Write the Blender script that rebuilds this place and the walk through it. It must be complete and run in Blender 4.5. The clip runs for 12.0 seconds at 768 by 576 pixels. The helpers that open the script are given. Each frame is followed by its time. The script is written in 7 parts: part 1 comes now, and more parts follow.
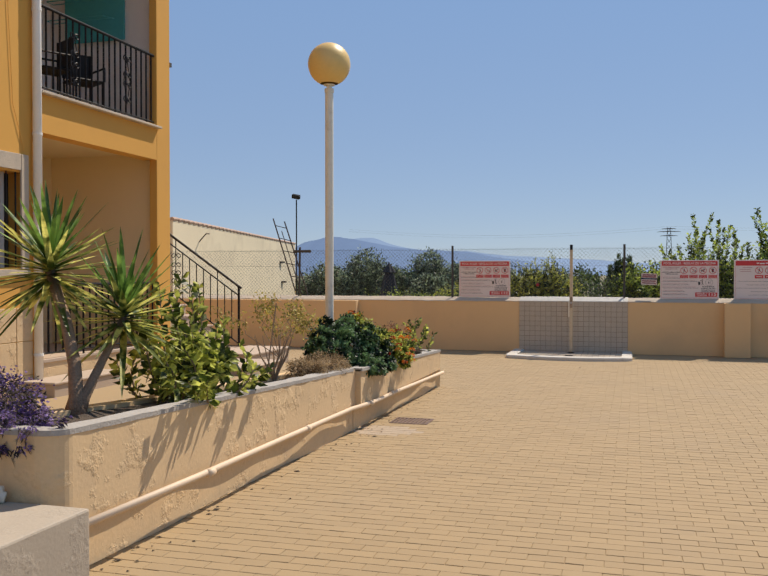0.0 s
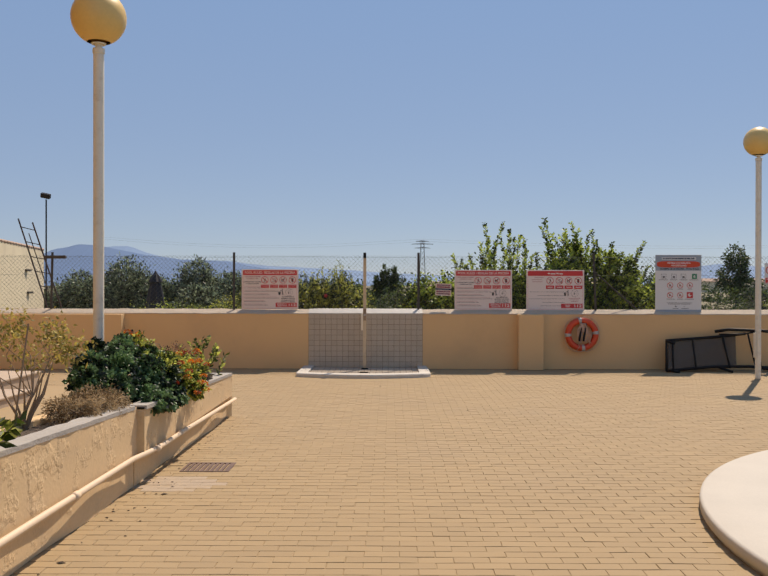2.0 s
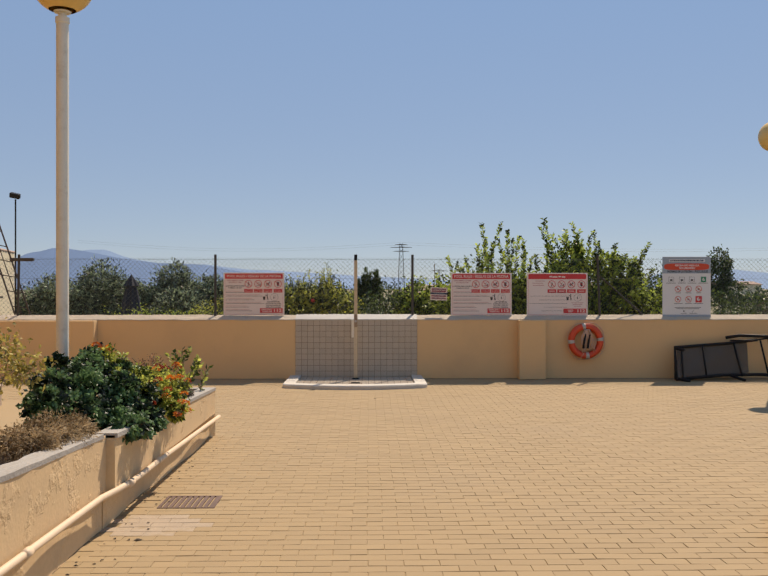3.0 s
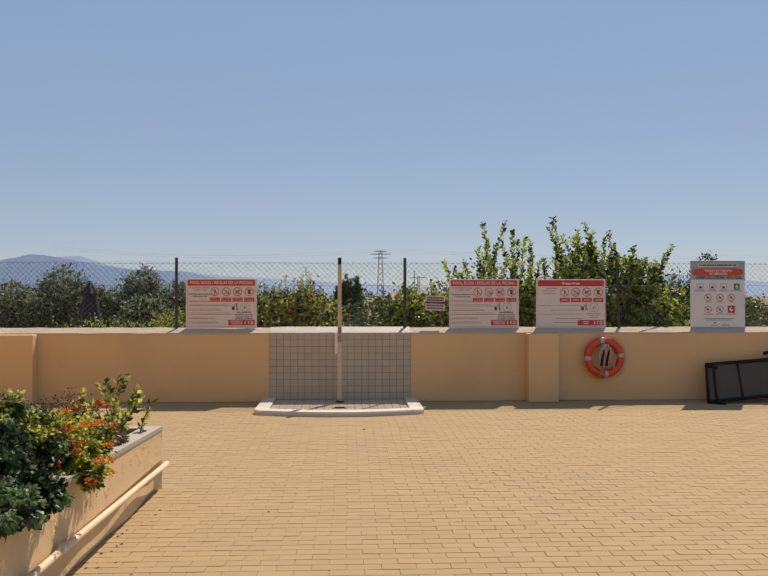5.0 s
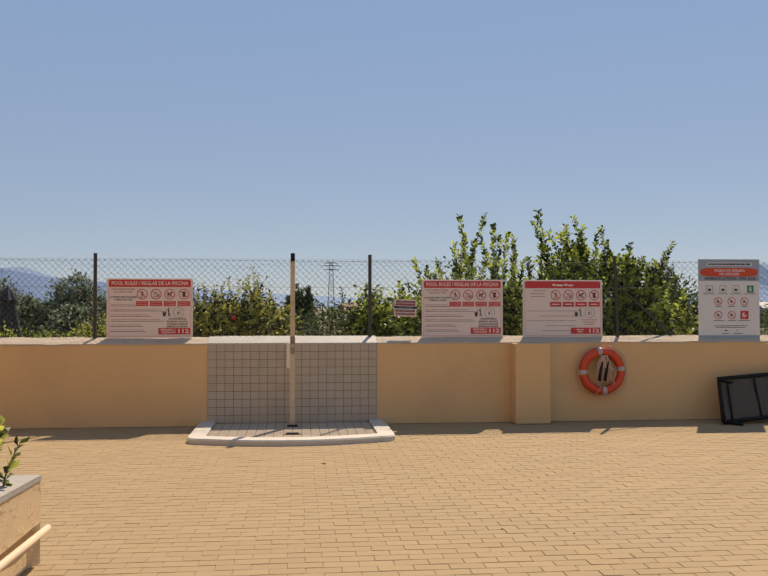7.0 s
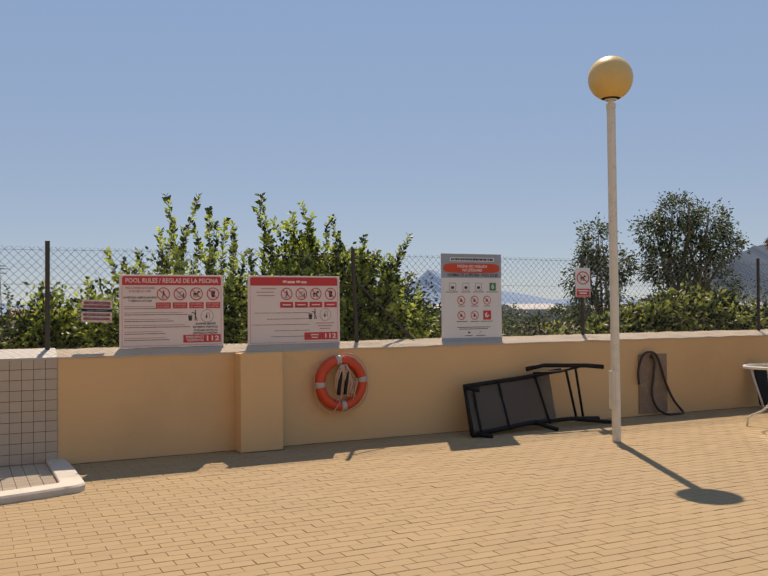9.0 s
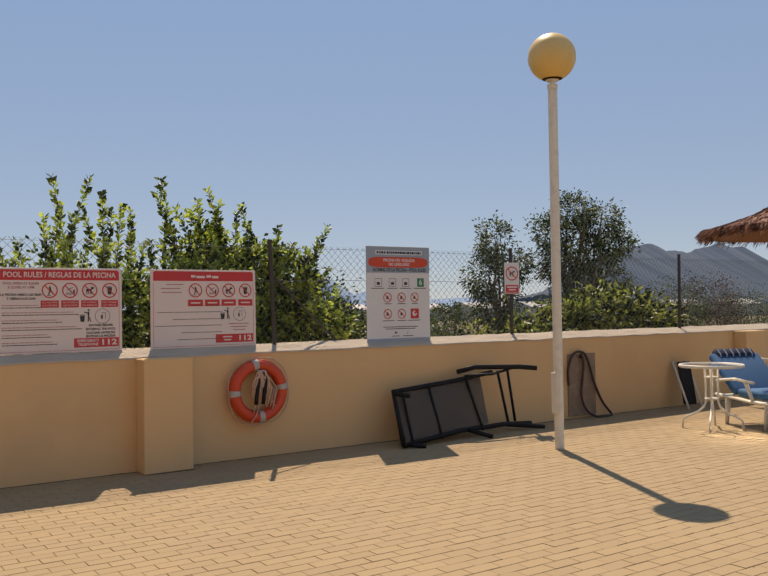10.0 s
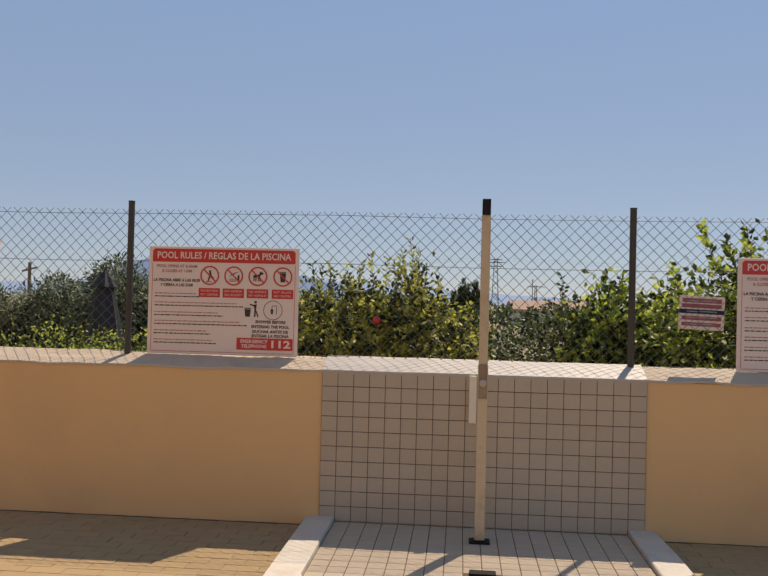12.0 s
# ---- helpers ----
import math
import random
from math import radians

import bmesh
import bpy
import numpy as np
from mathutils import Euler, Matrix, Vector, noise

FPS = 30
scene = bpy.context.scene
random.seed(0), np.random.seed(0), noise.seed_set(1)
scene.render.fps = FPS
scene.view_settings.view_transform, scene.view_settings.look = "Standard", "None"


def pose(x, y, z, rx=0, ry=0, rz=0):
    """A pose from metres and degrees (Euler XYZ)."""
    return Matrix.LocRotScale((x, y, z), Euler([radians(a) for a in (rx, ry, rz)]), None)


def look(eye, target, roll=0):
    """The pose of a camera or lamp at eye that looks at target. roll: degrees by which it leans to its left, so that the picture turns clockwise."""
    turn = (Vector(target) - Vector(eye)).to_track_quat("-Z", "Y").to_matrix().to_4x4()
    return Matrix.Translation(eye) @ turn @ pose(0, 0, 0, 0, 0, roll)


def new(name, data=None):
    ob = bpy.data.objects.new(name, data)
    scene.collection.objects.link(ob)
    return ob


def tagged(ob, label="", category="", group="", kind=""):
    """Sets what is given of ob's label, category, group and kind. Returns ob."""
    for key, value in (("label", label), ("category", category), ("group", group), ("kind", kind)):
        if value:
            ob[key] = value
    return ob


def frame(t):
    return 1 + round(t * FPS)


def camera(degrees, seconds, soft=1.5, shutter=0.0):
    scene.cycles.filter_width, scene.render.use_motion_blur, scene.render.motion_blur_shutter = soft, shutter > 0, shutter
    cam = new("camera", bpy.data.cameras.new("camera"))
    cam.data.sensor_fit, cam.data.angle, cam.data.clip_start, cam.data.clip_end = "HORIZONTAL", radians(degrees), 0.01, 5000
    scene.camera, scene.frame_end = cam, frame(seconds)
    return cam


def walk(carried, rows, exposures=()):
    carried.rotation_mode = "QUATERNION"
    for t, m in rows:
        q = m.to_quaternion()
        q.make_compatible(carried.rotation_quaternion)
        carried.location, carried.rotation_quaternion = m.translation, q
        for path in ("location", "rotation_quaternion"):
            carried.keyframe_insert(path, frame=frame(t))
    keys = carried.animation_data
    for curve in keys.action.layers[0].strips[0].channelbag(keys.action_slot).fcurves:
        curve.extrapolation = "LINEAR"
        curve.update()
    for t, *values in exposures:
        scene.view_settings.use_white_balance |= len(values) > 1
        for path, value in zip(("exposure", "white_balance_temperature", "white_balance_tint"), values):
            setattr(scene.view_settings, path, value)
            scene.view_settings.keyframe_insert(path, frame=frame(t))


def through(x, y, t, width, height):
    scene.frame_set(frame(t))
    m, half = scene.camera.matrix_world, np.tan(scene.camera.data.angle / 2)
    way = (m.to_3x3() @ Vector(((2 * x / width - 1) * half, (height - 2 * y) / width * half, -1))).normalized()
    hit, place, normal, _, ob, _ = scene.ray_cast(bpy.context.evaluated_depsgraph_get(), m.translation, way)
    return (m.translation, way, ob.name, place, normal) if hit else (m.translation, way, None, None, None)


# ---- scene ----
cam = camera(48.2, 12.0)
PATH = [
    (0, (1.149, -17.005, 1.529), (0.589, -15.086, 1.497), 0.0),
    (0.5, (0.96, -16.696, 1.523), (0.632, -14.723, 1.498), 0.1),
    (1, (0.778, -16.268, 1.546), (0.616, -14.274, 1.526), 0.1),
    (1.5, (0.577, -15.905, 1.538), (0.511, -13.906, 1.524), 0.1),
    (2, (0.441, -15.504, 1.526), (0.427, -13.505, 1.518), 0.1),
    (2.5, (0.292, -14.991, 1.527), (0.312, -12.991, 1.524), 0.0),
    (3, (0.207, -14.548, 1.537), (0.243, -12.548, 1.537), 0.0),
    (5, (0.106, -12.585, 1.56), (0.191, -10.586, 1.576), -0.0),
    (5.5, (0.148, -12.1, 1.54), (0.253, -10.103, 1.564), -0.0),
    (6, (0.081, -11.607, 1.521), (0.212, -9.612, 1.55), 0.1),
    (6.5, (0.055, -11.118, 1.474), (0.203, -9.124, 1.514), 0.1),
    (8.5, (0.133, -9.081, 1.43), (0.789, -7.187, 1.48), -0.5),
    (9, (0.192, -8.565, 1.418), (1.082, -6.775, 1.469), -0.6),
    (9.5, (0.216, -8.052, 1.406), (1.292, -6.367, 1.459), -0.8),
    (10, (0.256, -7.499, 1.402), (1.387, -5.851, 1.45), -0.9),
    (10.5, (0.138, -6.98, 1.415), (1.071, -5.212, 1.461), -0.3),
    (11, (0.082, -6.49, 1.454), (0.709, -4.591, 1.488), 0.2),
    (11.5, (0.037, -6.006, 1.416), (0.279, -4.021, 1.465), 0.6),
    (12, (-0.147, -5.531, 1.461), (-0.326, -3.539, 1.492), 1.4),
]
walk(cam, [(t, look(eye, target, roll)) for t, eye, target, roll in PATH],
     exposures=((0, 0.0, 7120, 13), (0.5, -0.18, 7220, 15), (1.0, -0.25, 7400, 16), (1.5, -0.12, 7500, 16), (2.0, -0.05, 7600, 16), (3, 0.0, 7800, 15), (10, 0.0, 8250, 17), (12, 0.0, 8150, 17)))

# world and sun
SUN_DIR = Vector((1.207, 2.366, 3.864)).normalized()  # towards the sun
SUN_EL = math.asin(SUN_DIR.z)
SUN_AZ = math.atan2(SUN_DIR.x, SUN_DIR.y)
world = bpy.data.worlds.new("sky")
scene.world = world
world.use_nodes = True
wn = world.node_tree
sky = wn.nodes.new("ShaderNodeTexSky")
sky.sky_type = "NISHITA"
sky.sun_disc = False
sky.sun_elevation = SUN_EL
sky.sun_rotation = SUN_AZ
sky.air_density, sky.dust_density, sky.ozone_density = 0.75, 0.0, 2.5
bg = wn.nodes["Background"]
bg.inputs["Strength"].default_value = 0.095
haze = wn.nodes.new("ShaderNodeMix")  # thin even summer haze over the clear sky
haze.data_type = "RGBA"
haze.inputs["Factor"].default_value = 0.64
rise = wn.nodes.new("ShaderNodeSeparateXYZ")  # greyer towards the horizon, bluer overhead
wn.links.new(wn.nodes.new("ShaderNodeTexCoord").outputs["Generated"], rise.inputs[0])
climb = wn.nodes.new("ShaderNodeMapRange")
climb.inputs["From Min"].default_value, climb.inputs["From Max"].default_value = 0.02, 0.38
wn.links.new(rise.outputs["Z"], climb.inputs["Value"])
tint = wn.nodes.new("ShaderNodeMix")
tint.data_type = "RGBA"
tint.inputs["A"].default_value = (2.95, 4.35, 6.75, 1)
tint.inputs["B"].default_value = (2.45, 4.60, 8.50, 1)
wn.links.new(climb.outputs[0], tint.inputs["Factor"])
wn.links.new(tint.outputs["Result"], haze.inputs["B"])
wn.links.new(sky.outputs[0], haze.inputs["A"])
wn.links.new(haze.outputs["Result"], bg.inputs[0])
sun_data = bpy.data.lights.new("sun", "SUN")
sun_data.energy, sun_data.angle, sun_data.color = 5.0, radians(0.5), (1.0, 0.94, 0.85)
sun = new("sun", sun_data)
sun.matrix_world = look(SUN_DIR * 30, (0, 0, 0))


# ---- materials ----
def material(name, colour, rough=0.7, metal=0.0, spread=0.12, scale=6.0, bump=0.15, fine=60.0, bump_dist=0.004,
             random_by="", amount=0.15, stain=None, stain_scale=1.2, stain_amount=0.3, peel=0.0, sheen=0.5):
    """Base colour with broad and fine variation, bump, and per-object or per-island variation."""
    m = bpy.data.materials.new(name)
    m.use_nodes = True
    t = m.node_tree
    n, l = t.nodes, t.links
    b = n["Principled BSDF"]
    b.inputs["Roughness"].default_value = rough
    b.inputs["Metallic"].default_value = metal
    b.inputs["Specular IOR Level"].default_value = sheen
    geo = n.new("ShaderNodeNewGeometry")
    pos = geo.outputs["Position"]
    big = n.new("ShaderNodeTexNoise")
    big.inputs["Scale"].default_value = scale
    big.inputs["Detail"].default_value = 5
    sm = n.new("ShaderNodeTexNoise")
    sm.inputs["Scale"].default_value = fine
    sm.inputs["Detail"].default_value = 3
    for k in (big, sm):
        l.new(pos, k.inputs["Vector"])
    add = n.new("ShaderNodeMath")
    add.operation = "ADD"
    l.new(big.outputs["Fac"], add.inputs[0])
    l.new(sm.outputs["Fac"], add.inputs[1])
    last = add.outputs[0]
    if random_by:
        if random_by == "object":
            r = n.new("ShaderNodeObjectInfo").outputs["Random"]
        else:
            r = geo.outputs["Random Per Island"]
        mul = n.new("ShaderNodeMath")
        mul.operation = "MULTIPLY_ADD"
        mul.inputs[1].default_value = amount / max(spread, 0.01)
        l.new(r, mul.inputs[0])
        l.new(last, mul.inputs[2])
        off = n.new("ShaderNodeMath")
        off.operation = "SUBTRACT"
        off.inputs[1].default_value = 0.5 * amount / max(spread, 0.01)
        l.new(mul.outputs[0], off.inputs[0])
        last = off.outputs[0]
    val = n.new("ShaderNodeMapRange")
    val.clamp = False
    val.inputs["From Min"].default_value, val.inputs["From Max"].default_value = 0.5, 1.5
    val.inputs["To Min"].default_value, val.inputs["To Max"].default_value = 1 - spread, 1 + spread
    l.new(last, val.inputs["Value"])
    mix = n.new("ShaderNodeVectorMath")
    mix.operation = "SCALE"
    mix.inputs[0].default_value = colour
    l.new(val.outputs[0], mix.inputs["Scale"])
    out = mix.outputs[0]
    if stain:
        sn = n.new("ShaderNodeTexNoise")
        sn.inputs["Scale"].default_value = stain_scale
        sn.inputs["Detail"].default_value = 8
        sn.inputs["Roughness"].default_value = 0.65
        l.new(pos, sn.inputs["Vector"])
        ramp = n.new("ShaderNodeMapRange")
        ramp.inputs["From Min"].default_value, ramp.inputs["From Max"].default_value = 0.52, 0.7
        ramp.inputs["To Max"].default_value = stain_amount
        l.new(sn.outputs["Fac"], ramp.inputs["Value"])
        mm = n.new("ShaderNodeMix")
        mm.data_type = "RGBA"
        mm.inputs["B"].default_value = (*stain, 1)
        l.new(ramp.outputs[0], mm.inputs["Factor"])
        l.new(out, mm.inputs["A"])
        out = mm.outputs["Result"]
    l.new(out, b.inputs["Base Color"])
    if bump:
        bp = n.new("ShaderNodeBump")
        bp.inputs["Strength"].default_value = bump
        bp.inputs["Distance"].default_value = bump_dist
        l.new(sm.outputs["Fac"], bp.inputs["Height"])
        if peel:
            pn = n.new("ShaderNodeTexNoise")
            pn.inputs["Scale"].default_value = 5.0
            pn.inputs["Detail"].default_value = 9
            pn.inputs["Roughness"].default_value = 0.6
            l.new(pos, pn.inputs["Vector"])
            st = n.new("ShaderNodeMapRange")
            st.inputs["From Min"].default_value, st.inputs["From Max"].default_value = 0.52, 0.66
            l.new(pn.outputs["Fac"], st.inputs["Value"])
            b2 = n.new("ShaderNodeBump")
            b2.inputs["Strength"].default_value = 1.0
            b2.inputs["Distance"].default_value = peel
            l.new(st.outputs[0], b2.inputs["Height"])
            l.new(b2.outputs[0], bp.inputs["Normal"])
        l.new(bp.outputs[0], b.inputs["Normal"])
    return m


def leaf_material(name, colour, tip=None, rough=0.45, amount=0.45, through=0.35):
    """Leaves that let some light through, each a little different, with shaded and sunlit clumps painted in."""
    m = bpy.data.materials.new(name)
    m.use_nodes = True
    n, l = m.node_tree.nodes, m.node_tree.links
    b = n["Principled BSDF"]
    b.inputs["Roughness"].default_value = rough
    b.inputs["Specular IOR Level"].default_value = 0.45
    geo = n.new("ShaderNodeNewGeometry")
    ramp = n.new("ShaderNodeMix")
    ramp.data_type = "RGBA"
    c2 = tip or tuple(c * (1 + amount) for c in colour)
    ramp.inputs["A"].default_value = (*[c * (1 - amount) for c in colour], 1)
    ramp.inputs["B"].default_value = (*c2, 1)
    pw = n.new("ShaderNodeMath")
    pw.operation = "POWER"
    pw.inputs[1].default_value = 1.35
    l.new(geo.outputs["Random Per Island"], pw.inputs[0])
    # noise in the colour imitates shaded gaps and sunlit clumps of foliage
    clump_shade = n.new("ShaderNodeTexNoise")
    clump_shade.inputs["Scale"].default_value = 8.0
    clump_shade.inputs["Detail"].default_value = 3
    l.new(geo.outputs["Position"], clump_shade.inputs["Vector"])
    rng_ = n.new("ShaderNodeMapRange")
    rng_.clamp = True
    rng_.inputs["From Min"].default_value, rng_.inputs["From Max"].default_value = 0.42, 0.58
    rng_.inputs["To Min"].default_value, rng_.inputs["To Max"].default_value = -0.44, 0.60
    l.new(clump_shade.outputs["Fac"], rng_.inputs["Value"])
    mul = n.new("ShaderNodeMath")
    mul.operation = "MULTIPLY_ADD"
    mul.use_clamp = True
    l.new(pw.outputs[0], mul.inputs[0])
    mul.inputs[1].default_value = 0.55
    l.new(rng_.outputs[0], mul.inputs[2])
    l.new(mul.outputs[0], ramp.inputs["Factor"])
    l.new(ramp.outputs["Result"], b.inputs["Base Color"])
    tr = n.new("ShaderNodeBsdfTranslucent")
    l.new(ramp.outputs["Result"], tr.inputs["Color"])
    mx = n.new("ShaderNodeMixShader")
    mx.inputs[0].default_value = through
    l.new(b.outputs[0], mx.inputs[1])
    l.new(tr.outputs[0], mx.inputs[2])
    l.new(mx.outputs[0], n["Material Output"].inputs["Surface"])
    return m


M_PAVER = material("paver_ochre", (0.333, 0.233, 0.121), 0.85, spread=0.05, scale=0.7, fine=90, bump=0.25,
                   random_by="island", amount=0.045, stain=(0.315, 0.232, 0.14), stain_scale=0.5, stain_amount=0.35)
M_PAVER_OB = material("paver_ochre_single", (0.333, 0.233, 0.121), 0.85, spread=0.05, scale=0.7, fine=90, bump=0.25,
                      random_by="object", amount=0.045, stain=(0.315, 0.232, 0.14), stain_scale=0.5, stain_amount=0.35)
M_PAVER_PALE = material("paver_limescale", (0.385, 0.295, 0.205), 0.9, spread=0.16, scale=9, fine=60, bump=0.25,
                        stain=(0.333, 0.233, 0.121), stain_scale=6, stain_amount=0.9)
M_SAND = material("joint_sand", (0.33, 0.235, 0.125), 0.95, fine=200)
M_WALL = material("plaster_apricot", (0.73, 0.475, 0.235), 0.9, spread=0.05, scale=1.2, fine=140, bump=0.2,
                  stain=(0.5, 0.33, 0.19), stain_scale=0.9, stain_amount=0.25)
M_COPING = material("coping_render", (0.50, 0.415, 0.315), 0.92, spread=0.15, scale=3, fine=90, bump=0.8, bump_dist=0.006,
                    stain=(0.35, 0.31, 0.26), stain_scale=6, stain_amount=0.6)
M_PLANTER = material("plaster_peach_worn", (0.645, 0.46, 0.258), 0.92, spread=0.08, scale=2, fine=45, bump=0.35,
                     bump_dist=0.004, stain=(0.42, 0.31, 0.21), stain_scale=2.6, stain_amount=0.4, peel=0.006)
M_EDGE = material("mortar_edge", (0.36, 0.335, 0.30), 0.95, spread=0.2, scale=4, fine=60, bump=0.6, bump_dist=0.008)
M_SOIL = material("soil", (0.10, 0.075, 0.055), 1.0, spread=0.4, scale=12, fine=120, bump=1.0, bump_dist=0.02)
M_LAND = material("dry_land", (0.20, 0.17, 0.10), 1.0, spread=0.3, scale=0.2, fine=3, bump=0.5, bump_dist=0.1)
M_FACADE = material("plaster_orange", (0.66, 0.34, 0.07), 0.9, spread=0.05, scale=1.0, fine=120, bump=0.2,
                    stain=(0.5, 0.26, 0.07), stain_scale=0.8, stain_amount=0.25)
M_PORCH = material("plaster_tan", (0.80, 0.64, 0.38), 0.9, spread=0.05, scale=1.0, fine=120, bump=0.2)
M_WHITE = material("white_paint", (0.78, 0.76, 0.70), 0.5, spread=0.06, scale=5, fine=60, bump=0.05)
M_POST = material("cream_post_paint", (0.74, 0.69, 0.57), 0.45, spread=0.06, scale=8, fine=80, bump=0.08,
                  stain=(0.45, 0.36, 0.24), stain_scale=14, stain_amount=0.35)
M_GLOBE = material("globe_plastic", (0.74, 0.50, 0.17), 0.42, spread=0.06, scale=5, fine=40, bump=0.03)
M_BLACK = material("black_metal", (0.012, 0.011, 0.011), 0.5, sheen=0.2, spread=0.2, fine=60, bump=0.1)
M_GALV = material("galvanised_steel", (0.055, 0.048, 0.04), 0.7, metal=0.0, spread=0.2, fine=60)
M_WIRE = material("fence_wire", (0.10, 0.11, 0.10), 0.5, metal=0.5, spread=0.2)
M_TILE = material("white_tile", (0.455, 0.38, 0.292), 0.3, spread=0.05, scale=3, fine=40, bump=0.02,
                  random_by="object", amount=0.04)
M_TILECAP = material("chalky_tile_cap", (0.46, 0.435, 0.39), 0.6, spread=0.12, scale=4, fine=70, bump=0.15)
M_KERB = material("chalky_kerb_paint", (0.55, 0.51, 0.44), 0.7, spread=0.12, scale=5, fine=80, bump=0.2,
                  stain=(0.36, 0.31, 0.24), stain_scale=7, stain_amount=0.4)
M_GROUT = material("dark_grout", (0.13, 0.09, 0.062), 0.95)
M_SIGN = material("sign_panel", (0.74, 0.635, 0.585), 0.4, spread=0.03, scale=4, bump=0.0)
M_SIGN_RED = material("sign_red", (0.58, 0.035, 0.035), 0.4, spread=0.05, scale=6, bump=0.0)
M_SIGN_INK = material("sign_ink", (0.03, 0.03, 0.03), 0.5, spread=0.05, bump=0.0)
M_CONC = material("pale_concrete", (0.52, 0.475, 0.40), 0.85, spread=0.08, scale=3, fine=90, bump=0.25)
M_RING = material("ring_orange", (0.62, 0.065, 0.02), 0.5, spread=0.12, scale=10, fine=60, bump=0.1)
M_BARK = material("bark", (0.20, 0.15, 0.10), 0.95, spread=0.3, scale=20, fine=90, bump=0.8, bump_dist=0.01)
L_CITRUS = leaf_material("citrus_leaf", (0.055, 0.088, 0.013), (0.56, 0.68, 0.13), through=0.5)
L_DARK = leaf_material("dark_leaf", (0.018, 0.032, 0.010), (0.15, 0.21, 0.055))
L_OLIVE = leaf_material("olive_leaf", (0.046, 0.062, 0.040), (0.40, 0.49, 0.30))
L_HEDGE = leaf_material("hedge_leaf", (0.032, 0.052, 0.012), (0.60, 0.62, 0.13), through=0.45)


# ---- building blocks ----
def link(name, bm, mat, parent=None, smooth=False):
    me = bpy.data.meshes.new(name)
    bm.normal_update()
    bm.to_mesh(me)
    bm.free()
    if smooth:
        me.shade_smooth()
    for m in (mat if isinstance(mat, (list, tuple)) else [mat]):
        me.materials.append(m)
    ob = new(name, me)
    ob.parent = parent
    return ob


def part(name, bm, mat, parent, label="", smooth=False, kind=""):
    return tagged(link(name, bm, mat, parent, smooth), label, kind=kind)


def empty(name, at, label="", category="", group="", rz=0):
    ob = new(name)
    ob.empty_display_size = 0.2
    ob.matrix_basis = pose(*at, 0, 0, rz)
    return tagged(ob, label, category, group)


def structure(name, bm, mat, label=""):
    return tagged(link(name, bm, mat), label, kind="structure")


def box(bm, x0, x1, y0, y1, z0, z1, bevel=0.0, m=None, seg=1):
    g = bmesh.ops.create_cube(bm, size=1.0)["verts"]
    mat = Matrix.Translation(((x0 + x1) / 2, (y0 + y1) / 2, (z0 + z1) / 2)) @ Matrix.Diagonal(
        (abs(x1 - x0), abs(y1 - y0), abs(z1 - z0), 1))
    bmesh.ops.transform(bm, matrix=(m @ mat) if m else mat, verts=g)
    if bevel:
        es = list({e for v in g for e in v.link_edges})
        bmesh.ops.bevel(bm, geom=es, offset=bevel, segments=seg, affect="EDGES", profile=0.5)
    return bm


def prism(bm, outline, z0, z1):
    """A vertical prism; z0 and z1 may be functions of x and y."""
    g = z0 if callable(z0) else (lambda x, y: z0)
    f = z1 if callable(z1) else (lambda x, y: z1)
    lo = [bm.verts.new((x, y, g(x, y))) for x, y in outline]
    hi = [bm.verts.new((x, y, f(x, y))) for x, y in outline]
    k = len(outline)
    for i in range(k):
        bm.faces.new((lo[i], lo[(i + 1) % k], hi[(i + 1) % k], hi[i]))
    bm.faces.new(hi)
    bm.faces.new(lo[::-1])
    bmesh.ops.recalc_face_normals(bm, faces=bm.faces[:])
    return bm


def extrude_x(bm, profile, x0, x1):
    """A profile of (y, z) swept from x0 to x1."""
    a = [bm.verts.new((x0, y, z)) for y, z in profile]
    b = [bm.verts.new((x1, y, z)) for y, z in profile]
    k = len(profile)
    for i in range(k):
        bm.faces.new((a[i], a[(i + 1) % k], b[(i + 1) % k], b[i]))
    bm.faces.new(a[::-1])
    bm.faces.new(b)
    bmesh.ops.recalc_face_normals(bm, faces=bm.faces[:])
    return bm


def tube(bm, pts, r, seg=8, closed=False, flat=1.0):
    """A round bar along points; r may be a list."""
    pts = [Vector(p) for p in pts]
    k = len(pts)
    rs = r if isinstance(r, (list, tuple)) else [r] * k
    rings = []
    up = None
    for i, p in enumerate(pts):
        a = pts[(i - 1) % k] if (closed or i) else p
        b = pts[(i + 1) % k] if (closed or i < k - 1) else p
        d = (b - a).normalized()
        if up is None:
            up = d.cross(Vector((0, 0, 1)))
            if up.length < 0.05:
                up = d.cross(Vector((0, 1, 0)))
        up = (up - d * up.dot(d)).normalized()
        side = d.cross(up)
        rings.append([bm.verts.new(p + (up * math.cos(q) + side * math.sin(q) * flat) * rs[i])
                      for q in (math.tau * j / seg for j in range(seg))])
    for i in range(k if closed else k - 1):
        u, v = rings[i], rings[(i + 1) % k]
        for j in range(seg):
            bm.faces.new((u[j], u[(j + 1) % seg], v[(j + 1) % seg], v[j]))
    if not closed:
        bm.faces.new(rings[0][::-1])
        bm.faces.new(rings[-1])
    return bm


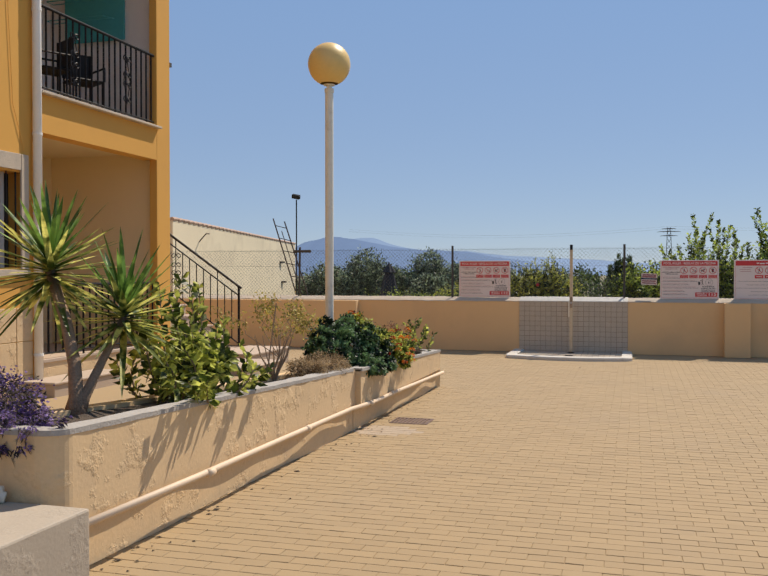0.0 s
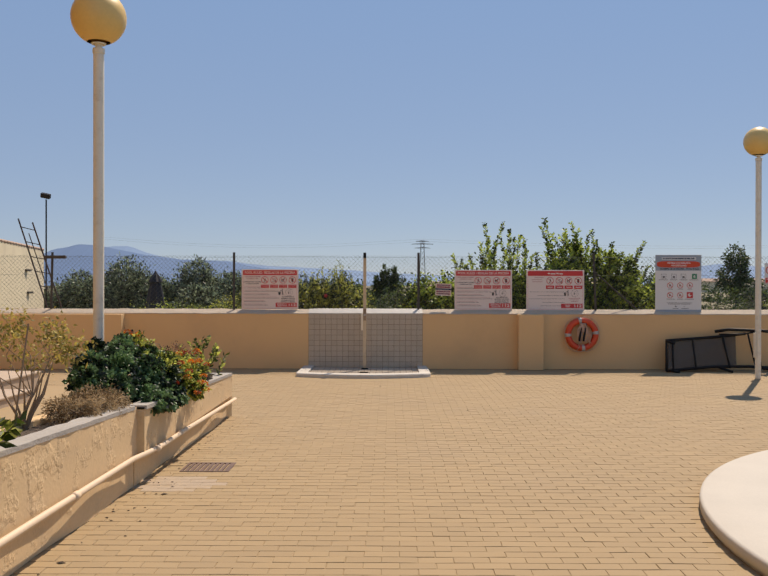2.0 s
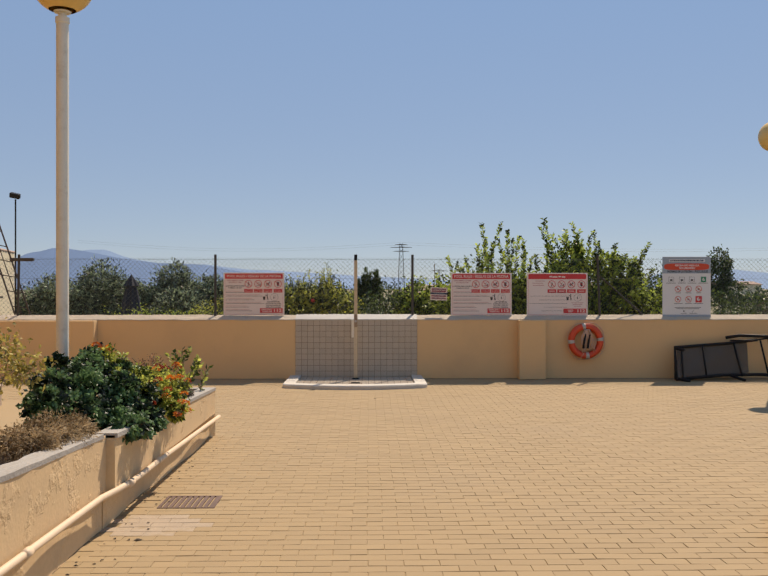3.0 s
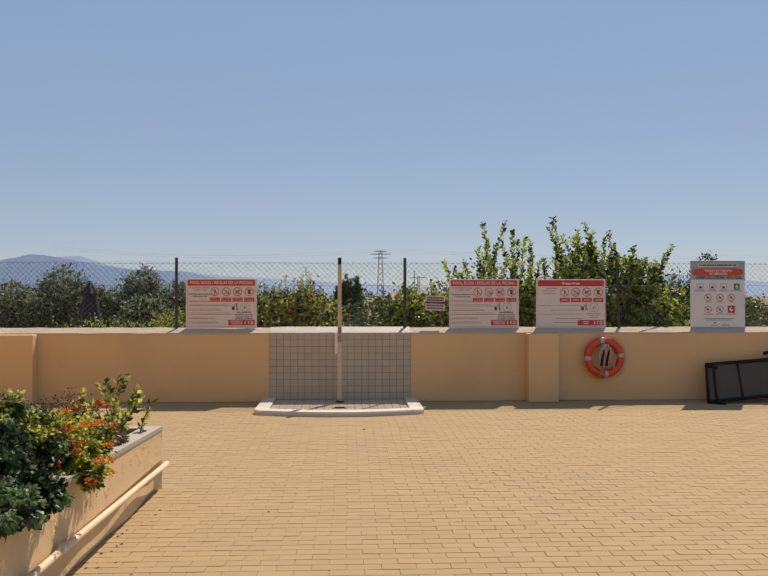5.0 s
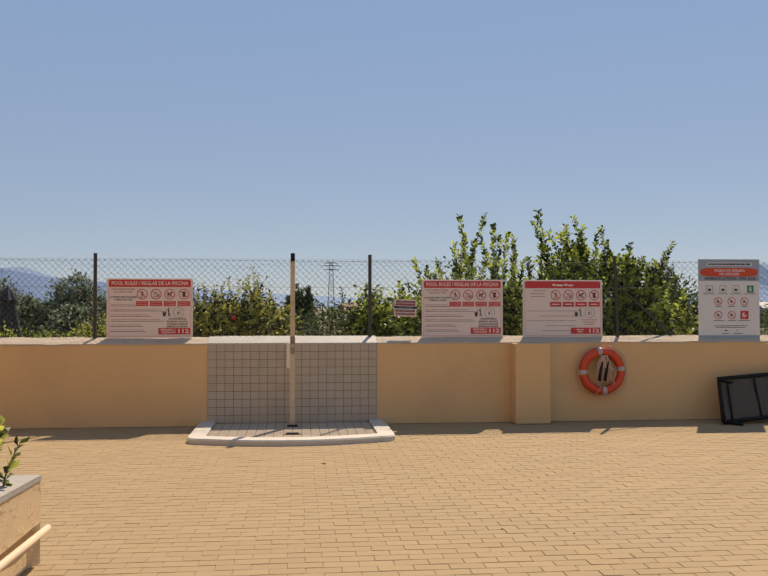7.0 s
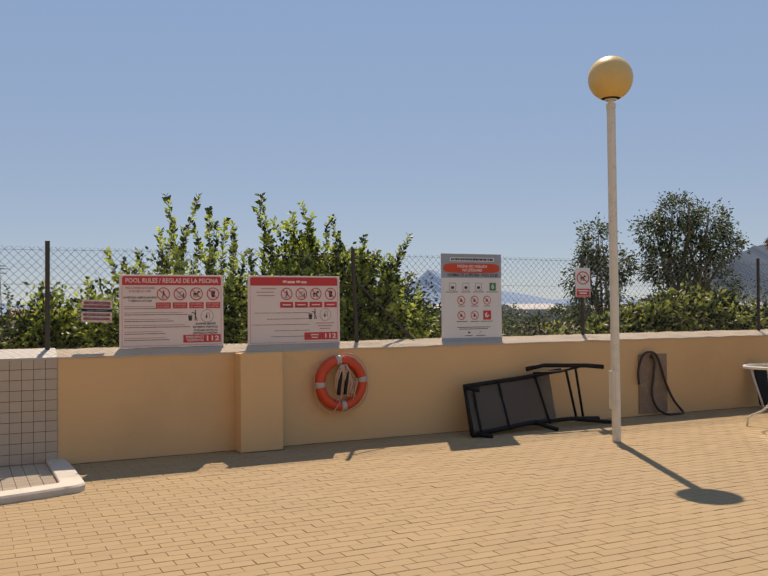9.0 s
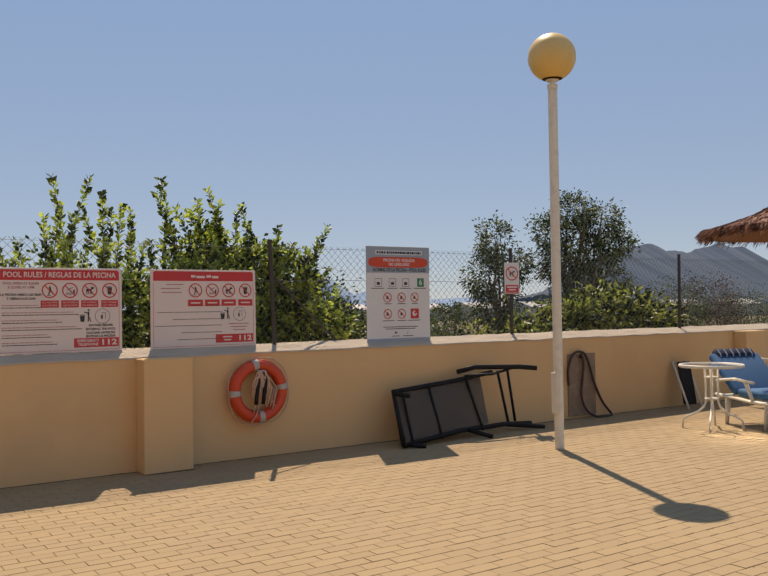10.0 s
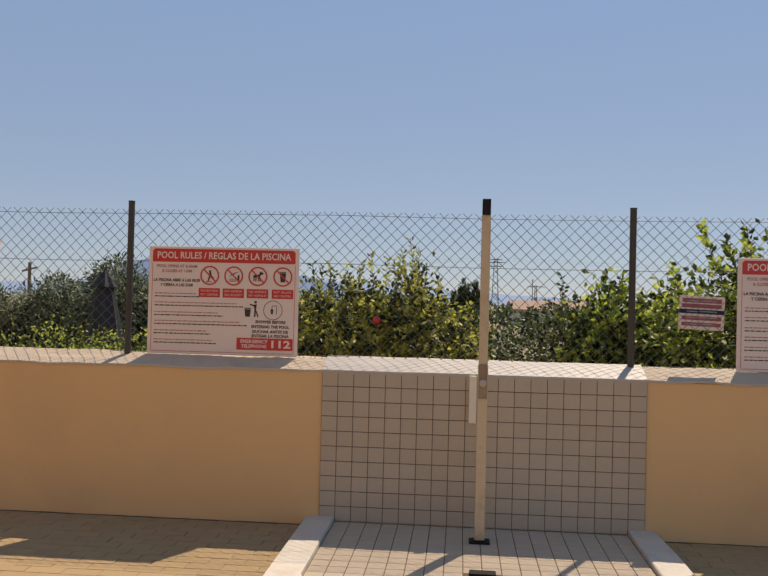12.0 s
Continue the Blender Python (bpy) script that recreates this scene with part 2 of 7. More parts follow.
def lathe(bm, profile, seg=24, at=(0, 0, 0)):
    rings = []
    for r, z in profile:
        if r < 1e-5:
            rings.append([bm.verts.new((at[0], at[1], at[2] + z))])
        else:
            rings.append([bm.verts.new((at[0] + r * math.cos(q), at[1] + r * math.sin(q), at[2] + z))
                          for q in (math.tau * j / seg for j in range(seg))])
    for u, v in zip(rings, rings[1:]):
        for j in range(seg):
            f = [u[j % len(u)], u[(j + 1) % len(u)], v[(j + 1) % len(v)], v[j % len(v)]]
            f = list(dict.fromkeys(f))
            if len(f) > 2:
                bm.faces.new(f)
    return bm


def leaf_cloud(name, pos, dirs, length, width, mat, parent=None, label="", kind="", seed=0, droop=0.25, steps=2):
    """One mesh of leaves: a folded blade at each place along each direction."""
    rng = np.random.default_rng(seed)
    pos, dirs = np.asarray(pos, float), np.asarray(dirs, float)
    n = len(pos)
    dirs /= np.linalg.norm(dirs, axis=1)[:, None] + 1e-9
    rnd = rng.normal(size=(n, 3))
    side = np.cross(dirs, rnd)
    side /= np.linalg.norm(side, axis=1)[:, None] + 1e-9
    L = length * rng.uniform(0.65, 1.25, n)[:, None]
    W = width * rng.uniform(0.7, 1.2, n)[:, None]
    nor = np.cross(side, dirs)
    down = np.array([0, 0, -1.0])
    mid = pos + dirs * L * 0.5 + down * L * droop * 0.25
    tip = pos + dirs * L + down * L * droop
    v = np.stack([pos, mid + side * W / 2 + nor * W * 0.15, tip, mid - side * W / 2 + nor * W * 0.15, mid], 1)
    verts = v.reshape(-1, 3)
    base = np.arange(n) * 5
    faces = np.concatenate([np.stack([base, base + 1, base + 4], 1), np.stack([base + 1, base + 2, base + 4], 1),
                            np.stack([base + 2, base + 3, base + 4], 1), np.stack([base + 3, base, base + 4], 1)])
    me = bpy.data.meshes.new(name)
    me.from_pydata(verts.tolist(), [], faces.tolist())
    me.materials.append(mat)
    ob = new(name, me)
    ob.parent = parent
    return tagged(ob, label, kind=kind)


def wobble(p, s, a):
    return noise.noise_vector(Vector(p) * s) * a


# ---- ground and boundary wall ----
H = 1.005
bm = bmesh.new()
for x0, x1, y0, y1 in ((-400, -12, -400, 3000), (18, 1500, -400, 3000), (-12, 18, -400, -20), (-12, 18, 0.30, 3000)):
    box(bm, x0, x1, y0, y1, -0.65, -0.55)
ground = structure("ground", bm, M_LAND, "dry brown farmland reaching to the horizon")
bm = bmesh.new()
box(bm, -12, 18, -20, 0.30, -0.7, -0.0045)
bed = structure("pavement", bm, M_SAND, "pale ochre brick-paved terrace with sand joints")


def paver_data(gap=0.004):
    bm = bmesh.new()
    a, b, c = 0.1 - gap, 0.05 - gap, 0.0035
    lo = [bm.verts.new((x, y, -0.012)) for x, y in ((-a, -b), (a, -b), (a, b), (-a, b))]
    m1 = [bm.verts.new((x, y, -c)) for x, y in ((-a, -b), (a, -b), (a, b), (-a, b))]
    hi = [bm.verts.new((x, y, 0)) for x, y in ((-a + c, -b + c), (a - c, -b + c), (a - c, b - c), (-a + c, b - c))]
    for u, v in ((lo, m1), (m1, hi)):
        for i in range(4):
            bm.faces.new((u[i], u[(i + 1) % 4], v[(i + 1) % 4], v[i]))
    bm.faces.new(hi)
    me = bpy.data.meshes.new("brick")
    bm.to_mesh(me)
    bm.free()
    return me


wall_bits = [(-12.0, -4.36), (-4.36, -1.03), (-1.03, 1.03), (1.03, 18.0)]
profile = [(0, 0), (0, H - 0.012), (0.012, H), (0.20, 1.075), (0.30, 1.07), (0.30, -0.65), (0.004, -0.65)]
bm = bmesh.new()
extrude_x(bm, [(0, -0.3), (0, H - 0.012), (0.30, H - 0.012), (0.30, -0.65), (0, -0.65)], -12, 18)
wall = structure("wall_north", bm, M_WALL, "low apricot plastered boundary wall in shade")
def coping_run(bm, profile, x0, x1, step, amp):
    """A hand-laid capping: the profile swept along x, a little uneven."""
    k = int((x1 - x0) / step)
    rings = []
    for i in range(k + 1):
        x = x0 + (x1 - x0) * i / k
        rings.append([bm.verts.new((x, y + amp * 0.5 * noise.noise(Vector((x * 5, y * 9, 3))), z + amp * noise.noise(Vector((x * 4, y * 14, z)))))
                      for y, z in profile])
    n = len(profile)
    for u, v in zip(rings, rings[1:]):
        for j in range(n):
            bm.faces.new((u[j], u[(j + 1) % n], v[(j + 1) % n], v[j]))
    bm.faces.new(rings[0][::-1])
    bm.faces.new(rings[-1])
    bmesh.ops.recalc_face_normals(bm, faces=bm.faces[:])


bm = bmesh.new()
coping_run(bm, [(-0.008, H - 0.014), (-0.004, H), (0.06, 1.030), (0.12, 1.052), (0.20, 1.078), (0.306, 1.07), (0.306, H - 0.014)], -12, 18, 0.09, 0.012)
coping = structure("trim", bm, M_COPING, "pale sloped mortar coping on the boundary wall")
bm = bmesh.new()
coping_run(bm, [(-0.013, H - 0.018), (-0.011, H + 0.004), (0.06, 1.040), (0.12, 1.062), (0.20, 1.088), (0.20, 1.060), (0.0, H - 0.012)], -1.03, 1.03, 0.1, 0.004)
structure("trim", bm, M_TILECAP, "whitish tiled capping on the wall above the shower")
for k, (x0, x1) in enumerate(((2.735, 3.180), (11.6, 12.1))):
    bm = bmesh.new()
    box(bm, x0, x1, -0.21, 0.0, 0, 0.995, 0.008)
    p = structure("pillar", bm, M_WALL, "square apricot plastered pilaster against the boundary wall")
bm = bmesh.new()
box(bm, -12, -4.36, -0.20, 0.0, 0, 0.99, 0.008)
structure("wall_thickening", bm, M_WALL, "slightly thicker stretch of the apricot boundary wall")


bm = bmesh.new()
for x0, x1, y in ((-4.36, -1.13, 0.0), (1.12, 2.735, 0.0), (2.735, 3.18, -0.21), (3.18, 11.6, 0.0), (-12.0, -4.36, -0.20)):
    k = int((x1 - x0) / 0.11)
    for j in range(k):
        a, b = x0 + (x1 - x0) * j / k, x0 + (x1 - x0) * (j + 1) / k
        d = 0.010 + 0.008 * noise.noise(Vector((a * 3, y, 0)))
        box(bm, a, b, y - d, y + 0.001, -0.006, 0.003 + 0.003 * noise.noise(Vector((a * 5, 2, y))))
tagged(link("wall_foot_dirt", bm, M_SOIL), "dark dirt gathered in the joint along the foot of the wall", "dirt", kind="stuff")


# ---- planter ----
def planter_top(y):
    """Height of the planter wall's top along its length."""
    return 0.50 + (0.75 - 0.50) * (-5.57 - y) / 7.67


def planter_face(y):
    return -1.39 - 0.02 * (-5.57 - y) if y > -9.0 else -1.46 - 0.025 * (-9.0 - y)


# ---- more materials ----
M_SIGN_GREY = material("sign_grey", (0.30, 0.36, 0.42), 0.4, spread=0.05, bump=0.0)
M_BOARD = material("board_white", (0.70, 0.695, 0.68), 0.4, spread=0.03, bump=0.0)
M_GREEN = material("sign_green", (0.02, 0.22, 0.10), 0.4, spread=0.03, bump=0.0)
M_DULLRED = material("dull_red", (0.34, 0.09, 0.11), 0.5, spread=0.15, scale=20)
M_FADED = material("faded_red_ink", (0.44, 0.17, 0.17), 0.5, spread=0.05, bump=0.0)
M_ROPE = material("rope", (0.55, 0.36, 0.27), 0.9, spread=0.15, fine=200, bump=0.5)
M_TAPE = material("reflective_tape", (0.42, 0.40, 0.36), 0.35, spread=0.1, bump=0.02)
M_MESHCLOTH = material("grey_sling_cloth", (0.10, 0.085, 0.07), 0.8, spread=0.1, fine=400, bump=0.3)
nt = M_MESHCLOTH.node_tree  # open weave: a good part of the light goes through the holes
see = nt.nodes.new("ShaderNodeBsdfTransparent")
weave = nt.nodes.new("ShaderNodeMixShader")
weave.inputs[0].default_value = 0.38
nt.links.new(nt.nodes["Principled BSDF"].outputs[0], weave.inputs[1])
nt.links.new(see.outputs[0], weave.inputs[2])
nt.links.new(weave.outputs[0], nt.nodes["Material Output"].inputs["Surface"])
M_HOSE = material("dark_hose", (0.045, 0.02, 0.018), 0.5, spread=0.2)
M_BOXMETAL = material("weathered_cover", (0.26, 0.18, 0.12), 0.7, spread=0.25, scale=8, fine=90, bump=0.3,
                      stain=(0.42, 0.30, 0.2), stain_scale=9, stain_amount=0.7)
M_BLUE = material("blue_cushion", (0.025, 0.12, 0.27), 0.85, spread=0.08, scale=4, fine=220, bump=0.3)
M_NAVY = material("navy_cloth", (0.015, 0.03, 0.08), 0.9, spread=0.2)
M_PLASTIC = material("white_plastic", (0.72, 0.69, 0.60), 0.4, spread=0.06, scale=6, bump=0.04)
M_THATCH = material("thatch", (0.17, 0.085, 0.055), 0.95, spread=0.3, scale=6, fine=60, bump=0.8, bump_dist=0.01,
                    random_by="island", amount=0.7)
M_GRATE = material("cast_iron", (0.13, 0.075, 0.055), 0.7, spread=0.25, fine=90, bump=0.4)
M_STEP = material("pinkish_stone", (0.44, 0.34, 0.25), 0.8, spread=0.1, fine=120, bump=0.2)
M_DARKIN = material("shaded_interior", (0.12, 0.09, 0.07), 0.9)
M_GLASS = material("window_glass", (0.03, 0.035, 0.04), 0.05, bump=0.0)
M_CLEAR = material("clear_glass", (0.9, 0.95, 0.93), 0.06, bump=0.0)
M_CLEAR.node_tree.nodes["Principled BSDF"].inputs["Transmission Weight"].default_value = 1.0
M_TEAL = material("teal_cloth", (0.06, 0.36, 0.38), 0.85, spread=0.1)
M_SHUTTER = material("grey_shutter", (0.45, 0.44, 0.42), 0.6, spread=0.06)
M_CREAM = material("cream_render", (0.70, 0.61, 0.43), 0.9, spread=0.1, scale=0.6, fine=30, bump=0.3,
                   stain=(0.42, 0.35, 0.24), stain_scale=0.7, stain_amount=0.4)
M_ROOF = material("terracotta_tile", (0.30, 0.20, 0.145), 0.85, spread=0.25, scale=3, fine=40)
M_VERGE = material("faded_verge_tile", (0.46, 0.32, 0.24), 0.85, spread=0.2, scale=3, fine=40)
M_LADDER = material("rusty_ladder", (0.045, 0.03, 0.025), 0.7, spread=0.3)
M_WATER = material("pool_water", (0.01, 0.20, 0.32), 0.04, spread=0.05, scale=2, fine=8, bump=0.3, bump_dist=0.02)
# distance haze painted in: the blue of the air is the base colour
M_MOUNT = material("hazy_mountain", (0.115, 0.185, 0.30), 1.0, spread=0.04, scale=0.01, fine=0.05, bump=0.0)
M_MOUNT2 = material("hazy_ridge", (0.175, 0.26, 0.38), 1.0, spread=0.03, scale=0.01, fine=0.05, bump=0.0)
M_MOUNT3 = material("hazy_near_hill", (0.065, 0.098, 0.14), 1.0, spread=0.08, scale=0.02, fine=0.1, bump=0.0)
M_GREENHOUSE = material("greenhouse_sheet", (0.36, 0.35, 0.33), 0.6, spread=0.1, scale=0.3)
M_PARASOL = material("black_parasol_cloth", (0.018, 0.020, 0.028), 0.8, spread=0.2)
M_TWIG = material("dry_twig", (0.28, 0.20, 0.13), 0.95, spread=0.2, fine=120)
M_RED_FL = leaf_material("red_petal", (0.62, 0.07, 0.02), (0.92, 0.34, 0.04), 0.6)
M_PURPLE = leaf_material("purple_petal", (0.12, 0.07, 0.26), (0.42, 0.29, 0.62), 0.6)
M_STRAW = leaf_material("straw", (0.10, 0.04, 0.025), (0.40, 0.21, 0.14), 0.9, through=0.1)
L_SCRUB = leaf_material("scrub_leaf", (0.10, 0.085, 0.045), (0.30, 0.26, 0.13), 0.8)
L_DRY = leaf_material("dry_leaf", (0.30, 0.20, 0.10), (0.56, 0.42, 0.25), 0.8)
L_YELLOW = leaf_material("yellowing_leaf", (0.36, 0.31, 0.07), (0.60, 0.48, 0.12), 0.6)
L_HIB = leaf_material("hibiscus_leaf", (0.065, 0.105, 0.015), (0.62, 0.66, 0.14), through=0.5)
L_GERAN = leaf_material("geranium_leaf", (0.014, 0.036, 0.018), (0.17, 0.30, 0.12))
L_YUCCA = leaf_material("yucca_leaf", (0.11, 0.18, 0.03), (0.80, 0.78, 0.22))
L_YUCCA_IN = leaf_material("yucca_inner_leaf", (0.07, 0.17, 0.03), (0.24, 0.42, 0.09))


M_BLOCK = material("grey_concrete", (0.385, 0.325, 0.25), 0.9, spread=0.1, scale=3, fine=60, bump=0.3, peel=0.003)
M_POLE = material("tan_post_paint", (0.56, 0.44, 0.29), 0.5, spread=0.06, scale=8, fine=80, bump=0.08,
                  stain=(0.34, 0.24, 0.14), stain_scale=9, stain_amount=0.5)
M_PIPE = material("peach_paint", (0.68, 0.52, 0.36), 0.6, spread=0.08, scale=6, fine=80, bump=0.1)

# ---- planter wall ----
T = 0.13
BACK = -1.98
planter = tagged(new("planter_wall"), "long low peach plastered planter wall with worn paint", "planter")
ys = [-13.30, -12.6, -11.8, -11.0, -10.2, -9.6, -9.06]
bm = bmesh.new()
outline = [(planter_face(y), y) for y in ys] + [(planter_face(y) - T, y) for y in ys[::-1]]
prism(bm, outline, 0.235, lambda x, y: planter_top(y) - 0.014)


def recess(y):
    return 0.03 + 0.012 * math.sin(y * 2.1) + 0.008 * math.sin(y * 5.3 + 1)


bm3 = bmesh.new()
fy = [-13.30 + 0.1060 * k for k in range(41)]
prism(bm3, [(planter_face(y) - recess(y), y) for y in fy] + [(planter_face(y) - T, y) for y in fy[::-1]], 0, 0.2345)
fy = [-9.05 + 0.1165 * k for k in range(31)]
prism(bm3, [(planter_face(max(y, -8.99)) - recess(y), y) for y in fy[:-1]] + [(-1.39, -5.57), (-1.53, -5.70), (-1.53, -9.05)], 0, 0.2345)
bm2 = bmesh.new()
outline = [(-1.405, -9.06), (-1.415, -8.6), (-1.395, -7.0), (-1.39, -5.57), (BACK, -5.57), (BACK, -5.70),
           (-1.53, -5.70), (-1.53, -9.06)]
prism(bm2, outline, 0.235, lambda x, y: planter_top(y) - 0.014)
prism(bm2, [(-1.54, -5.57), (BACK, -5.57), (BACK, -5.70), (-1.54, -5.70)], 0, 0.234)
prism(bm2, [(BACK + 0.13, -5.70), (BACK, -5.70), (BACK - 0.06, -9.5), (-2.2, -12.0), (-2.45, -13.42), (-2.32, -13.42),
            (-2.07, -12.0), (BACK + 0.07, -9.5)], 0, lambda x, y: planter_top(y) - 0.03)
bend = [(planter_face(-13.3) - 0.16 * (1 - math.cos(a)), -13.30 - 0.13 * math.sin(a)) for a in (math.pi / 2 * k / 8 for k in range(9))] + [(-2.46, -13.43)]
bend_in = [(-2.46, -13.30), (planter_face(-13.3) - T, -13.299)]
prism(bm, bend + bend_in, 0, lambda x, y: planter_top(y) - 0.02)
for b in (bm, bm2, bm3):
    part("wall_section", b, M_PLANTER, planter)
bm = bmesh.new()
fine = [-13.30 + k * 0.1195 for k in range(36)]
rr = random.Random(5)
top_in = [(planter_face(y) - T + rr.uniform(-0.012, 0.012), y) for y in fine]
prism(bm, [(planter_face(y) + 0.004 + rr.uniform(-0.003, 0.003), y) for y in fine] + top_in[::-1], lambda x, y: planter_top(y) - 0.028,
      lambda x, y: planter_top(y) + 0.002 * math.sin(y * 37))
part("top_edge", bm, M_EDGE, planter, "rough pale grey mortar top edge")
bm = bmesh.new()
prism(bm, [(-1.388, -9.06), (-1.386, -5.566), (BACK, -5.566), (BACK, -5.71), (-1.535, -5.71), (-1.535, -9.06)], lambda x, y: planter_top(y) - 0.03,
      lambda x, y: planter_top(y))
part("top_edge", bm, M_EDGE, planter, "rough pale grey mortar top edge")
bm = bmesh.new()
prism(bm, [(x + 0.004 * (i < 6), y - 0.004 * (i > 2)) for i, (x, y) in enumerate(bend)] + bend_in, lambda x, y: planter_top(y) - 0.028, lambda x, y: planter_top(y) + 0.001)
part("top_edge", bm, M_EDGE, planter, "rough pale grey mortar top edge")
bm = bmesh.new()
tube(bm, [(-1.50, -13.43, 0.275), (-1.46, -12.2, 0.268), (-1.455, -11.0, 0.258), (-1.445, -10.0, 0.25),
          (-1.435, -9.25, 0.245), (-1.40, -9.02, 0.245), (-1.375, -8.7, 0.24), (-1.372, -7.8, 0.232),
          (-1.366, -7.0, 0.217), (-1.366, -6.2, 0.20), (-1.360, -5.53, 0.19)], 0.021, 10)
for y in (-12.1, -10.4, -8.85, -8.1):
    tube(bm, [(-1.372 if y > -9 else -1.447, y, 0.244 + (y + 9) * -0.006), (-1.372 if y > -9 else -1.447, y + 0.07, 0.244 + (y + 9) * -0.006)], 0.026, 10)
tagged(link("water_pipe", bm, M_PIPE, smooth=True), "painted water pipe running along the planter wall", "pipe")
bm = bmesh.new()
tube(bm, [(-2.9, -13.98, 0.432), (-2.1, -13.60, 0.432), (-1.86, -13.49, 0.432), (-1.83, -13.475, 0.425)], 0.03, 12)
tube(bm, [(-1.90, -13.508, 0.443), (-1.84, -13.480, 0.443)], 0.042, 12)
tagged(link("water_pipe", bm, M_POST, smooth=True), "cream pipe end with a collar lying on the concrete block", "pipe")
bm = bmesh.new()
prism(bm, [(-1.69, -13.29), (-1.56, -9.06), (-1.5, -5.68), (-1.9, -5.68), (-1.95, -9.5), (-2.12, -12.0), (-2.33, -13.29)], 0.0,
      lambda x, y: planter_top(y) - 0.06)
bmesh.ops.triangulate(bm, faces=bm.faces[:])
bmesh.ops.subdivide_edges(bm, edges=bm.edges[:], cuts=5, use_grid_fill=True)
for v in bm.verts:
    if v.co.z > 0.3:
        v.co.z += noise.noise(v.co * 9) * 0.02
tagged(link("soil", bm, M_SOIL), "dark dry soil in the planter", "soil", kind="stuff")
bm = bmesh.new()
box(bm, -3.2, -1.37, -15.2, -13.44, 0, 0.40, 0.012, seg=2)
tagged(link("concrete_block", bm, M_BLOCK), "pale concrete block at the end of the planter wall", "block")
bm = bmesh.new()
prism(bm, [(-2.0, -16), (-2.0, -5.0), (-3.2, -2.7), (-12, -2.7), (-12, -16)], -0.011,
      lambda x, y: 0.004 + 0.17 * min(1, max(0, (-2.9 - y) / 3.5)) * min(1, max(0, (-2.0 - x) / 1.2)))
bmesh.ops.triangulate(bm, faces=bm.faces[:])
bmesh.ops.subdivide_edges(bm, edges=bm.edges[:], cuts=9, use_grid_fill=True)
for v in bm.verts:
    if v.co.z > -0.010:
        v.co.z = 0.004 + 0.17 * min(1, max(0, (-2.9 - v.co.y) / 3.5)) * min(1, max(0, (-2.0 - v.co.x) / 1.2))
structure("terrace", bm, M_PAVER, "slightly raised tan terrace beside the house")

# ---- drain ----
drain = tagged(new("drain_grate"), "rusty brown slotted drain grate set in the paving", "drain")
bm = bmesh.new()
for x0, x1, y0, y1 in ((-1.27, -0.87, -8.535, -8.515), (-1.27, -0.87, -8.205, -8.185), (-1.27, -1.25, -8.515, -8.205), (-0.89, -0.87, -8.515, -8.205)):
    box(bm, x0, x1, y0, y1, -0.0055, 0.004)
part("frame", bm, M_GRATE, drain)
for k in range(9):
    bm = bmesh.new()
    x = -1.235 + k * 0.0405
    box(bm, x, x + 0.026, -8.515, -8.205, -0.0055, 0.003)
    part("bar", bm, M_GRATE, drain)

# ---- pool ----
pool = tagged(new("pool"), "round white pool coping with blue water inside", "swimming pool")
PC = (5.83, -10.745)
bm = bmesh.new()
lathe(bm, [(2.80, -0.1), (2.80, 0.080), (2.815, 0.093), (3.435, 0.096), (3.452, 0.090), (3.457, 0.076), (3.457, 0.028), (3.43, 0.020), (3.43, -0.011)], 128, (*PC, 0))
part("coping", bm, M_CONC, pool, smooth=True)
bm = bmesh.new()
lathe(bm, [(0.0, 0.002), (2.81, 0.002)], 64, (*PC, 0))
part("water", bm, M_WATER, pool, "clear blue pool water", smooth=True)


# ---- lamps ----
def street_lamp(at, h, label):
    lamp = empty("street_lamp", at, label, "street lamp", "globe street lamps")
    bm = bmesh.new()
    tube(bm, [(0, 0, 0), (0, 0, 0.02), (0, 0, 1.2), (0, 0, h - 0.34), (0, 0, h - 0.30)], 0.046, 16)
    mast = part("pole", bm, M_POST, lamp, smooth=True)
    bm = bmesh.new()
    lathe(bm, [(0.046, h - 0.32), (0.052, h - 0.31), (0.052, h - 0.27), (0.03, h - 0.265), (0.03, h - 0.235),
               (0.06, h - 0.235), (0.065, h - 0.225), (0.0, h - 0.215)], 20)
    part("collar", bm, M_POST, mast)
    bm = bmesh.new()
    r = 0.236
    lathe(bm, [(r * math.sin(a), h - r * math.cos(a)) for a in (math.pi * (0.14 + 0.86 * k / 16) for k in range(17))], 32)
    part("globe", bm, M_GLOBE, lamp, "yellowed plastic globe", smooth=True)
    bm = bmesh.new()
    box(bm, -0.062, -0.046, -0.04, 0.04, 0.35, 0.75, 0.004)
    part("hatch", bm, M_POST, mast)
    return lamp


street_lamp((-2.112, -8.0, 0.0), 3.856, "cream street lamp with a yellowed globe standing behind the planter")
street_lamp((6.43, -1.5, 0.0), 3.86, "cream street lamp with a yellowed globe on the open paving")

# ---- shower ----
panel = structure("shower_panel", box(bmesh.new(), -1.03, 1.03, -0.010, 0.0, 0.035, H - 0.002), M_GROUT,
                  "shower wall panel of square white tiles with dark joints")
pad = tagged(new("shower_tray"), "white rounded shower tray with a tiled floor", "shower tray")
def tray_front(x):
    return -1.60 + 0.21 * x * x


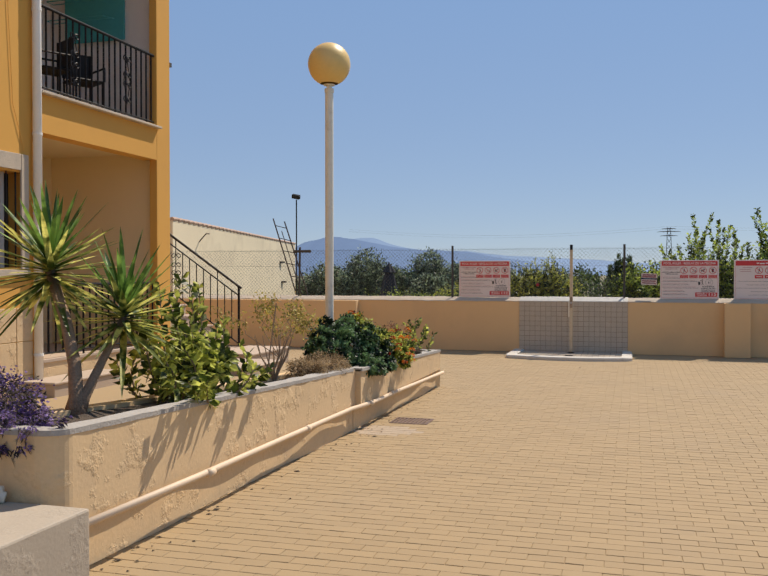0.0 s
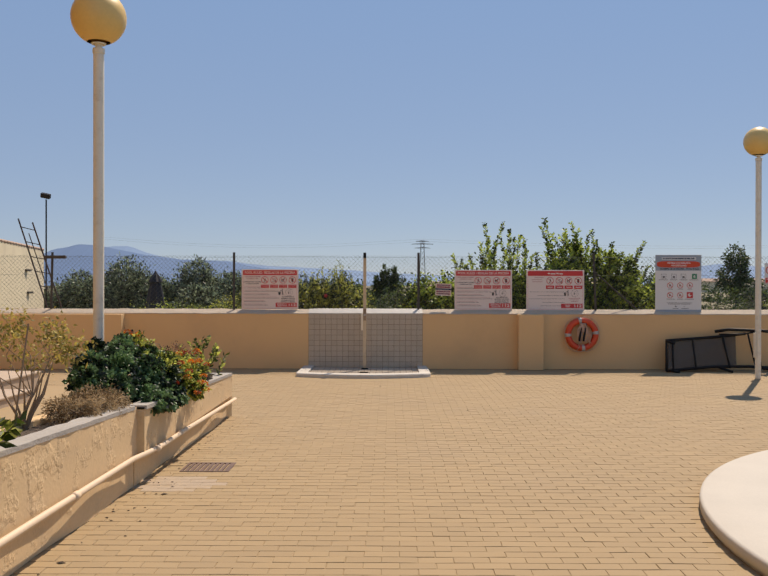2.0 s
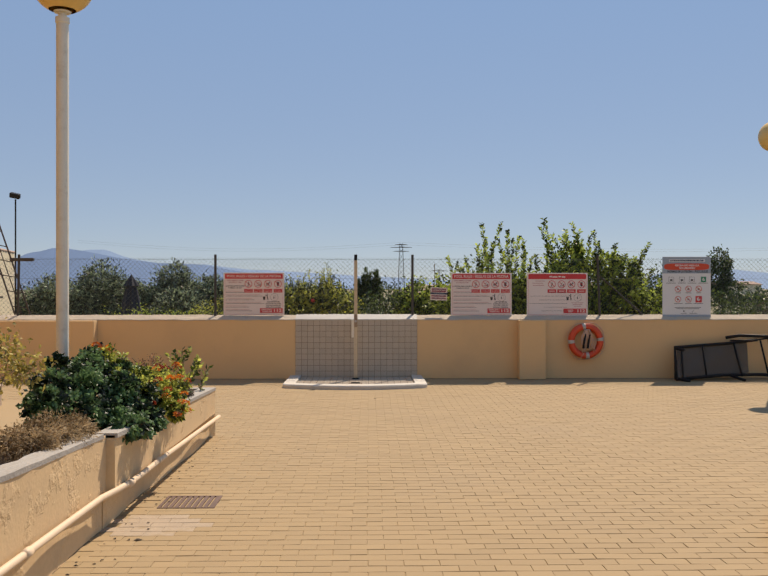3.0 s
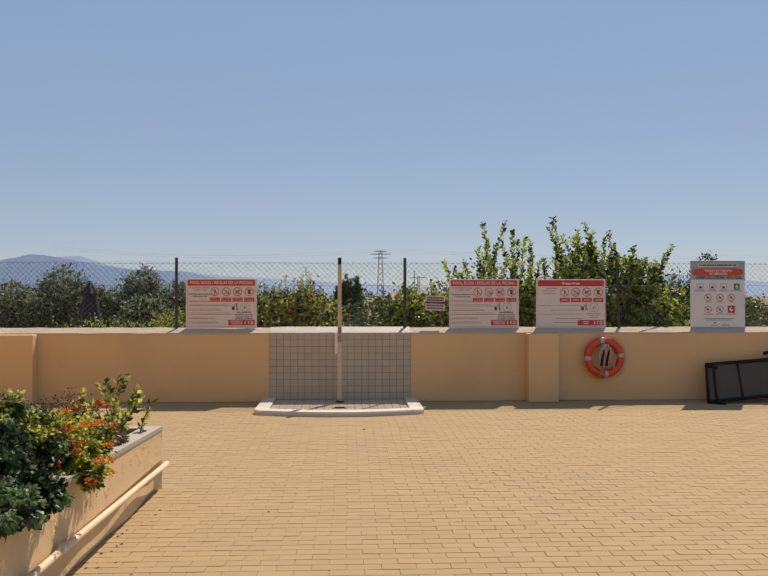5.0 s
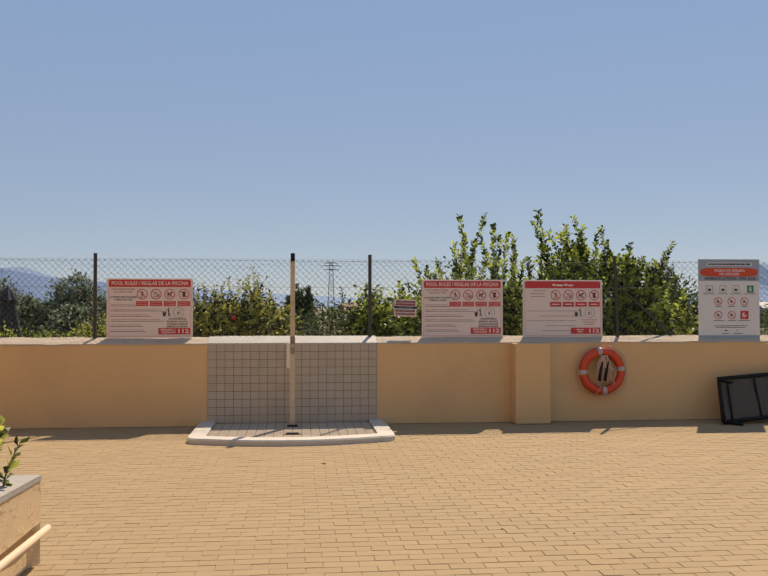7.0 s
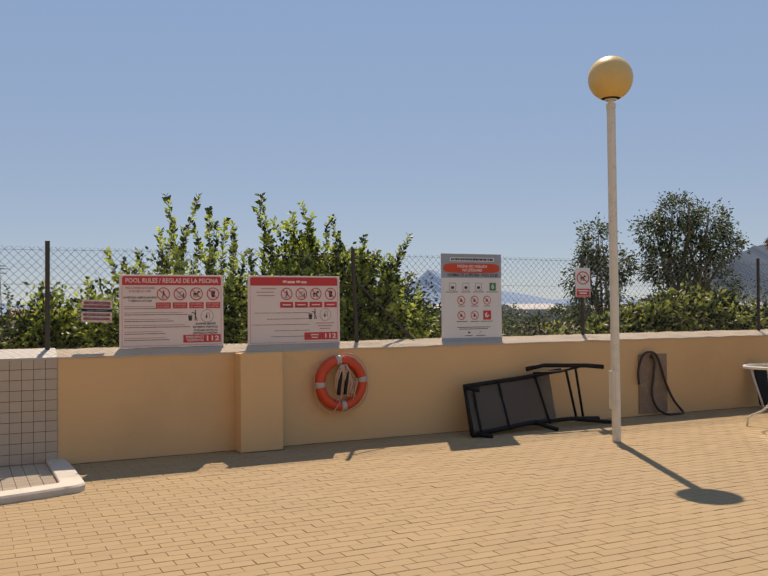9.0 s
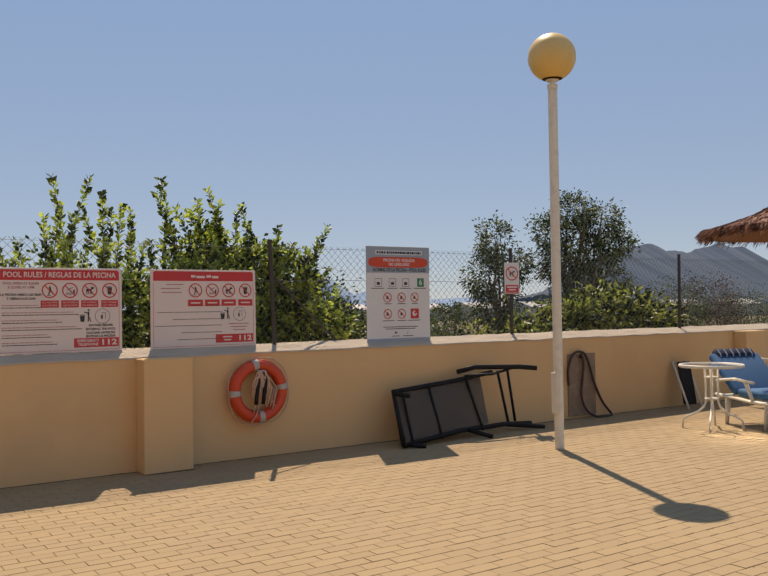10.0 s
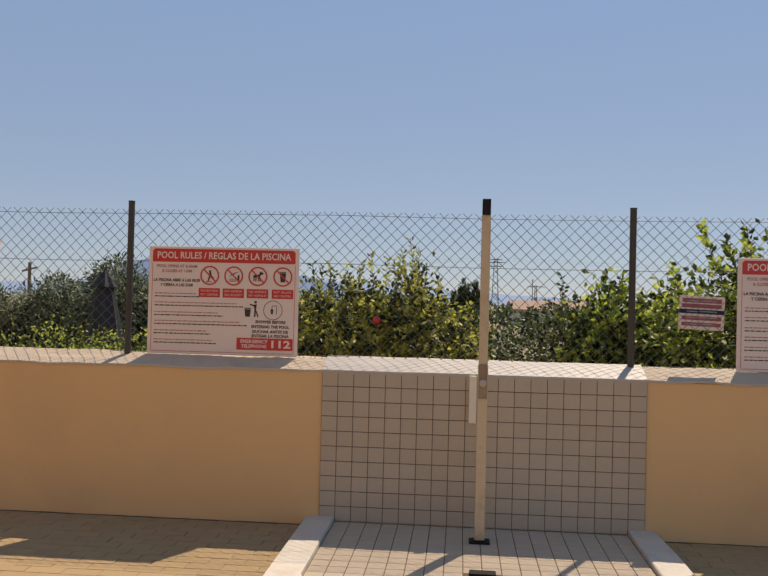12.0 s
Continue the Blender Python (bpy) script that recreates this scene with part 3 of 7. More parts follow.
def rounded(w, c, f):
    """One half of the tray's front outline, from the side round the corner to the middle."""
    y0 = f(w - c)
    pts = [(w - c + c * math.cos(a), y0 + c - c * math.sin(a)) for a in (math.pi / 2 * k / 8 for k in range(9))]
    return pts + [(x * (w - c), f(x * (w - c))) for x in (0.85, 0.68, 0.5, 0.34, 0.17)]


half = rounded(1.12, 0.17, tray_front)
outer = [(1.10, 0.0), (1.12, -0.5)] + half + [(0, -1.60)] + [(-x, y) for x, y in half[::-1]] + [(-1.12, -0.5), (-1.12, 0)]
half = rounded(0.93, 0.09, lambda x: tray_front(x) + 0.20)
inner = [(0.93, 0.0), (0.93, -0.5)] + half + [(0, -1.40)] + [(-x, y) for x, y in half[::-1]] + [(-0.93, -0.5), (-0.93, 0)]
bm = bmesh.new()
rings = []
for pts, z in ((outer, -0.01), (outer, 0.046), ([(x * 0.991, y * 0.993) for x, y in outer], 0.062), ([(x * 1.008, y * 1.006) for x, y in inner], 0.066), (inner, 0.060), (inner, 0.02)):
    rings.append([bm.verts.new((x, y, z)) for x, y in pts])
for u, v in zip(rings, rings[1:]):
    for j in range(len(u) - 1):
        bm.faces.new((u[j], u[j + 1], v[j + 1], v[j]))
bmesh.ops.recalc_face_normals(bm, faces=bm.faces[:])
part("kerb", bm, M_KERB, pad, "chalky white rounded kerb")
bm = bmesh.new()
prism(bm, [(x * 0.999, y - 0.001 if y else -0.011) for x, y in inner], -0.009, 0.030)
part("floor", bm, M_GROUT, pad, "dark joints under the tray floor tiles")
bm = bmesh.new()
box(bm, -0.07, 0.07, -0.98, -0.91, 0.030, 0.044, 0.002)
part("drain", bm, M_BLACK, pad, "dark slotted drain")
PX, PY = -0.005, -0.34
pole = empty("shower_pole", (PX, PY, 0.034), "tall square cream shower pole with a dark cap", "shower", )
bm = bmesh.new()
box(bm, -0.030, 0.030, -0.030, 0.030, 0, 1.06, 0.003)
part("lower_tube", bm, M_POLE, pole)
bm = bmesh.new()
box(bm, -0.027, 0.027, -0.027, 0.027, 1.06, 1.96, 0.003)
part("upper_tube", bm, M_POLE, pole)
bm = bmesh.new()
box(bm, -0.025, 0.025, -0.040, 0.025, 1.96, 2.055, 0.003)
part("cap", bm, M_BLACK, pole, "dark shower head cap")
bm = bmesh.new()
box(bm, -0.024, 0.024, -0.036, -0.030, 0.86, 1.065, 0.002)
plate = part("cover_plate", bm, M_BOXMETAL, pole, "weathered metal cover plate")
bm = bmesh.new()
tube(bm, [(0, -0.04, 0.955), (0, -0.055, 0.955), (0, -0.056, 0.955), (0, -0.062, 0.955)], [0.021, 0.021, 0.013, 0.013], 16)
part("push_button", bm, M_TAPE, plate, "round metal push button")
bm = bmesh.new()
box(bm, -0.062, 0.062, -0.05, 0.05, 0.0, 0.012, 0.003)
box(bm, -0.035, 0.035, -0.035, 0.035, 0.012, 0.02, 0.003)
part("base_plate", bm, M_BLACK, pole, "dark base plate")
bm = bmesh.new()
box(bm, -0.082, -0.034, -0.045, -0.017, 0.70, 1.0, 0.004)
tagged(link("pipe_cover", bm, M_POST), "cream strip covering a pipe on the tiles", "pipe cover")

# ---- fence ----
fence = empty("fence", (0, 0.19, 1.0), "chain-link fence with dark posts on top of the boundary wall", "fence")
bm = bmesh.new()
zs0, zs1, wp = 0.06, 1.055, 0.078
hh = zs1 - zs0
for k in range(int(30 / wp) + 14):
    x = -12 - 13 * wp + k * wp
    for s in (1, -1):
        xa, xb = (x, x + hh) if s > 0 else (x + hh, x)
        if max(xa, xb) < 18 and min(xa, xb) > -12:
            pts = []
            for j in range(5):
                u = j / 4
                z = zs0 + hh * u
                pts.append((xa + (xb - xa) * u, 0.003 * s + 0.012 * math.sin(xa * 1.3 + u * 3), z))
            tube(bm, pts, 0.0019, 3)
for z in (zs1 - 0.028, 0.70, zs0 + 0.02):
    tube(bm, [(-12 + j, 0.006 + 0.01 * math.sin(j), z + 0.006 * math.sin(j * 1.9)) for j in range(31)], 0.0017, 4)
part("wire_mesh", bm, M_WIRE, fence, "galvanised diamond wire mesh", kind="stuff")
for x, lean in ((-9.2, 0), (-5.75, 0.01), (-2.41, 0.0), (0.96, 0.0), (4.17, -0.02), (7.38, 0.0), (10.6, 0.01), (14.0, 0)):
    bm = bmesh.new()
    tube(bm, [(x - lean, -0.018, 0.04), (x + lean, -0.018, 1.10)], 0.022, 10)
    tube(bm, [(x + lean, -0.018, 1.10), (x + lean, -0.018, 1.108)], 0.0235, 10)
    part("post", bm, M_GALV, fence, "dark grey steel fence post")
bm = bmesh.new()
tube(bm, [(4.19, 0.02, 0.75), (5.0, 0.10, 0.05)], 0.014, 8)
part("brace", bm, M_GALV, fence, "slanting steel brace")
bm = bmesh.new()
box(bm, -0.14, 0.26, -0.03, 0.03, -0.028, 0.028, 0.005)
part("cross_bar", bm, M_GALV, fence).matrix_basis = pose(-5.75, -0.02, 1.02)


# ---- signs ----
def lettering(words, size, at, mat, parent, align="CENTER", name="lettering", bold=0.0, width=None):
    """Flat words facing -y; at is the middle of the words in the parent's space."""
    cu = bpy.data.curves.new(name, "FONT")
    cu.body, cu.size, cu.align_x, cu.align_y, cu.offset = words, size, align, "CENTER", bold
    cu.resolution_u = 2
    ob = bpy.data.objects.new(name, cu)
    me = bpy.data.meshes.new_from_object(ob)
    bpy.data.objects.remove(ob)
    bpy.data.curves.remove(cu)
    me.name = name
    if width:
        xs = [v.co.x for v in me.vertices]
        k = width / max(max(xs) - min(xs), 1e-6)
        for v in me.vertices:
            v.co.x *= k
    me.transform(pose(*at, 90, 0, 0))
    me.materials.clear()
    me.materials.append(mat)
    ob = new(name, me)
    ob.parent = parent
    return tagged(ob, kind="stuff") if size < 0.045 else ob


def ring_flat(bm, x, z, r, w, y, seg=28, slash=False):
    a = [bm.verts.new((x + r * math.cos(q), y, z + r * math.sin(q))) for q in (math.tau * j / seg for j in range(seg))]
    b = [bm.verts.new((x + (r - w) * math.cos(q), y, z + (r - w) * math.sin(q))) for q in (math.tau * j / seg for j in range(seg))]
    for j in range(seg):
        bm.faces.new((a[j], a[(j + 1) % seg], b[(j + 1) % seg], b[j]))
    if slash:
        c, s = math.cos(math.radians(135)), math.sin(math.radians(135))
        n = (w * 0.45 * s, -w * 0.45 * c)
        e = r - w * 0.5
        bm.faces.new([bm.verts.new((x + u * c * e + v * n[0], y - 0.0004, z + u * s * e + v * n[1]))
                      for u, v in ((-1, -1), (1, -1), (1, 1), (-1, 1))])


def poly(bm, pts, x, z, k, y):
    bm.faces.new([bm.verts.new((x + px * k, y, z + pz * k)) for px, pz in pts])


def bar(bm, x0, x1, z, h, y):
    poly(bm, ((x0, z - h / 2), (x1, z - h / 2), (x1, z + h / 2), (x0, z + h / 2)), 0, 0, 1, y)


def pictogram(bm, kind, x, z, k, y):
    """Simple dark shapes: 0 a slanting stroke, 1 a board over waves, 2 a low block on legs, 3 a cup, 4 a bin, 5 a shower."""
    if kind == 0:
        poly(bm, ((-0.1, 0.5), (0.1, 0.55), (0.2, 0.0), (0.0, -0.05)), x, z, k, y)
        poly(bm, ((0.0, -0.05), (0.2, 0.0), (0.45, -0.3), (0.35, -0.4)), x, z, k, y)
        poly(bm, ((-0.05, 0.0), (0.1, -0.1), (-0.1, -0.6), (-0.22, -0.55)), x, z, k, y)
        poly(bm, ((-0.4, -0.62), (0.2, -0.62), (0.2, -0.68), (-0.4, -0.68)), x, z, k, y)
    elif kind == 1:
        poly(bm, ((-0.55, -0.1), (0.1, 0.35), (0.5, 0.42), (0.05, 0.2)), x, z, k, y)
        poly(bm, ((0.4, -0.5), (0.6, -0.5), (0.6, 0.15), (0.4, 0.05)), x, z, k, y)
        for j in range(3):
            poly(bm, ((-0.5, -0.3 - j * 0.12), (0.3, -0.3 - j * 0.12), (0.3, -0.34 - j * 0.12), (-0.5, -0.34 - j * 0.12)), x, z, k, y)
    elif kind == 2:
        poly(bm, ((-0.5, -0.1), (0.2, -0.1), (0.3, 0.2), (-0.45, 0.15)), x, z, k, y)
        poly(bm, ((0.2, 0.1), (0.6, 0.25), (0.55, 0.4), (0.25, 0.5), (0.15, 0.3)), x, z, k, y)
        for j in (-0.45, -0.25, 0.02, 0.2):
            poly(bm, ((j, -0.5), (j + 0.1, -0.5), (j + 0.12, -0.1), (j, -0.1)), x, z, k, y)
    elif kind == 3:
        poly(bm, ((-0.22, -0.55), (0.22, -0.55), (0.33, 0.4), (-0.33, 0.4)), x, z, k, y)
        poly(bm, ((-0.36, 0.44), (0.36, 0.44), (0.36, 0.52), (-0.36, 0.52)), x, z, k, y)
    elif kind == 4:
        poly(bm, ((-0.62, -0.6), (-0.22, -0.6), (-0.15, 0.05), (-0.7, 0.05)), x, z, k, y)
        poly(bm, ((-0.72, 0.1), (-0.12, 0.1), (-0.12, 0.18), (-0.72, 0.18)), x, z, k, y)
        poly(bm, ((0.15, -0.6), (0.27, -0.6), (0.36, 0.5), (0.1, 0.45), (0.18, 0.0)), x, z, k, y)
        poly(bm, ((0.3, -0.1), (0.4, -0.1), (0.55, -0.6), (0.43, -0.6)), x, z, k, y)
        poly(bm, ((-0.25, 0.42), (0.2, 0.3), (0.2, 0.42), (-0.2, 0.52)), x, z, k, y)
        poly(bm, ((0.16, 0.58), (0.36, 0.58), (0.36, 0.78), (0.16, 0.78)), x, z, k, y)
    else:
        poly(bm, ((-0.35, -0.15), (0.1, -0.15), (0.0, 0.15), (-0.25, 0.15)), x, z, k, y)
        poly(bm, ((-0.22, -0.5), (-0.02, -0.5), (0.05, -0.2), (-0.3, -0.2)), x, z, k, y)
        poly(bm, ((-0.14, 0.15), (-0.08, 0.15), (-0.08, 0.6), (-0.14, 0.6)), x, z, k, y)
        poly(bm, ((-0.14, 0.55), (0.5, 0.55), (0.5, 0.61), (-0.14, 0.61)), x, z, k, y)
        poly(bm, ((0.44, -0.5), (0.5, -0.5), (0.5, 0.6), (0.44, 0.6)), x, z, k, y)


def words_bar(bm, x0, x1, z, h, y, rnd=random.Random(12)):
    """A line of unreadable writing, as word-long bars."""
    x = x0
    while x < x1 - 0.004:
        l = min(rnd.uniform(0.008, 0.034), x1 - x)
        bar(bm, x, x + l, z, h, y)
        x += l + 0.0065


def one(make, name, mat, parent, shape, *where, **how):
    """A part made of one flat shape."""
    bm = bmesh.new()
    shape(bm, *where, **how)
    return make(name, bm, mat, parent)


def rules_sign(x0, x1, z0, z1, english=True, tilt=0.0):
    label = ("white and red pool rules sign lettered in English and Spanish" if english
             else "white and red pool rules sign in another script")
    sg = empty("pool_rules_sign", (x0, 0.15, z0), label, "sign", "pool rules signs")
    sg.matrix_basis = sg.matrix_basis @ pose(0, 0, 0, 0, -tilt, 0)
    w, h = x1 - x0, z1 - z0
    U = lambda u: u * w
    V = lambda v: h - v * h
    bm = bmesh.new()
    box(bm, 0, w, 0, 0.012, 0, h, 0.003)
    part("panel", bm, M_SIGN, sg)
    bm = bmesh.new()
    poly(bm, ((U(.025), V(.145)), (U(.975), V(.145)), (U(.975), V(.04)), (U(.96), V(.022)), (U(.04), V(.022)), (U(.025), V(.04))), 0, 0, 1, -0.0012)
    header = part("header", bm, M_SIGN_RED, sg, "red header band")
    if english:
        lettering("POOL RULES / REGLAS DE LA PISCINA", 0.064 * w / 1.035, (U(.5), -0.0024, V(.084)), M_SIGN, header, name="heading", bold=0.0012, width=U(.89))
    else:
        bm = bmesh.new()
        for j, (a, b) in enumerate(((.37, .41), (.42, .50), (.515, .56), (.57, .63))):
            bar(bm, U(a), U(b), V(.085 + .008 * (j % 2)), 0.022, -0.0024)
        part("heading", bm, M_SIGN, header, "heading of pale bars")
    bm = bmesh.new()
    for (a, b) in (((.025, .16), (.025, .975)), ((.975, .16), (.975, .975))):
        poly(bm, ((U(a[0]) - 0.0015, V(a[1])), (U(a[0]) + 0.0015, V(a[1])), (U(b[0]) + 0.0015, V(b[1])), (U(b[0]) - 0.0015, V(b[1]))), 0, 0, 1, -0.0012)
    bar(bm, U(.03), U(.97), V(.975), 0.003, -0.0012)
    part("border", bm, M_SIGN_RED, sg, "thin red border line")
    labels = {}
    for j, u in enumerate((.41, .57, .73, .895)):
        round_mark = one(part, "prohibition_ring", M_SIGN_RED, sg, ring_flat, U(u), V(.265), .063 * w, .0095, -0.0030, slash=True)
        one(part, "pictogram", M_SIGN_INK, round_mark, pictogram, j, U(u), V(.265), .063 * w, -0.0018)
        labels[u] = one(part, "red_label", M_SIGN_RED, sg, bar, U(u) - .071 * w, U(u) + .071 * w, V(.425), .085 * h, -0.0012)
    one(part, "pictogram", M_SIGN_INK, sg, pictogram, 4, U(.70), V(.575), .075 * w, -0.0018)
    one(part, "circle", M_SIGN_INK, sg, ring_flat, U(.835), V(.575), .063 * w, .0035, -0.0018)
    one(part, "pictogram", M_SIGN_INK, sg, pictogram, 5, U(.835), V(.575), .05 * w, -0.0024)
    alarm = one(part, "red_label", M_SIGN_RED, sg, bar, U(.60), U(.97), V(.89), .11 * h, -0.0012)
    t = 0.024 * w / 1.035
    if english:
        for words, u, v, m, wd in (("POOL OPENS AT 8.30AM", .19, .185, M_FADED, .27), ("& CLOSES AT 11PM", .19, .23, M_FADED, .20),
                                   ("LA PISCINA ABRE A LAS 08:30", .19, .315, M_SIGN_INK, .31), ("Y CIERRA A LAS 23:00", .19, .36, M_SIGN_INK, .22),
                                   ("SHOWER BEFORE", .82, .685, M_SIGN_INK, .20), ("ENTERING THE POOL", .82, .73, M_SIGN_INK, .25),
                                   ("DUCHAR ANTES DE", .82, .775, M_SIGN_INK, .235), ("ENTRAR LA PISCINA", .82, .815, M_SIGN_INK, .245)):
            lettering(words, t * 1.15, (U(u), -0.0018, V(v)), m, sg, bold=0.0008, width=U(wd))
        lettering("EMERGENCY", t * 1.35, (U(.715), -0.0026, V(.868)), M_SIGN, alarm, bold=0.0008, width=U(.18))
        lettering("TELEPHONE", t * 1.35, (U(.715), -0.0026, V(.912)), M_SIGN, alarm, bold=0.0008, width=U(.17))
        for words, u, v in (("DO NOT RUN", .41, .408), ("NO CORRER", .41, .443), ("NO DIVING", .57, .408), ("NO BUCEO", .57, .443),
                            ("NO ANIMALS", .73, .408), ("NO ANIMALES", .73, .443), ("NO GLASS", .895, .408), ("NO CRISTAL", .895, .443)):
            lettering(words, t * 0.85, (U(u), -0.0026, V(v)), M_SIGN, labels[u], width=U(.115))
    else:
        b2 = bmesh.new()
        for u0, u1, v in ((.14, .30, .19), (.09, .27, .24), (.10, .28, .29), (.73, .93, .70), (.75, .91, .74), (.77, .89, .78)):
            bar(b2, U(u0), U(u1), V(v), 0.008, -0.0018)
        part("text_bar", b2, M_FADED, sg, "small faded lines of writing", kind="stuff")
        b2 = bmesh.new()
        for u in (.41, .57, .73, .895):
            bar(b2, U(u) - .045 * w, U(u) + .045 * w, V(.425), .012, -0.0026)
        bar(b2, U(.67), U(.76), V(.87), .012, -0.0026)
        bar(b2, U(.68), U(.75), V(.91), .012, -0.0026)
        part("text_bar", b2, M_SIGN, sg, "pale bars of writing", kind="stuff")
    lettering("112", 0.068 * w / 1.035, (U(.885), -0.0026, V(.892)), M_SIGN, alarm, bold=0.002, width=U(.125))
    a, b = bmesh.new(), bmesh.new()
    for v, l in ((.438, .30), (.522, .60), (.612, .46), (.694, .62), (.782, .38), (.868, .42)):
        if english:
            words_bar(a, U(.045), U(.045 + l * 0.92), V(v), 0.0062, -0.0018)
            words_bar(b, U(.045), U(.045 + l), V(v + .028), 0.0070, -0.0018)
        else:
            words_bar(b, U(.66 - l), U(.66), V(v + .02), 0.0055, -0.0018)
    if english:
        part("text_bar", a, M_FADED, sg, "small faded lines of writing", kind="stuff")
    else:
        a.free()
    part("text_bar", b, M_SIGN_INK, sg, "small dark lines of writing", kind="stuff")
    return sg


rules_sign(-2.268, -1.232, 1.072, 1.80)
rules_sign(1.618, 2.664, 1.066, 1.795)
rules_sign(2.925, 3.977, 1.062, 1.795, english=False)

board = empty("notice_board", (5.26, 0.12, 1.03), "tall grey and white pool notice board with a red band", "sign", rz=-1.5)
w, h = 0.825, 1.045
U = lambda u: u * w
V = lambda v: h - v * h
part("panel", box(bmesh.new(), 0, w, 0, 0.010, 0, h, 0.002), M_BOARD, board)
one(part, "header", M_SIGN_GREY, board, bar, 0, w, V(.14), .27 * h, -0.0012)
one(part, "foot_strip", M_SIGN_GREY, board, bar, 0, w, V(.975), .045 * h, -0.0012)
bm = bmesh.new()
poly(bm, [(U(.5) + U(.47) * math.copysign(abs(math.cos(q)) ** 0.35, math.cos(q)), V(.165) + .055 * h * math.copysign(abs(math.sin(q)) ** 0.6, math.sin(q)))
          for q in (math.tau * j / 32 for j in range(32))], 0, 0, 1, -0.0024)
part("red_band", bm, M_RING, board, "orange-red rounded band")
for r, z in enumerate((.53, .70)):
    for c, u in enumerate((.32, .54, .75)):
        if (r, c) == (1, 2):
            one(part, "red_square", M_SIGN_RED, board, bar, U(u) - .055, U(u) + .055, V(z), .11, -0.0012)
        else:
            one(part, "prohibition_ring", M_RING, board, ring_flat, U(u), V(z), .054, .009, -0.0020, slash=True)
            one(part, "pictogram", M_SIGN_INK, board, poly, ((-0.5, -0.35), (0.45, -0.35), (0.2, 0.2), (-0.1, 0.5)), U(u), V(z), .045, -0.0014)
bm = bmesh.new()
bar(bm, U(.14), U(.88), V(.065), 0.045, -0.0024)
part("name_bar", bm, M_BOARD, board, "pale bar of a name")
bm = bmesh.new()
words_bar(bm, U(.16), U(.86), V(.065), 0.026, -0.0036)
part("fine_print", bm, M_NAVY, board, "dark bars of a name", kind="stuff")
lettering("6", .085, (U(.85), -0.0030, V(.375)), M_BOARD, board, bold=.002)
one(part, "handset", M_BOARD, board, poly, ((-0.4, -0.2), (-0.1, -0.45), (0.45, -0.1), (0.3, 0.1), (-0.05, -0.1), (-0.15, 0.1), (0.1, 0.4), (-0.1, 0.5), (-0.45, 0.2)), U(.75), V(.70), .07, -0.0024)
lettering("PISCINA NO VIGILADA", .045, (U(.51), -0.0036, V(.145)), M_BOARD, board, bold=.001, width=U(.50))
lettering("NO LIFEGUARD", .045, (U(.51), -0.0036, V(.188)), M_BOARD, board, bold=.001, width=U(.33))
lettering("NORMAS DE LA PISCINA - POOL RULES", .052, (U(.52), -0.0024, V(.245)), M_SIGN_INK, board, bold=.0015, width=U(.84))
bm = bmesh.new()
for u in (.18, .40, .61):
    bar(bm, U(u) - .045, U(u) - .041, V(.375), .085, -0.0018)
    bar(bm, U(u) + .041, U(u) + .045, V(.375), .085, -0.0018)
    bar(bm, U(u) - .045, U(u) + .045, V(.375) + .042, .004, -0.0018)
    bar(bm, U(u) - .045, U(u) + .045, V(.375) - .042, .004, -0.0018)
    bar(bm, U(u) - .02, U(u) + .02, V(.385), .03, -0.0018)
for u0, u1, v in ((.07, .27, .435), (.32, .48, .435), (.52, .70, .435), (.74, .94, .435), (.27, .38, .595), (.48, .60, .595), (.70, .80, .595),
                  (.24, .42, .77), (.47, .61, .77), (.64, .84, .77), (.25, .80, .835), (.28, .76, .855), (.38, .50, .93), (.56, .72, .93)):
    bar(bm, U(u0), U(u1), V(v), .007, -0.0018)
poly(bm, ((-0.5, -0.4), (0.6, 0.0), (-0.5, 0.45)), U(.45), V(.895), .035, -0.0018)
poly(bm, ((-0.5, -0.4), (-0.3, -0.4), (0.5, 0.4), (0.3, 0.4)), U(.63), V(.895), .035, -0.0018)
part("fine_print", bm, M_SIGN_INK, board, "small dark icons and lines", kind="stuff")
part("pictogram", (lambda b: (bar(b, U(.85) - .045, U(.85) + .045, V(.375), .095, -0.0018), b)[1])(bmesh.new()), M_GREEN, board, "green square pictogram")

small = empty("prohibition_sign", (7.243, 0.135, 1.555), "small white and red no-dogs sign wired to the fence", "sign")
small.matrix_basis = small.matrix_basis @ Matrix.Diagonal((1.19, 1, 1, 1))
part("panel", box(bmesh.new(), 0, .20, 0, .004, 0, .375, .001), M_BOARD, small)
one(part, "prohibition_ring", M_SIGN_RED, small, ring_flat, .10, .245, .085, .013, -.002, slash=True)
one(part, "red_label", M_SIGN_RED, small, bar, .012, .188, .065, .085, -.0012)
one(part, "red_strip", M_SIGN_RED, small, bar, .004, .196, .012, .012, -.0012)
bm = bmesh.new()
pictogram(bm, 2, .10, .245, .07, -.0014)
part("pictogram", bm, M_SIGN_INK, small, "black pictogram")
bm = bmesh.new()
bar(bm, .03, .17, .082, .016, -.0024)
bar(bm, .05, .15, .050, .016, -.0024)
part("text_bar", bm, M_BOARD, small, "pale bars of writing", kind="stuff")

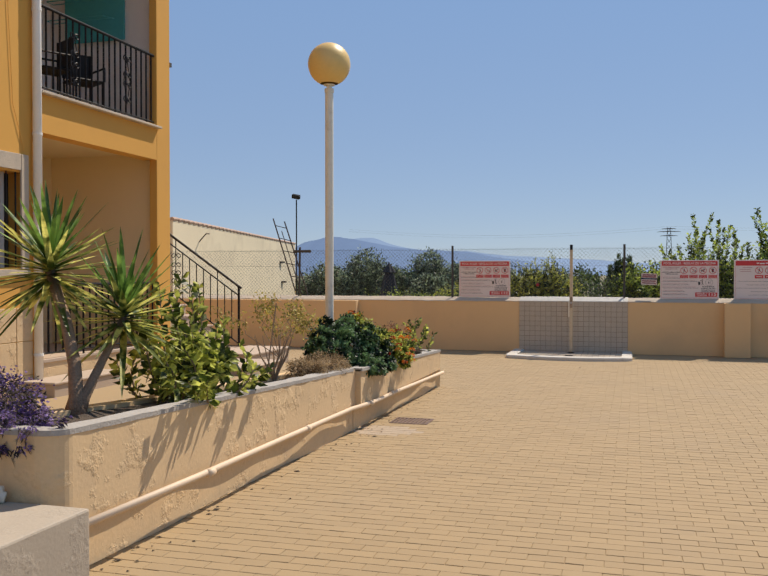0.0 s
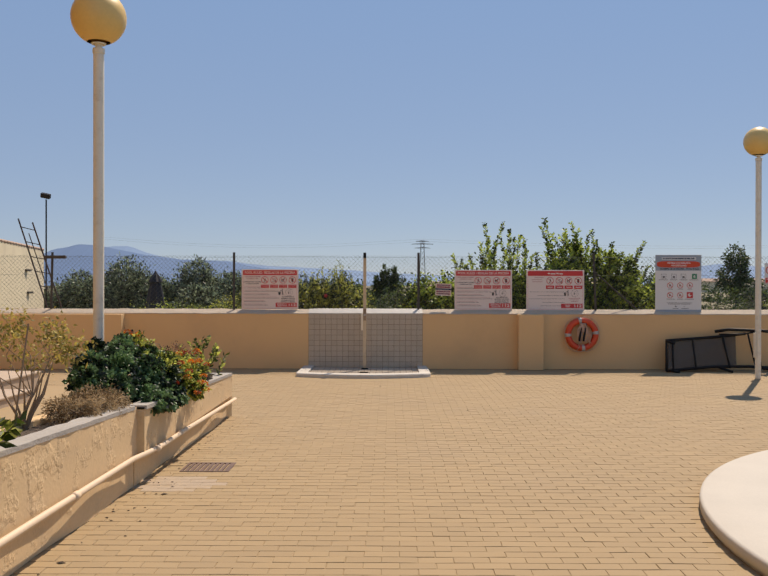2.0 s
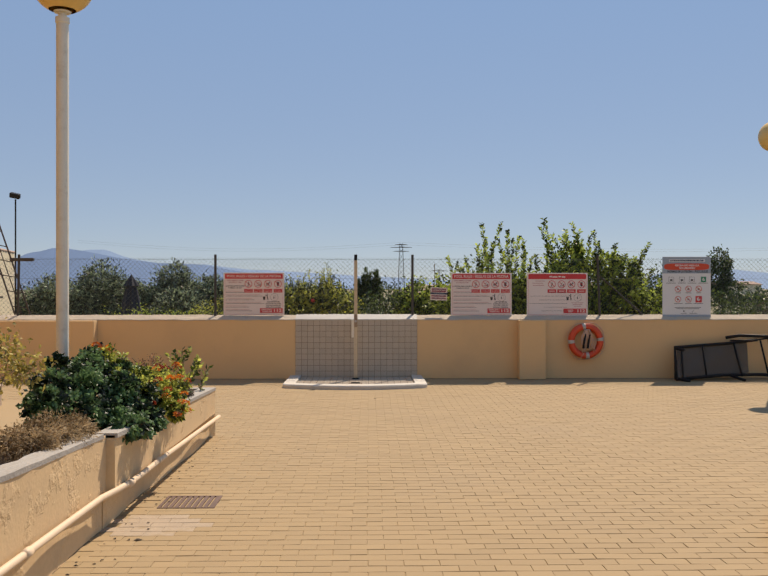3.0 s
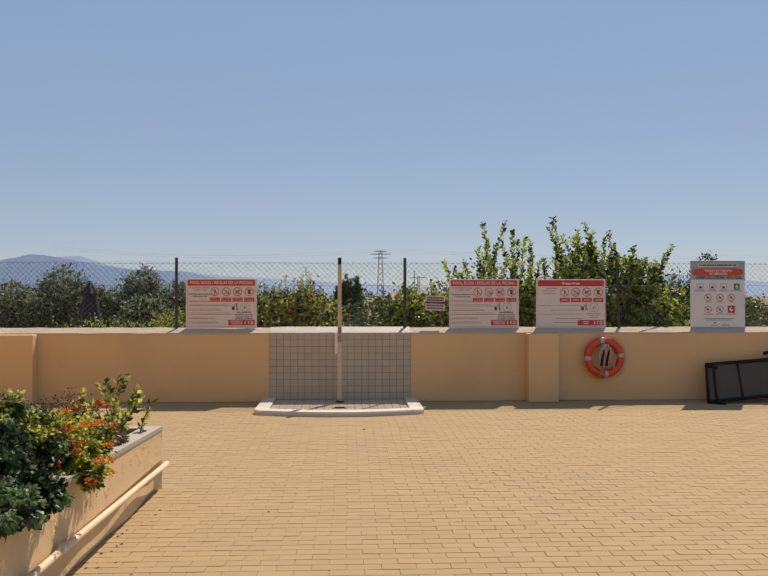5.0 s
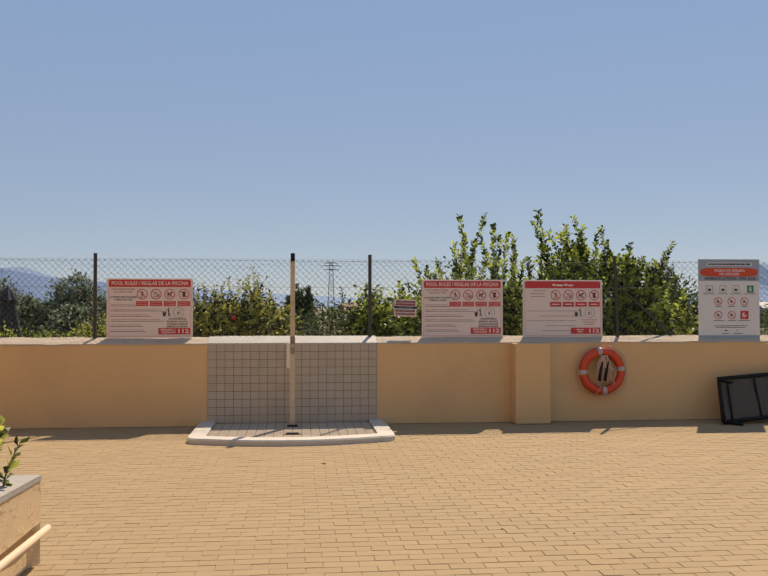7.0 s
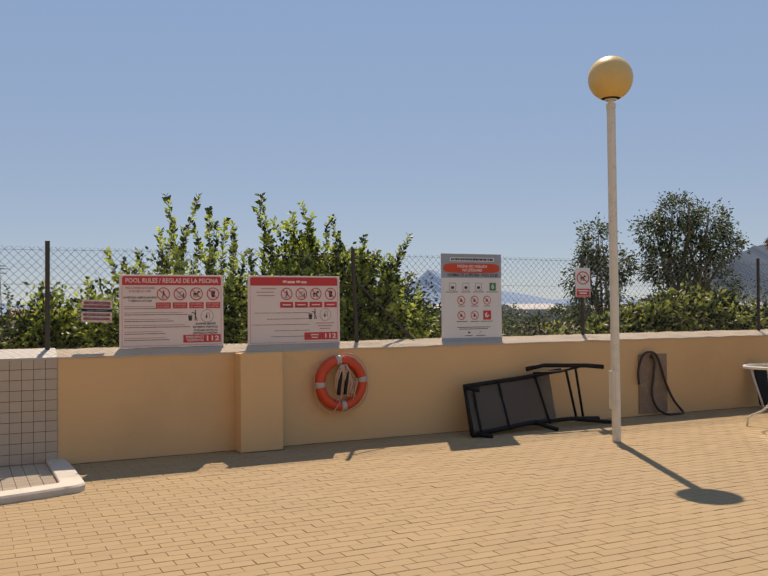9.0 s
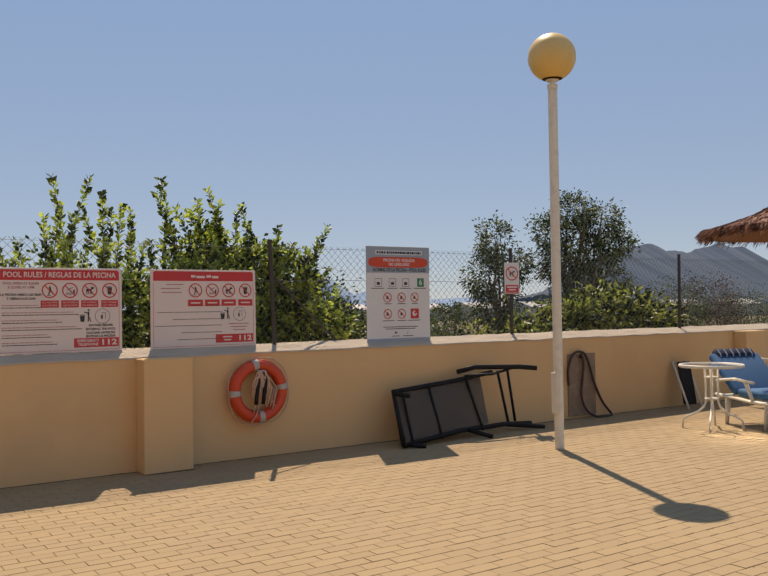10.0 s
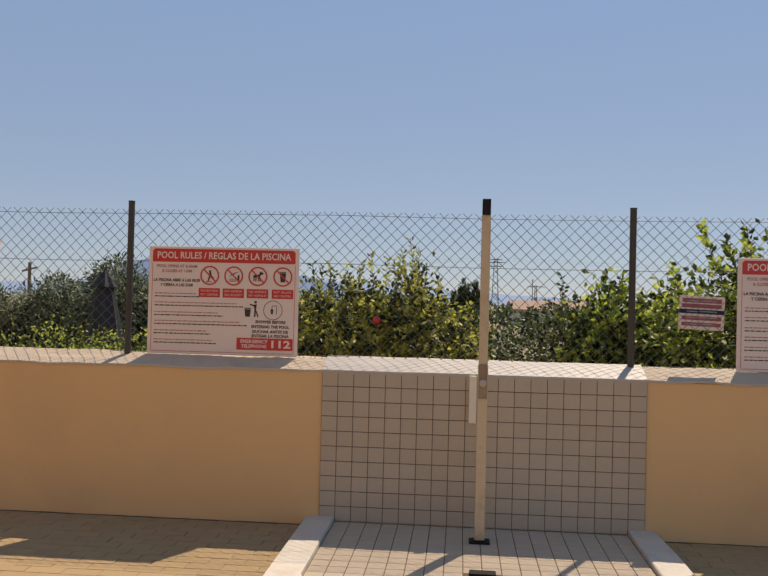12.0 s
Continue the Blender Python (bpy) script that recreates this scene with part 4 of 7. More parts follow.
tag = empty("notice_plate", (1.27, 0.235, 1.33), "small pale notice plate with dark red bands hanging on the fence", "sign")
tag.matrix_basis = tag.matrix_basis @ pose(0, 0, 0, 0, 2, 0)
part("panel", box(bmesh.new(), 0, .29, 0, .004, 0, .22, .001), M_SIGN, tag)
for z, t in ((.190, .028), (.155, .026), (.075, .026), (.035, .024)):
    one(part, "band", M_DULLRED, tag, bar, .02, .27, z, t, -.0012)
one(part, "dark_band", M_NAVY, tag, bar, .0, .29, .118, .028, -.0012)
bm = bmesh.new()
for z in (.187, .118, .078, .035):
    bar(bm, .05, .12, z, .006, -.0022)
    bar(bm, .13, .24, z + .002, .006, -.0022)
part("text_bar", bm, M_SIGN_GREY, tag, "grey bars of writing", kind="stuff")

# ---- life ring ----
ring = empty("life_ring", (3.885, -0.075, 0.64), "faded orange life ring with rope hanging on the wall", "life ring")
R1, R2 = 0.245, 0.056


def ring_arc(bm, r, a0, a1, n, seg=12, dy=0.0):
    tube(bm, [((R1 + 0) * math.cos(a), dy, (R1 + 0) * math.sin(a)) for a in (a0 + (a1 - a0) * k / n for k in range(n + 1))], r, seg)


bm = bmesh.new()
tube(bm, [(R1 * math.cos(a), 0, R1 * math.sin(a)) for a in (math.tau * k / 48 for k in range(48))], R2, 14, closed=True)
ring_body = part("ring", bm, M_RING, ring, smooth=True)
for q in (0.12, math.pi + 0.05, 1.72, -1.48):
    bm = bmesh.new()
    ring_arc(bm, R2 + 0.003, q - 0.11, q + 0.11, 5)
    part("reflective_band", bm, M_TAPE, ring_body, "silver reflective band", smooth=True)
bm = bmesh.new()
rr = random.Random(3)
for s in range(4):
    a0 = s * math.pi / 2 + 0.1
    pts = [((R1 + R2 + 0.004 + 0.030 * math.sin(math.pi * k / 10)) * math.cos(a0 + k * 0.157),
            -0.01, (R1 + R2 + 0.004 + 0.030 * math.sin(math.pi * k / 10)) * math.sin(a0 + k * 0.157)) for k in range(11)]
    tube(bm, pts, 0.0055, 6)
part("grab_line", bm, M_ROPE, ring_body, "pale grab line round the ring", smooth=True)
bm = bmesh.new()
for x in (-0.055, 0.02):
    tube(bm, [(x + 0.05, -0.02, 0.22), (x + 0.03, -0.06, 0.10), (x, -0.075, -0.06), (x - 0.005, -0.07, -0.12)], 0.019, 8)
part("holder", bm, M_BLACK, ring, "black holder prongs", smooth=True)
bm = bmesh.new()
for k in range(17):
    x = rr.uniform(-0.10, 0.10)
    pts = [(0.0 + rr.uniform(-.03, .05), -0.06, 0.20), (x, -0.07, 0.09 + rr.uniform(-.04, .04)),
           (x + rr.uniform(-.05, .10), -0.065, 0.0 + rr.uniform(-.03, .03)), (x + rr.uniform(-.03, .07), -0.055, -0.14 + rr.uniform(-.06, .04))]
    sm = []
    for i in range(len(pts) - 1):
        for u in (0, .33, .66):
            sm.append(Vector(pts[i]).lerp(Vector(pts[i + 1]), u))
    tube(bm, sm + [pts[-1]], 0.0055, 6)
tube(bm, [(0.02, -0.06, 0.0), (-0.02, -0.07, -0.10), (-0.06, -0.08, -0.22), (-0.13, -0.07, -0.31), (-0.20, -0.04, -0.27)], 0.0045, 6)
part("rope", bm, M_ROPE, ring, "tangled pale throwing rope", smooth=True)

# ---- folded lounger leaning on the wall ----
fl = tagged(new("folded_sun_lounger"), "black folded sun lounger frame lying against the wall", "sun lounger")
A0, A1 = Vector((5.27, -0.50, 0.03)), Vector((5.36, -0.20, 0.54))
B0, B1 = Vector((6.78, -0.30, 0.09)), Vector((6.80, -0.10, 0.66))
bm = bmesh.new()
tube(bm, [A0, A1, (6.25, -0.14, 0.60), B1], 0.026, 10)
tube(bm, [A0, (6.1, -0.38, 0.09), B0, (7.25, -0.25, 0.06)], 0.026, 10)
part("frame", bm, M_BLACK, fl, smooth=True)
for k, u in enumerate((0.08, 0.36, 0.78)):
    bm = bmesh.new()
    tube(bm, [A0.lerp((6.75, -0.32, 0.075), u) + Vector((0, -0.015, 0)), A1.lerp((6.66, -0.12, 0.635), u) + Vector((0, -0.015, 0))], 0.014, 8)
    part("crossbar", bm, M_BLACK, fl, smooth=True)
bm = bmesh.new()
q = [A0 + Vector((0.03, 0.012, 0.03)), Vector((6.56, -0.31, 0.12)), Vector((6.62, -0.11, 0.615)), A1 + Vector((0.03, 0.012, -0.02))]
vs = [bm.verts.new(v) for v in q] + [bm.verts.new(v + Vector((0, 0.005, 0))) for v in q]
for f in ((0, 1, 2, 3), (7, 6, 5, 4), (0, 4, 5, 1), (1, 5, 6, 2), (2, 6, 7, 3), (3, 7, 4, 0)):
    bm.faces.new([vs[i] for i in f])
part("sling", bm, M_MESHCLOTH, fl, "taut dark grey sling cloth")
bm = bmesh.new()
tube(bm, [(6.22, -0.20, 0.70), (6.45, -0.22, 0.74), (7.02, -0.32, 0.72), (7.20, -0.42, 0.70)], 0.020, 10, flat=1.4)
tube(bm, [(6.26, -0.28, 0.66), (6.6, -0.33, 0.66), (6.95, -0.26, 0.70)], 0.014, 8)
part("backrest_frame", bm, M_BLACK, fl, smooth=True)
for a, b in (((6.80, -0.20, 0.68), (6.93, -0.22, 0.10)), ((6.93, -0.22, 0.70), (7.02, -0.24, 0.10))):
    bm = bmesh.new()
    tube(bm, [a, b], 0.016, 8)
    part("leg", bm, M_BLACK, fl, smooth=True)
for a, b in (((5.33, -0.50, 0.035), (5.46, -0.62, 0.017)), ((6.20, -0.38, 0.09), (6.40, -0.56, 0.017)), ((6.85, -0.28, 0.08), (7.36, -0.36, 0.017)),
             ((5.34, -0.24, 0.53), (5.46, -0.36, 0.50))):
    bm = bmesh.new()
    tube(bm, [a, b], 0.018, 8, flat=1.3)
    part("foot", bm, M_BLACK, fl, smooth=True)

# ---- hose and cover ----
cover = tagged(new("hose_cover"), "weathered brown utility cover on the wall", "utility cover")
part("door", box(bmesh.new(), 8.13, 8.62, -0.018, 0.0, 0.03, 0.80, 0.003), M_BOXMETAL, cover)
bm = bmesh.new()
tube(bm, [(8.33, -0.018, 0.76), (8.33, -0.06, 0.76), (8.33, -0.075, 0.72)], 0.012, 8)
part("tap", bm, M_GALV, cover, "small metal tap", smooth=True)
bm = bmesh.new()
hp = [(8.10, -0.05, 0.42), (8.09, -0.05, 0.60), (8.16, -0.055, 0.78), (8.26, -0.06, 0.83), (8.38, -0.06, 0.80), (8.46, -0.06, 0.66),
      (8.55, -0.06, 0.42), (8.68, -0.07, 0.18), (8.82, -0.09, 0.02), (8.70, -0.14, 0.014), (8.50, -0.14, 0.016), (8.36, -0.10, 0.10),
      (8.30, -0.07, 0.28), (8.34, -0.06, 0.52), (8.36, -0.06, 0.70), (8.30, -0.07, 0.80)]
cv = []
for i in range(len(hp) - 1):
    p0, p1, p2, p3 = (Vector(hp[max(0, min(len(hp) - 1, i + d))]) for d in (-1, 0, 1, 2))
    for u in (0, .25, .5, .75):
        cv.append(0.5 * ((2 * p1) + (p2 - p0) * u + (2 * p0 - 5 * p1 + 4 * p2 - p3) * u * u + (3 * p1 - p0 - 3 * p2 + p3) * u ** 3))
tube(bm, cv + [Vector(hp[-1])], 0.016, 8)
tagged(link("garden_hose", bm, M_HOSE, smooth=True), "dark garden hose looped over a wall tap", "hose")

# ---- table ----
TX, TY = 8.72, -1.62
table = empty("round_table", (TX, TY, 0), "round white plastic table with splayed metal legs on the paving", "table")
bm = bmesh.new()
lathe(bm, [(0.322, 0.700), (0.330, 0.690), (0.343, 0.690), (0.350, 0.700), (0.350, 0.716), (0.343, 0.724), (0.330, 0.724), (0.322, 0.716), (0.322, 0.700)], 48)
rim = part("rim", bm, M_PLASTIC, table, smooth=True)
bm = bmesh.new()
lathe(bm, [(0, 0.708), (0.3215, 0.708), (0.3215, 0.714), (0, 0.714)], 48)
part("tabletop", bm, M_CLEAR, table, "clear glass pane").visible_shadow = False
bm = bmesh.new()
for k in range(4):
    a = math.radians(30 + 90 * k)
    tube(bm, [(0, 0, 0.697), (0.32 * math.cos(a), 0.32 * math.sin(a), 0.700)], 0.008, 6)
part("support_bar", bm, M_PLASTIC, rim)
for k in range(4):
    a = math.radians(30 + 90 * k)
    c, s = math.cos(a), math.sin(a)
    bm = bmesh.new()
    tube(bm, [(c * r, s * r, z) for r, z in ((0.07, 0.68), (0.065, 0.5), (0.065, 0.30), (0.09, 0.24), (0.16, 0.18), (0.27, 0.13), (0.31, 0.10), (0.32, 0.0))], 0.012, 8)
    part("leg", bm, M_PLASTIC, table, smooth=True)
for z in (0.34, 0.58):
    bm = bmesh.new()
    tube(bm, [(0.075 * math.cos(q), 0.075 * math.sin(q), z) for q in (math.tau * k / 16 for k in range(16))], 0.008, 6, closed=True)
    part("leg_ring", bm, M_PLASTIC, table, smooth=True)

# ---- sun lounger ----
lou = empty("sun_lounger", (9.33, -2.02, 0), "white plastic sun lounger with a blue cushion", "sun lounger", rz=-112)
bm = bmesh.new()
for s in (-1, 1):
    tube(bm, [(-0.65, 0.32 * s, 0.33), (0.0, 0.33 * s, 0.30), (1.25, 0.32 * s, 0.31)], 0.028, 8, flat=0.7)
for x in (-0.6, -0.2, 0.3, 0.8, 1.22):
    tube(bm, [(x, -0.32, 0.31), (x, 0.32, 0.31)], 0.02, 8)
part("frame", bm, M_PLASTIC, lou, smooth=True)
for x, y in ((-0.45, 0.30), (-0.45, -0.30), (0.25, 0.30), (0.25, -0.30)):
    bm = bmesh.new()
    tube(bm, [(x, y, 0.32), (x - 0.04, y, 0.0)], [0.045, 0.025], 8, flat=0.6)
    part("leg", bm, M_PLASTIC, lou, smooth=True)
bm = bmesh.new()
box(bm, -0.33, 0.33, -0.045, 0.045, 0, 0.64, 0.04, m=pose(-0.30, 0, 0.37, 0, -50, 0) @ pose(0, 0, 0, 0, 0, 90), seg=3)
part("back_cushion", bm, M_BLUE, lou, "plump blue back cushion", smooth=True)
bm = bmesh.new()
box(bm, -0.28, 1.22, -0.31, 0.31, 0.335, 0.425, 0.035, seg=3)
part("seat_cushion", bm, M_BLUE, lou, "plump blue seat cushion", smooth=True)
for s in (-1, 1):
    bm = bmesh.new()
    tube(bm, [(-0.55, 0.37 * s, 0.50), (-0.2, 0.38 * s, 0.54), (0.12, 0.38 * s, 0.52)], 0.03, 8, flat=0.6)
    tube(bm, [(-0.05, 0.36 * s, 0.53), (0.05, 0.34 * s, 0.32)], 0.022, 8)
    part("armrest", bm, M_PLASTIC, lou, smooth=True)
bm = bmesh.new()
box(bm, -0.27, 0.27, -0.055, 0.055, 0, 0.14, 0.045, m=pose(-0.72, 0, 0.735, 0, -50, 0) @ pose(0, 0, 0, 0, 0, 90), seg=3)
pillow = part("head_pillow", bm, M_NAVY, lou, "striped navy head pillow", smooth=True)
for k in range(6):
    bm = bmesh.new()
    y = -0.22 + k * 0.085
    box(bm, -0.012, 0.012, -0.058, 0.058, -0.002, 0.142, 0.02, m=pose(-0.72, y, 0.735, 0, -50, 0) @ pose(0, 0, 0, 0, 0, 90))
    part("stripe", bm, M_SIGN_GREY, pillow, "pale grey stripe")

bag = empty("folded_chair", (10.2, -0.25, 0), "black folded chair leaning against the wall", "chair", rz=-12)
for s in (-0.12, 0.12):
    bm = bmesh.new()
    tube(bm, [(s, -0.12, 0.0), (s, 0.05, 0.35), (s, 0.18, 0.62)], 0.014, 8)
    part("side_rail", bm, M_PLASTIC, bag, "pale side rail", smooth=True)
bm = bmesh.new()
box(bm, -0.10, 0.12, -0.02, 0.02, 0.0, 0.58, 0.015, m=pose(0, 0.0, 0.05, -12, 0, 0))
part("seat", bm, M_BLACK, bag)

chair = empty("garden_chair", (11.1, -0.9, 0), "cream plastic garden chair beside the wall", "chair", rz=160)
bm = bmesh.new()
box(bm, -0.25, 0.25, -0.24, 0.24, 0.40, 0.43, 0.02, seg=2)
part("seat", bm, M_PLASTIC, chair, smooth=True)
bm = bmesh.new()
for x in (-0.16, -0.08, 0, 0.08, 0.16):
    tube(bm, [(x, 0.24, 0.42), (x * 1.1, 0.31, 0.84)], 0.022, 6, flat=0.5)
tube(bm, [(-0.25, 0.24, 0.42), (-0.26, 0.30, 0.78), (-0.18, 0.33, 0.87), (0.18, 0.33, 0.87), (0.26, 0.30, 0.78), (0.25, 0.24, 0.42)], 0.024, 8)
part("backrest", bm, M_PLASTIC, chair, smooth=True)
for x in (-0.23, 0.23):
    for y in (-0.22, 0.22):
        bm = bmesh.new()
        tube(bm, [(x, y, 0.42), (x * 1.15, y * 1.15, 0)], [0.028, 0.018], 8)
        part("leg", bm, M_PLASTIC, chair, smooth=True)
    bm = bmesh.new()
    tube(bm, [(x * 1.08, 0.26, 0.65), (x * 1.12, -0.15, 0.66), (x * 1.1, -0.24, 0.42)], 0.02, 8)
    part("armrest", bm, M_PLASTIC, chair, smooth=True)

# ---- thatched umbrella ----
um = empty("thatched_umbrella", (9.99, -2.25, 0), "brown thatched sunshade on a wooden pole", "sunshade")
bm = bmesh.new()
tube(bm, [(0, 0, 0), (0, 0, 2.88)], 0.045, 10)
part("pole", bm, M_BARK, um, smooth=True)
bm = bmesh.new()
prof = [(1.30, 2.25), (1.05, 2.32), (0.75, 2.42), (0.45, 2.57), (0.30, 2.69)]
lathe(bm, [(1.27, 2.18)] + prof + [(0.28, 2.64), (1.20, 2.18)], 40)
prof2 = [(0.42, 2.64), (0.26, 2.82), (0.04, 3.09)]
lathe(bm, [(0.0, 2.64), (0.40, 2.61)] + prof2 + [(0, 3.10)], 32)
part("roof", bm, M_THATCH, um)
rng = np.random.default_rng(4)
P, D = [], []
for n, pr in ((4200, prof), (900, prof2)):
    for k in range(n):
        u = math.sqrt(rng.uniform(0, 1))
        rr0 = pr[-1][0] + (pr[0][0] - pr[-1][0]) * u
        z = float(np.interp(rr0, [p[0] for p in pr][::-1], [p[1] for p in pr][::-1])) + 0.012
        a = rng.uniform(0, math.tau)
        P.append((rr0 * math.cos(a), rr0 * math.sin(a), z))
        sl = -0.42 if pr is prof else -0.8
        a2 = a + rng.normal() * 0.18
        D.append((math.cos(a2), math.sin(a2), sl + rng.normal() * 0.06))
for k in range(1500):
    a = rng.uniform(0, math.tau)
    P.append((1.27 * math.cos(a), 1.27 * math.sin(a), rng.uniform(2.19, 2.27)))
    D.append((math.cos(a) * 0.6, math.sin(a) * 0.6, -0.28 + rng.normal() * 0.2))
leaf_cloud("straw", np.array(P) , D, 0.11, 0.014, M_STRAW, um, "loose reddish straw", "stuff", 5, droop=0.3)


# ---- house ----
FX = -5.4
house = tagged(new("house"), "orange plastered house with a balcony above an open porch", "house")
Y0, Y1, YE = -8.66, -6.13, -5.77  # opening and far end
for a in ((-20, -10.9, 0, 9.5), (-10.9, -8.90, 2.66, 9.5), (-10.9, -8.90, 0, 1.60), (-8.90, Y0, 0, 9.5)):
    part("wall", box(bmesh.new(), FX - 6, FX, *a), M_FACADE, house)
part("corner_pier", box(bmesh.new(), FX - 0.12, FX, Y1, YE, 0, 9.5, 0.006), M_FACADE, house)
part("end_wall", box(bmesh.new(), FX - 6, FX - 0.121, YE - 0.18, YE - 0.002, 0, 9.5), M_FACADE, house)
part("beam", box(bmesh.new(), FX - 0.22, FX - 0.002, Y0, Y1, 3.16, 3.60), M_FACADE, house)
part("balcony_slab", box(bmesh.new(), FX - 1.9, FX - 0.222, Y0, Y1, 3.28, 3.60), M_FACADE, house)
part("beam", box(bmesh.new(), FX - 0.22, FX - 0.002, Y0, Y1, 6.1, 9.5), M_FACADE, house)
part("balcony_slab", box(bmesh.new(), FX - 1.9, FX - 0.222, Y0, Y1, 6.3, 6.5), M_FACADE, house)
bm = bmesh.new()
box(bm, FX - 0.3, FX + 0.07, Y0 - 0.02, Y1 + 0.04, 3.602, 3.635, 0.006)
part("balcony_sill", bm, M_COPING, house, "pale stone balcony edge")
part("porch_wall", box(bmesh.new(), FX - 2.1, FX - 1.9, Y0, YE - 0.18, 0, 3.28), M_PORCH, house, "tan plastered porch wall")
part("porch_wall", box(bmesh.new(), FX - 1.9, FX - 0.121, YE - 0.19, YE - 0.181, 0.5, 3.28), M_PORCH, house, "tan plastered porch wall")
part("porch_ceiling", box(bmesh.new(), FX - 1.9, FX - 0.222, Y0, Y1 + 0.18, 3.27, 3.279), M_PORCH, house, "tan plastered porch ceiling")
M_BALC = material("pale_render", (0.74, 0.71, 0.68), 0.9, spread=0.05)
part("balcony_wall", box(bmesh.new(), FX - 2.1, FX - 1.9, Y0, YE - 0.18, 3.6, 6.3), M_BALC, house, "pale shaded balcony wall")
part("balcony_wall", box(bmesh.new(), FX - 1.9, FX - 0.121, YE - 0.19, YE - 0.181, 3.6, 6.3), M_BALC, house, "pale shaded balcony wall")
bm = bmesh.new()
box(bm, FX - 1.9, FX - 0.01, Y0, Y1, 0.02, 0.50)
box(bm, FX - 0.02, FX + 0.02, Y0, Y1, 0.502, 0.545, 0.006)
part("porch_floor", bm, M_STEP, house)
bm = bmesh.new()
box(bm, FX - 0.01, FX + 0.001, Y0, Y1, 0.0, 0.50)
part("tiled_base", bm, M_PLANTER, house, "tan stone cladding below the porch")
# cladding tiles on the lower wall
bm = bmesh.new()
for i in range(24):
    for j in range(3):
        y = -15.0 + i * 0.27
        if y + 0.27 < Y0:
            box(bm, FX, FX + 0.012, y + 0.004, y + 0.266, 0.02 + j * 0.38, 0.02 + j * 0.38 + 0.374, 0.004)
part("cladding", bm, M_PLANTER, house, "tan stone cladding tiles on the lower wall", kind="stuff")
bm = bmesh.new()
box(bm, FX - 0.25, FX - 0.22, -10.9, -8.9, 1.6, 2.66)
window = part("window", bm, M_GLASS, house, "dark barred window with a pale surround")
for a in ((0.025, -8.98, -8.86, 1.585, 2.86), (0.025, -11.0, -8.985, 2.68, 2.86), (0.04, -11.0, -8.86, 1.50, 1.58)):
    part("window_surround", box(bmesh.new(), FX, FX + a[0], *a[1:], 0.004), M_COPING, window, "pale plaster window surround")
for k in range(5):
    part("shutter_slat", box(bmesh.new(), FX - 0.16, FX - 0.13, -10.4 + k * 0.28, -10.4 + k * 0.28 + 0.2, 1.6, 2.66), M_SHUTTER, window, "grey shutter slat")
for k in range(12):
    part("window_bar", tube(bmesh.new(), [(FX - 0.04, -10.6 + k * 0.145, 1.6), (FX - 0.04, -10.6 + k * 0.145, 2.66)], 0.010, 6), M_BLACK, window, "black window bar")
bm = bmesh.new()
tube(bm, [(FX + 0.06, -8.76, 0.20), (FX + 0.06, -8.76, 9.5)], 0.05, 12)
dp = part("downpipe", bm, M_WHITE, house, "white downpipe", smooth=True)
for z in (0.6, 2.2, 3.1, 4.5):
    bm = bmesh.new()
    tube(bm, [(FX + 0.06, -8.76, z), (FX + 0.06, -8.76, z + 0.03)], 0.055, 12)
    part("bracket", bm, M_WHITE, dp)
bm = bmesh.new()
tube(bm, [(FX + 0.012, -9.25, 9.0), (FX + 0.012, -9.2, 5.0), (FX + 0.012, -9.1, 3.4), (FX + 0.012, -8.92, 2.9)], 0.003, 5)
part("cable", bm, M_FACADE, house, "thin cable running down the wall")
bm = bmesh.new()
box(bm, FX - 0.1, FX + 0.0, YE, YE + 0.06, 4.57, 4.63)
part("wall_bracket", bm, M_GALV, house, "small grey wall bracket")


def scroll(bm, y, z, s, x, r=0.009):
    """A pair of mirrored iron scrolls."""
    for m in (-1, 1):
        pts = []
        for k in range(16):
            a = k / 15 * math.pi * 2.2
            q = s * (1 - 0.7 * k / 15)
            pts.append((x, y + m * (s * 1.05 - q * math.cos(a)), z + q * math.sin(a)))
        tube(bm, pts, r, 5)


def railing(name, x, y0, y1, z, h, label, n, scrolls):
    rl = empty(name, (x, y0, z), label, "railing")
    L = y1 - y0
    bm = bmesh.new()
    tube(bm, [(0, 0, h), (0, L, h)], 0.020, 8)
    tube(bm, [(0, 0, 0.06), (0, L, 0.06)], 0.012, 6)
    part("rail", bm, M_BLACK, rl)
    for k in range(n):
        bm = bmesh.new()
        yy = L * (k + 0.5) / n
        tube(bm, [(0, yy, 0.06 if k % 6 else 0.0), (0, yy, h)], 0.0135, 6)
        part("baluster", bm, M_BLACK, rl)
    for yy in scrolls:
        bm = bmesh.new()
        for zz in (h * 0.25, h * 0.45, h * 0.58, h * 0.8):
            scroll(bm, yy, zz, 0.045, 0.0)
        for s in (-1, 1):
            tube(bm, [(0, yy, h * 0.2), (0, yy + s * 0.075, h * 0.5), (0, yy, h * 0.8)], 0.007, 5)
        part("scroll", bm, M_BLACK, rl, "curled iron scrollwork")
    return rl


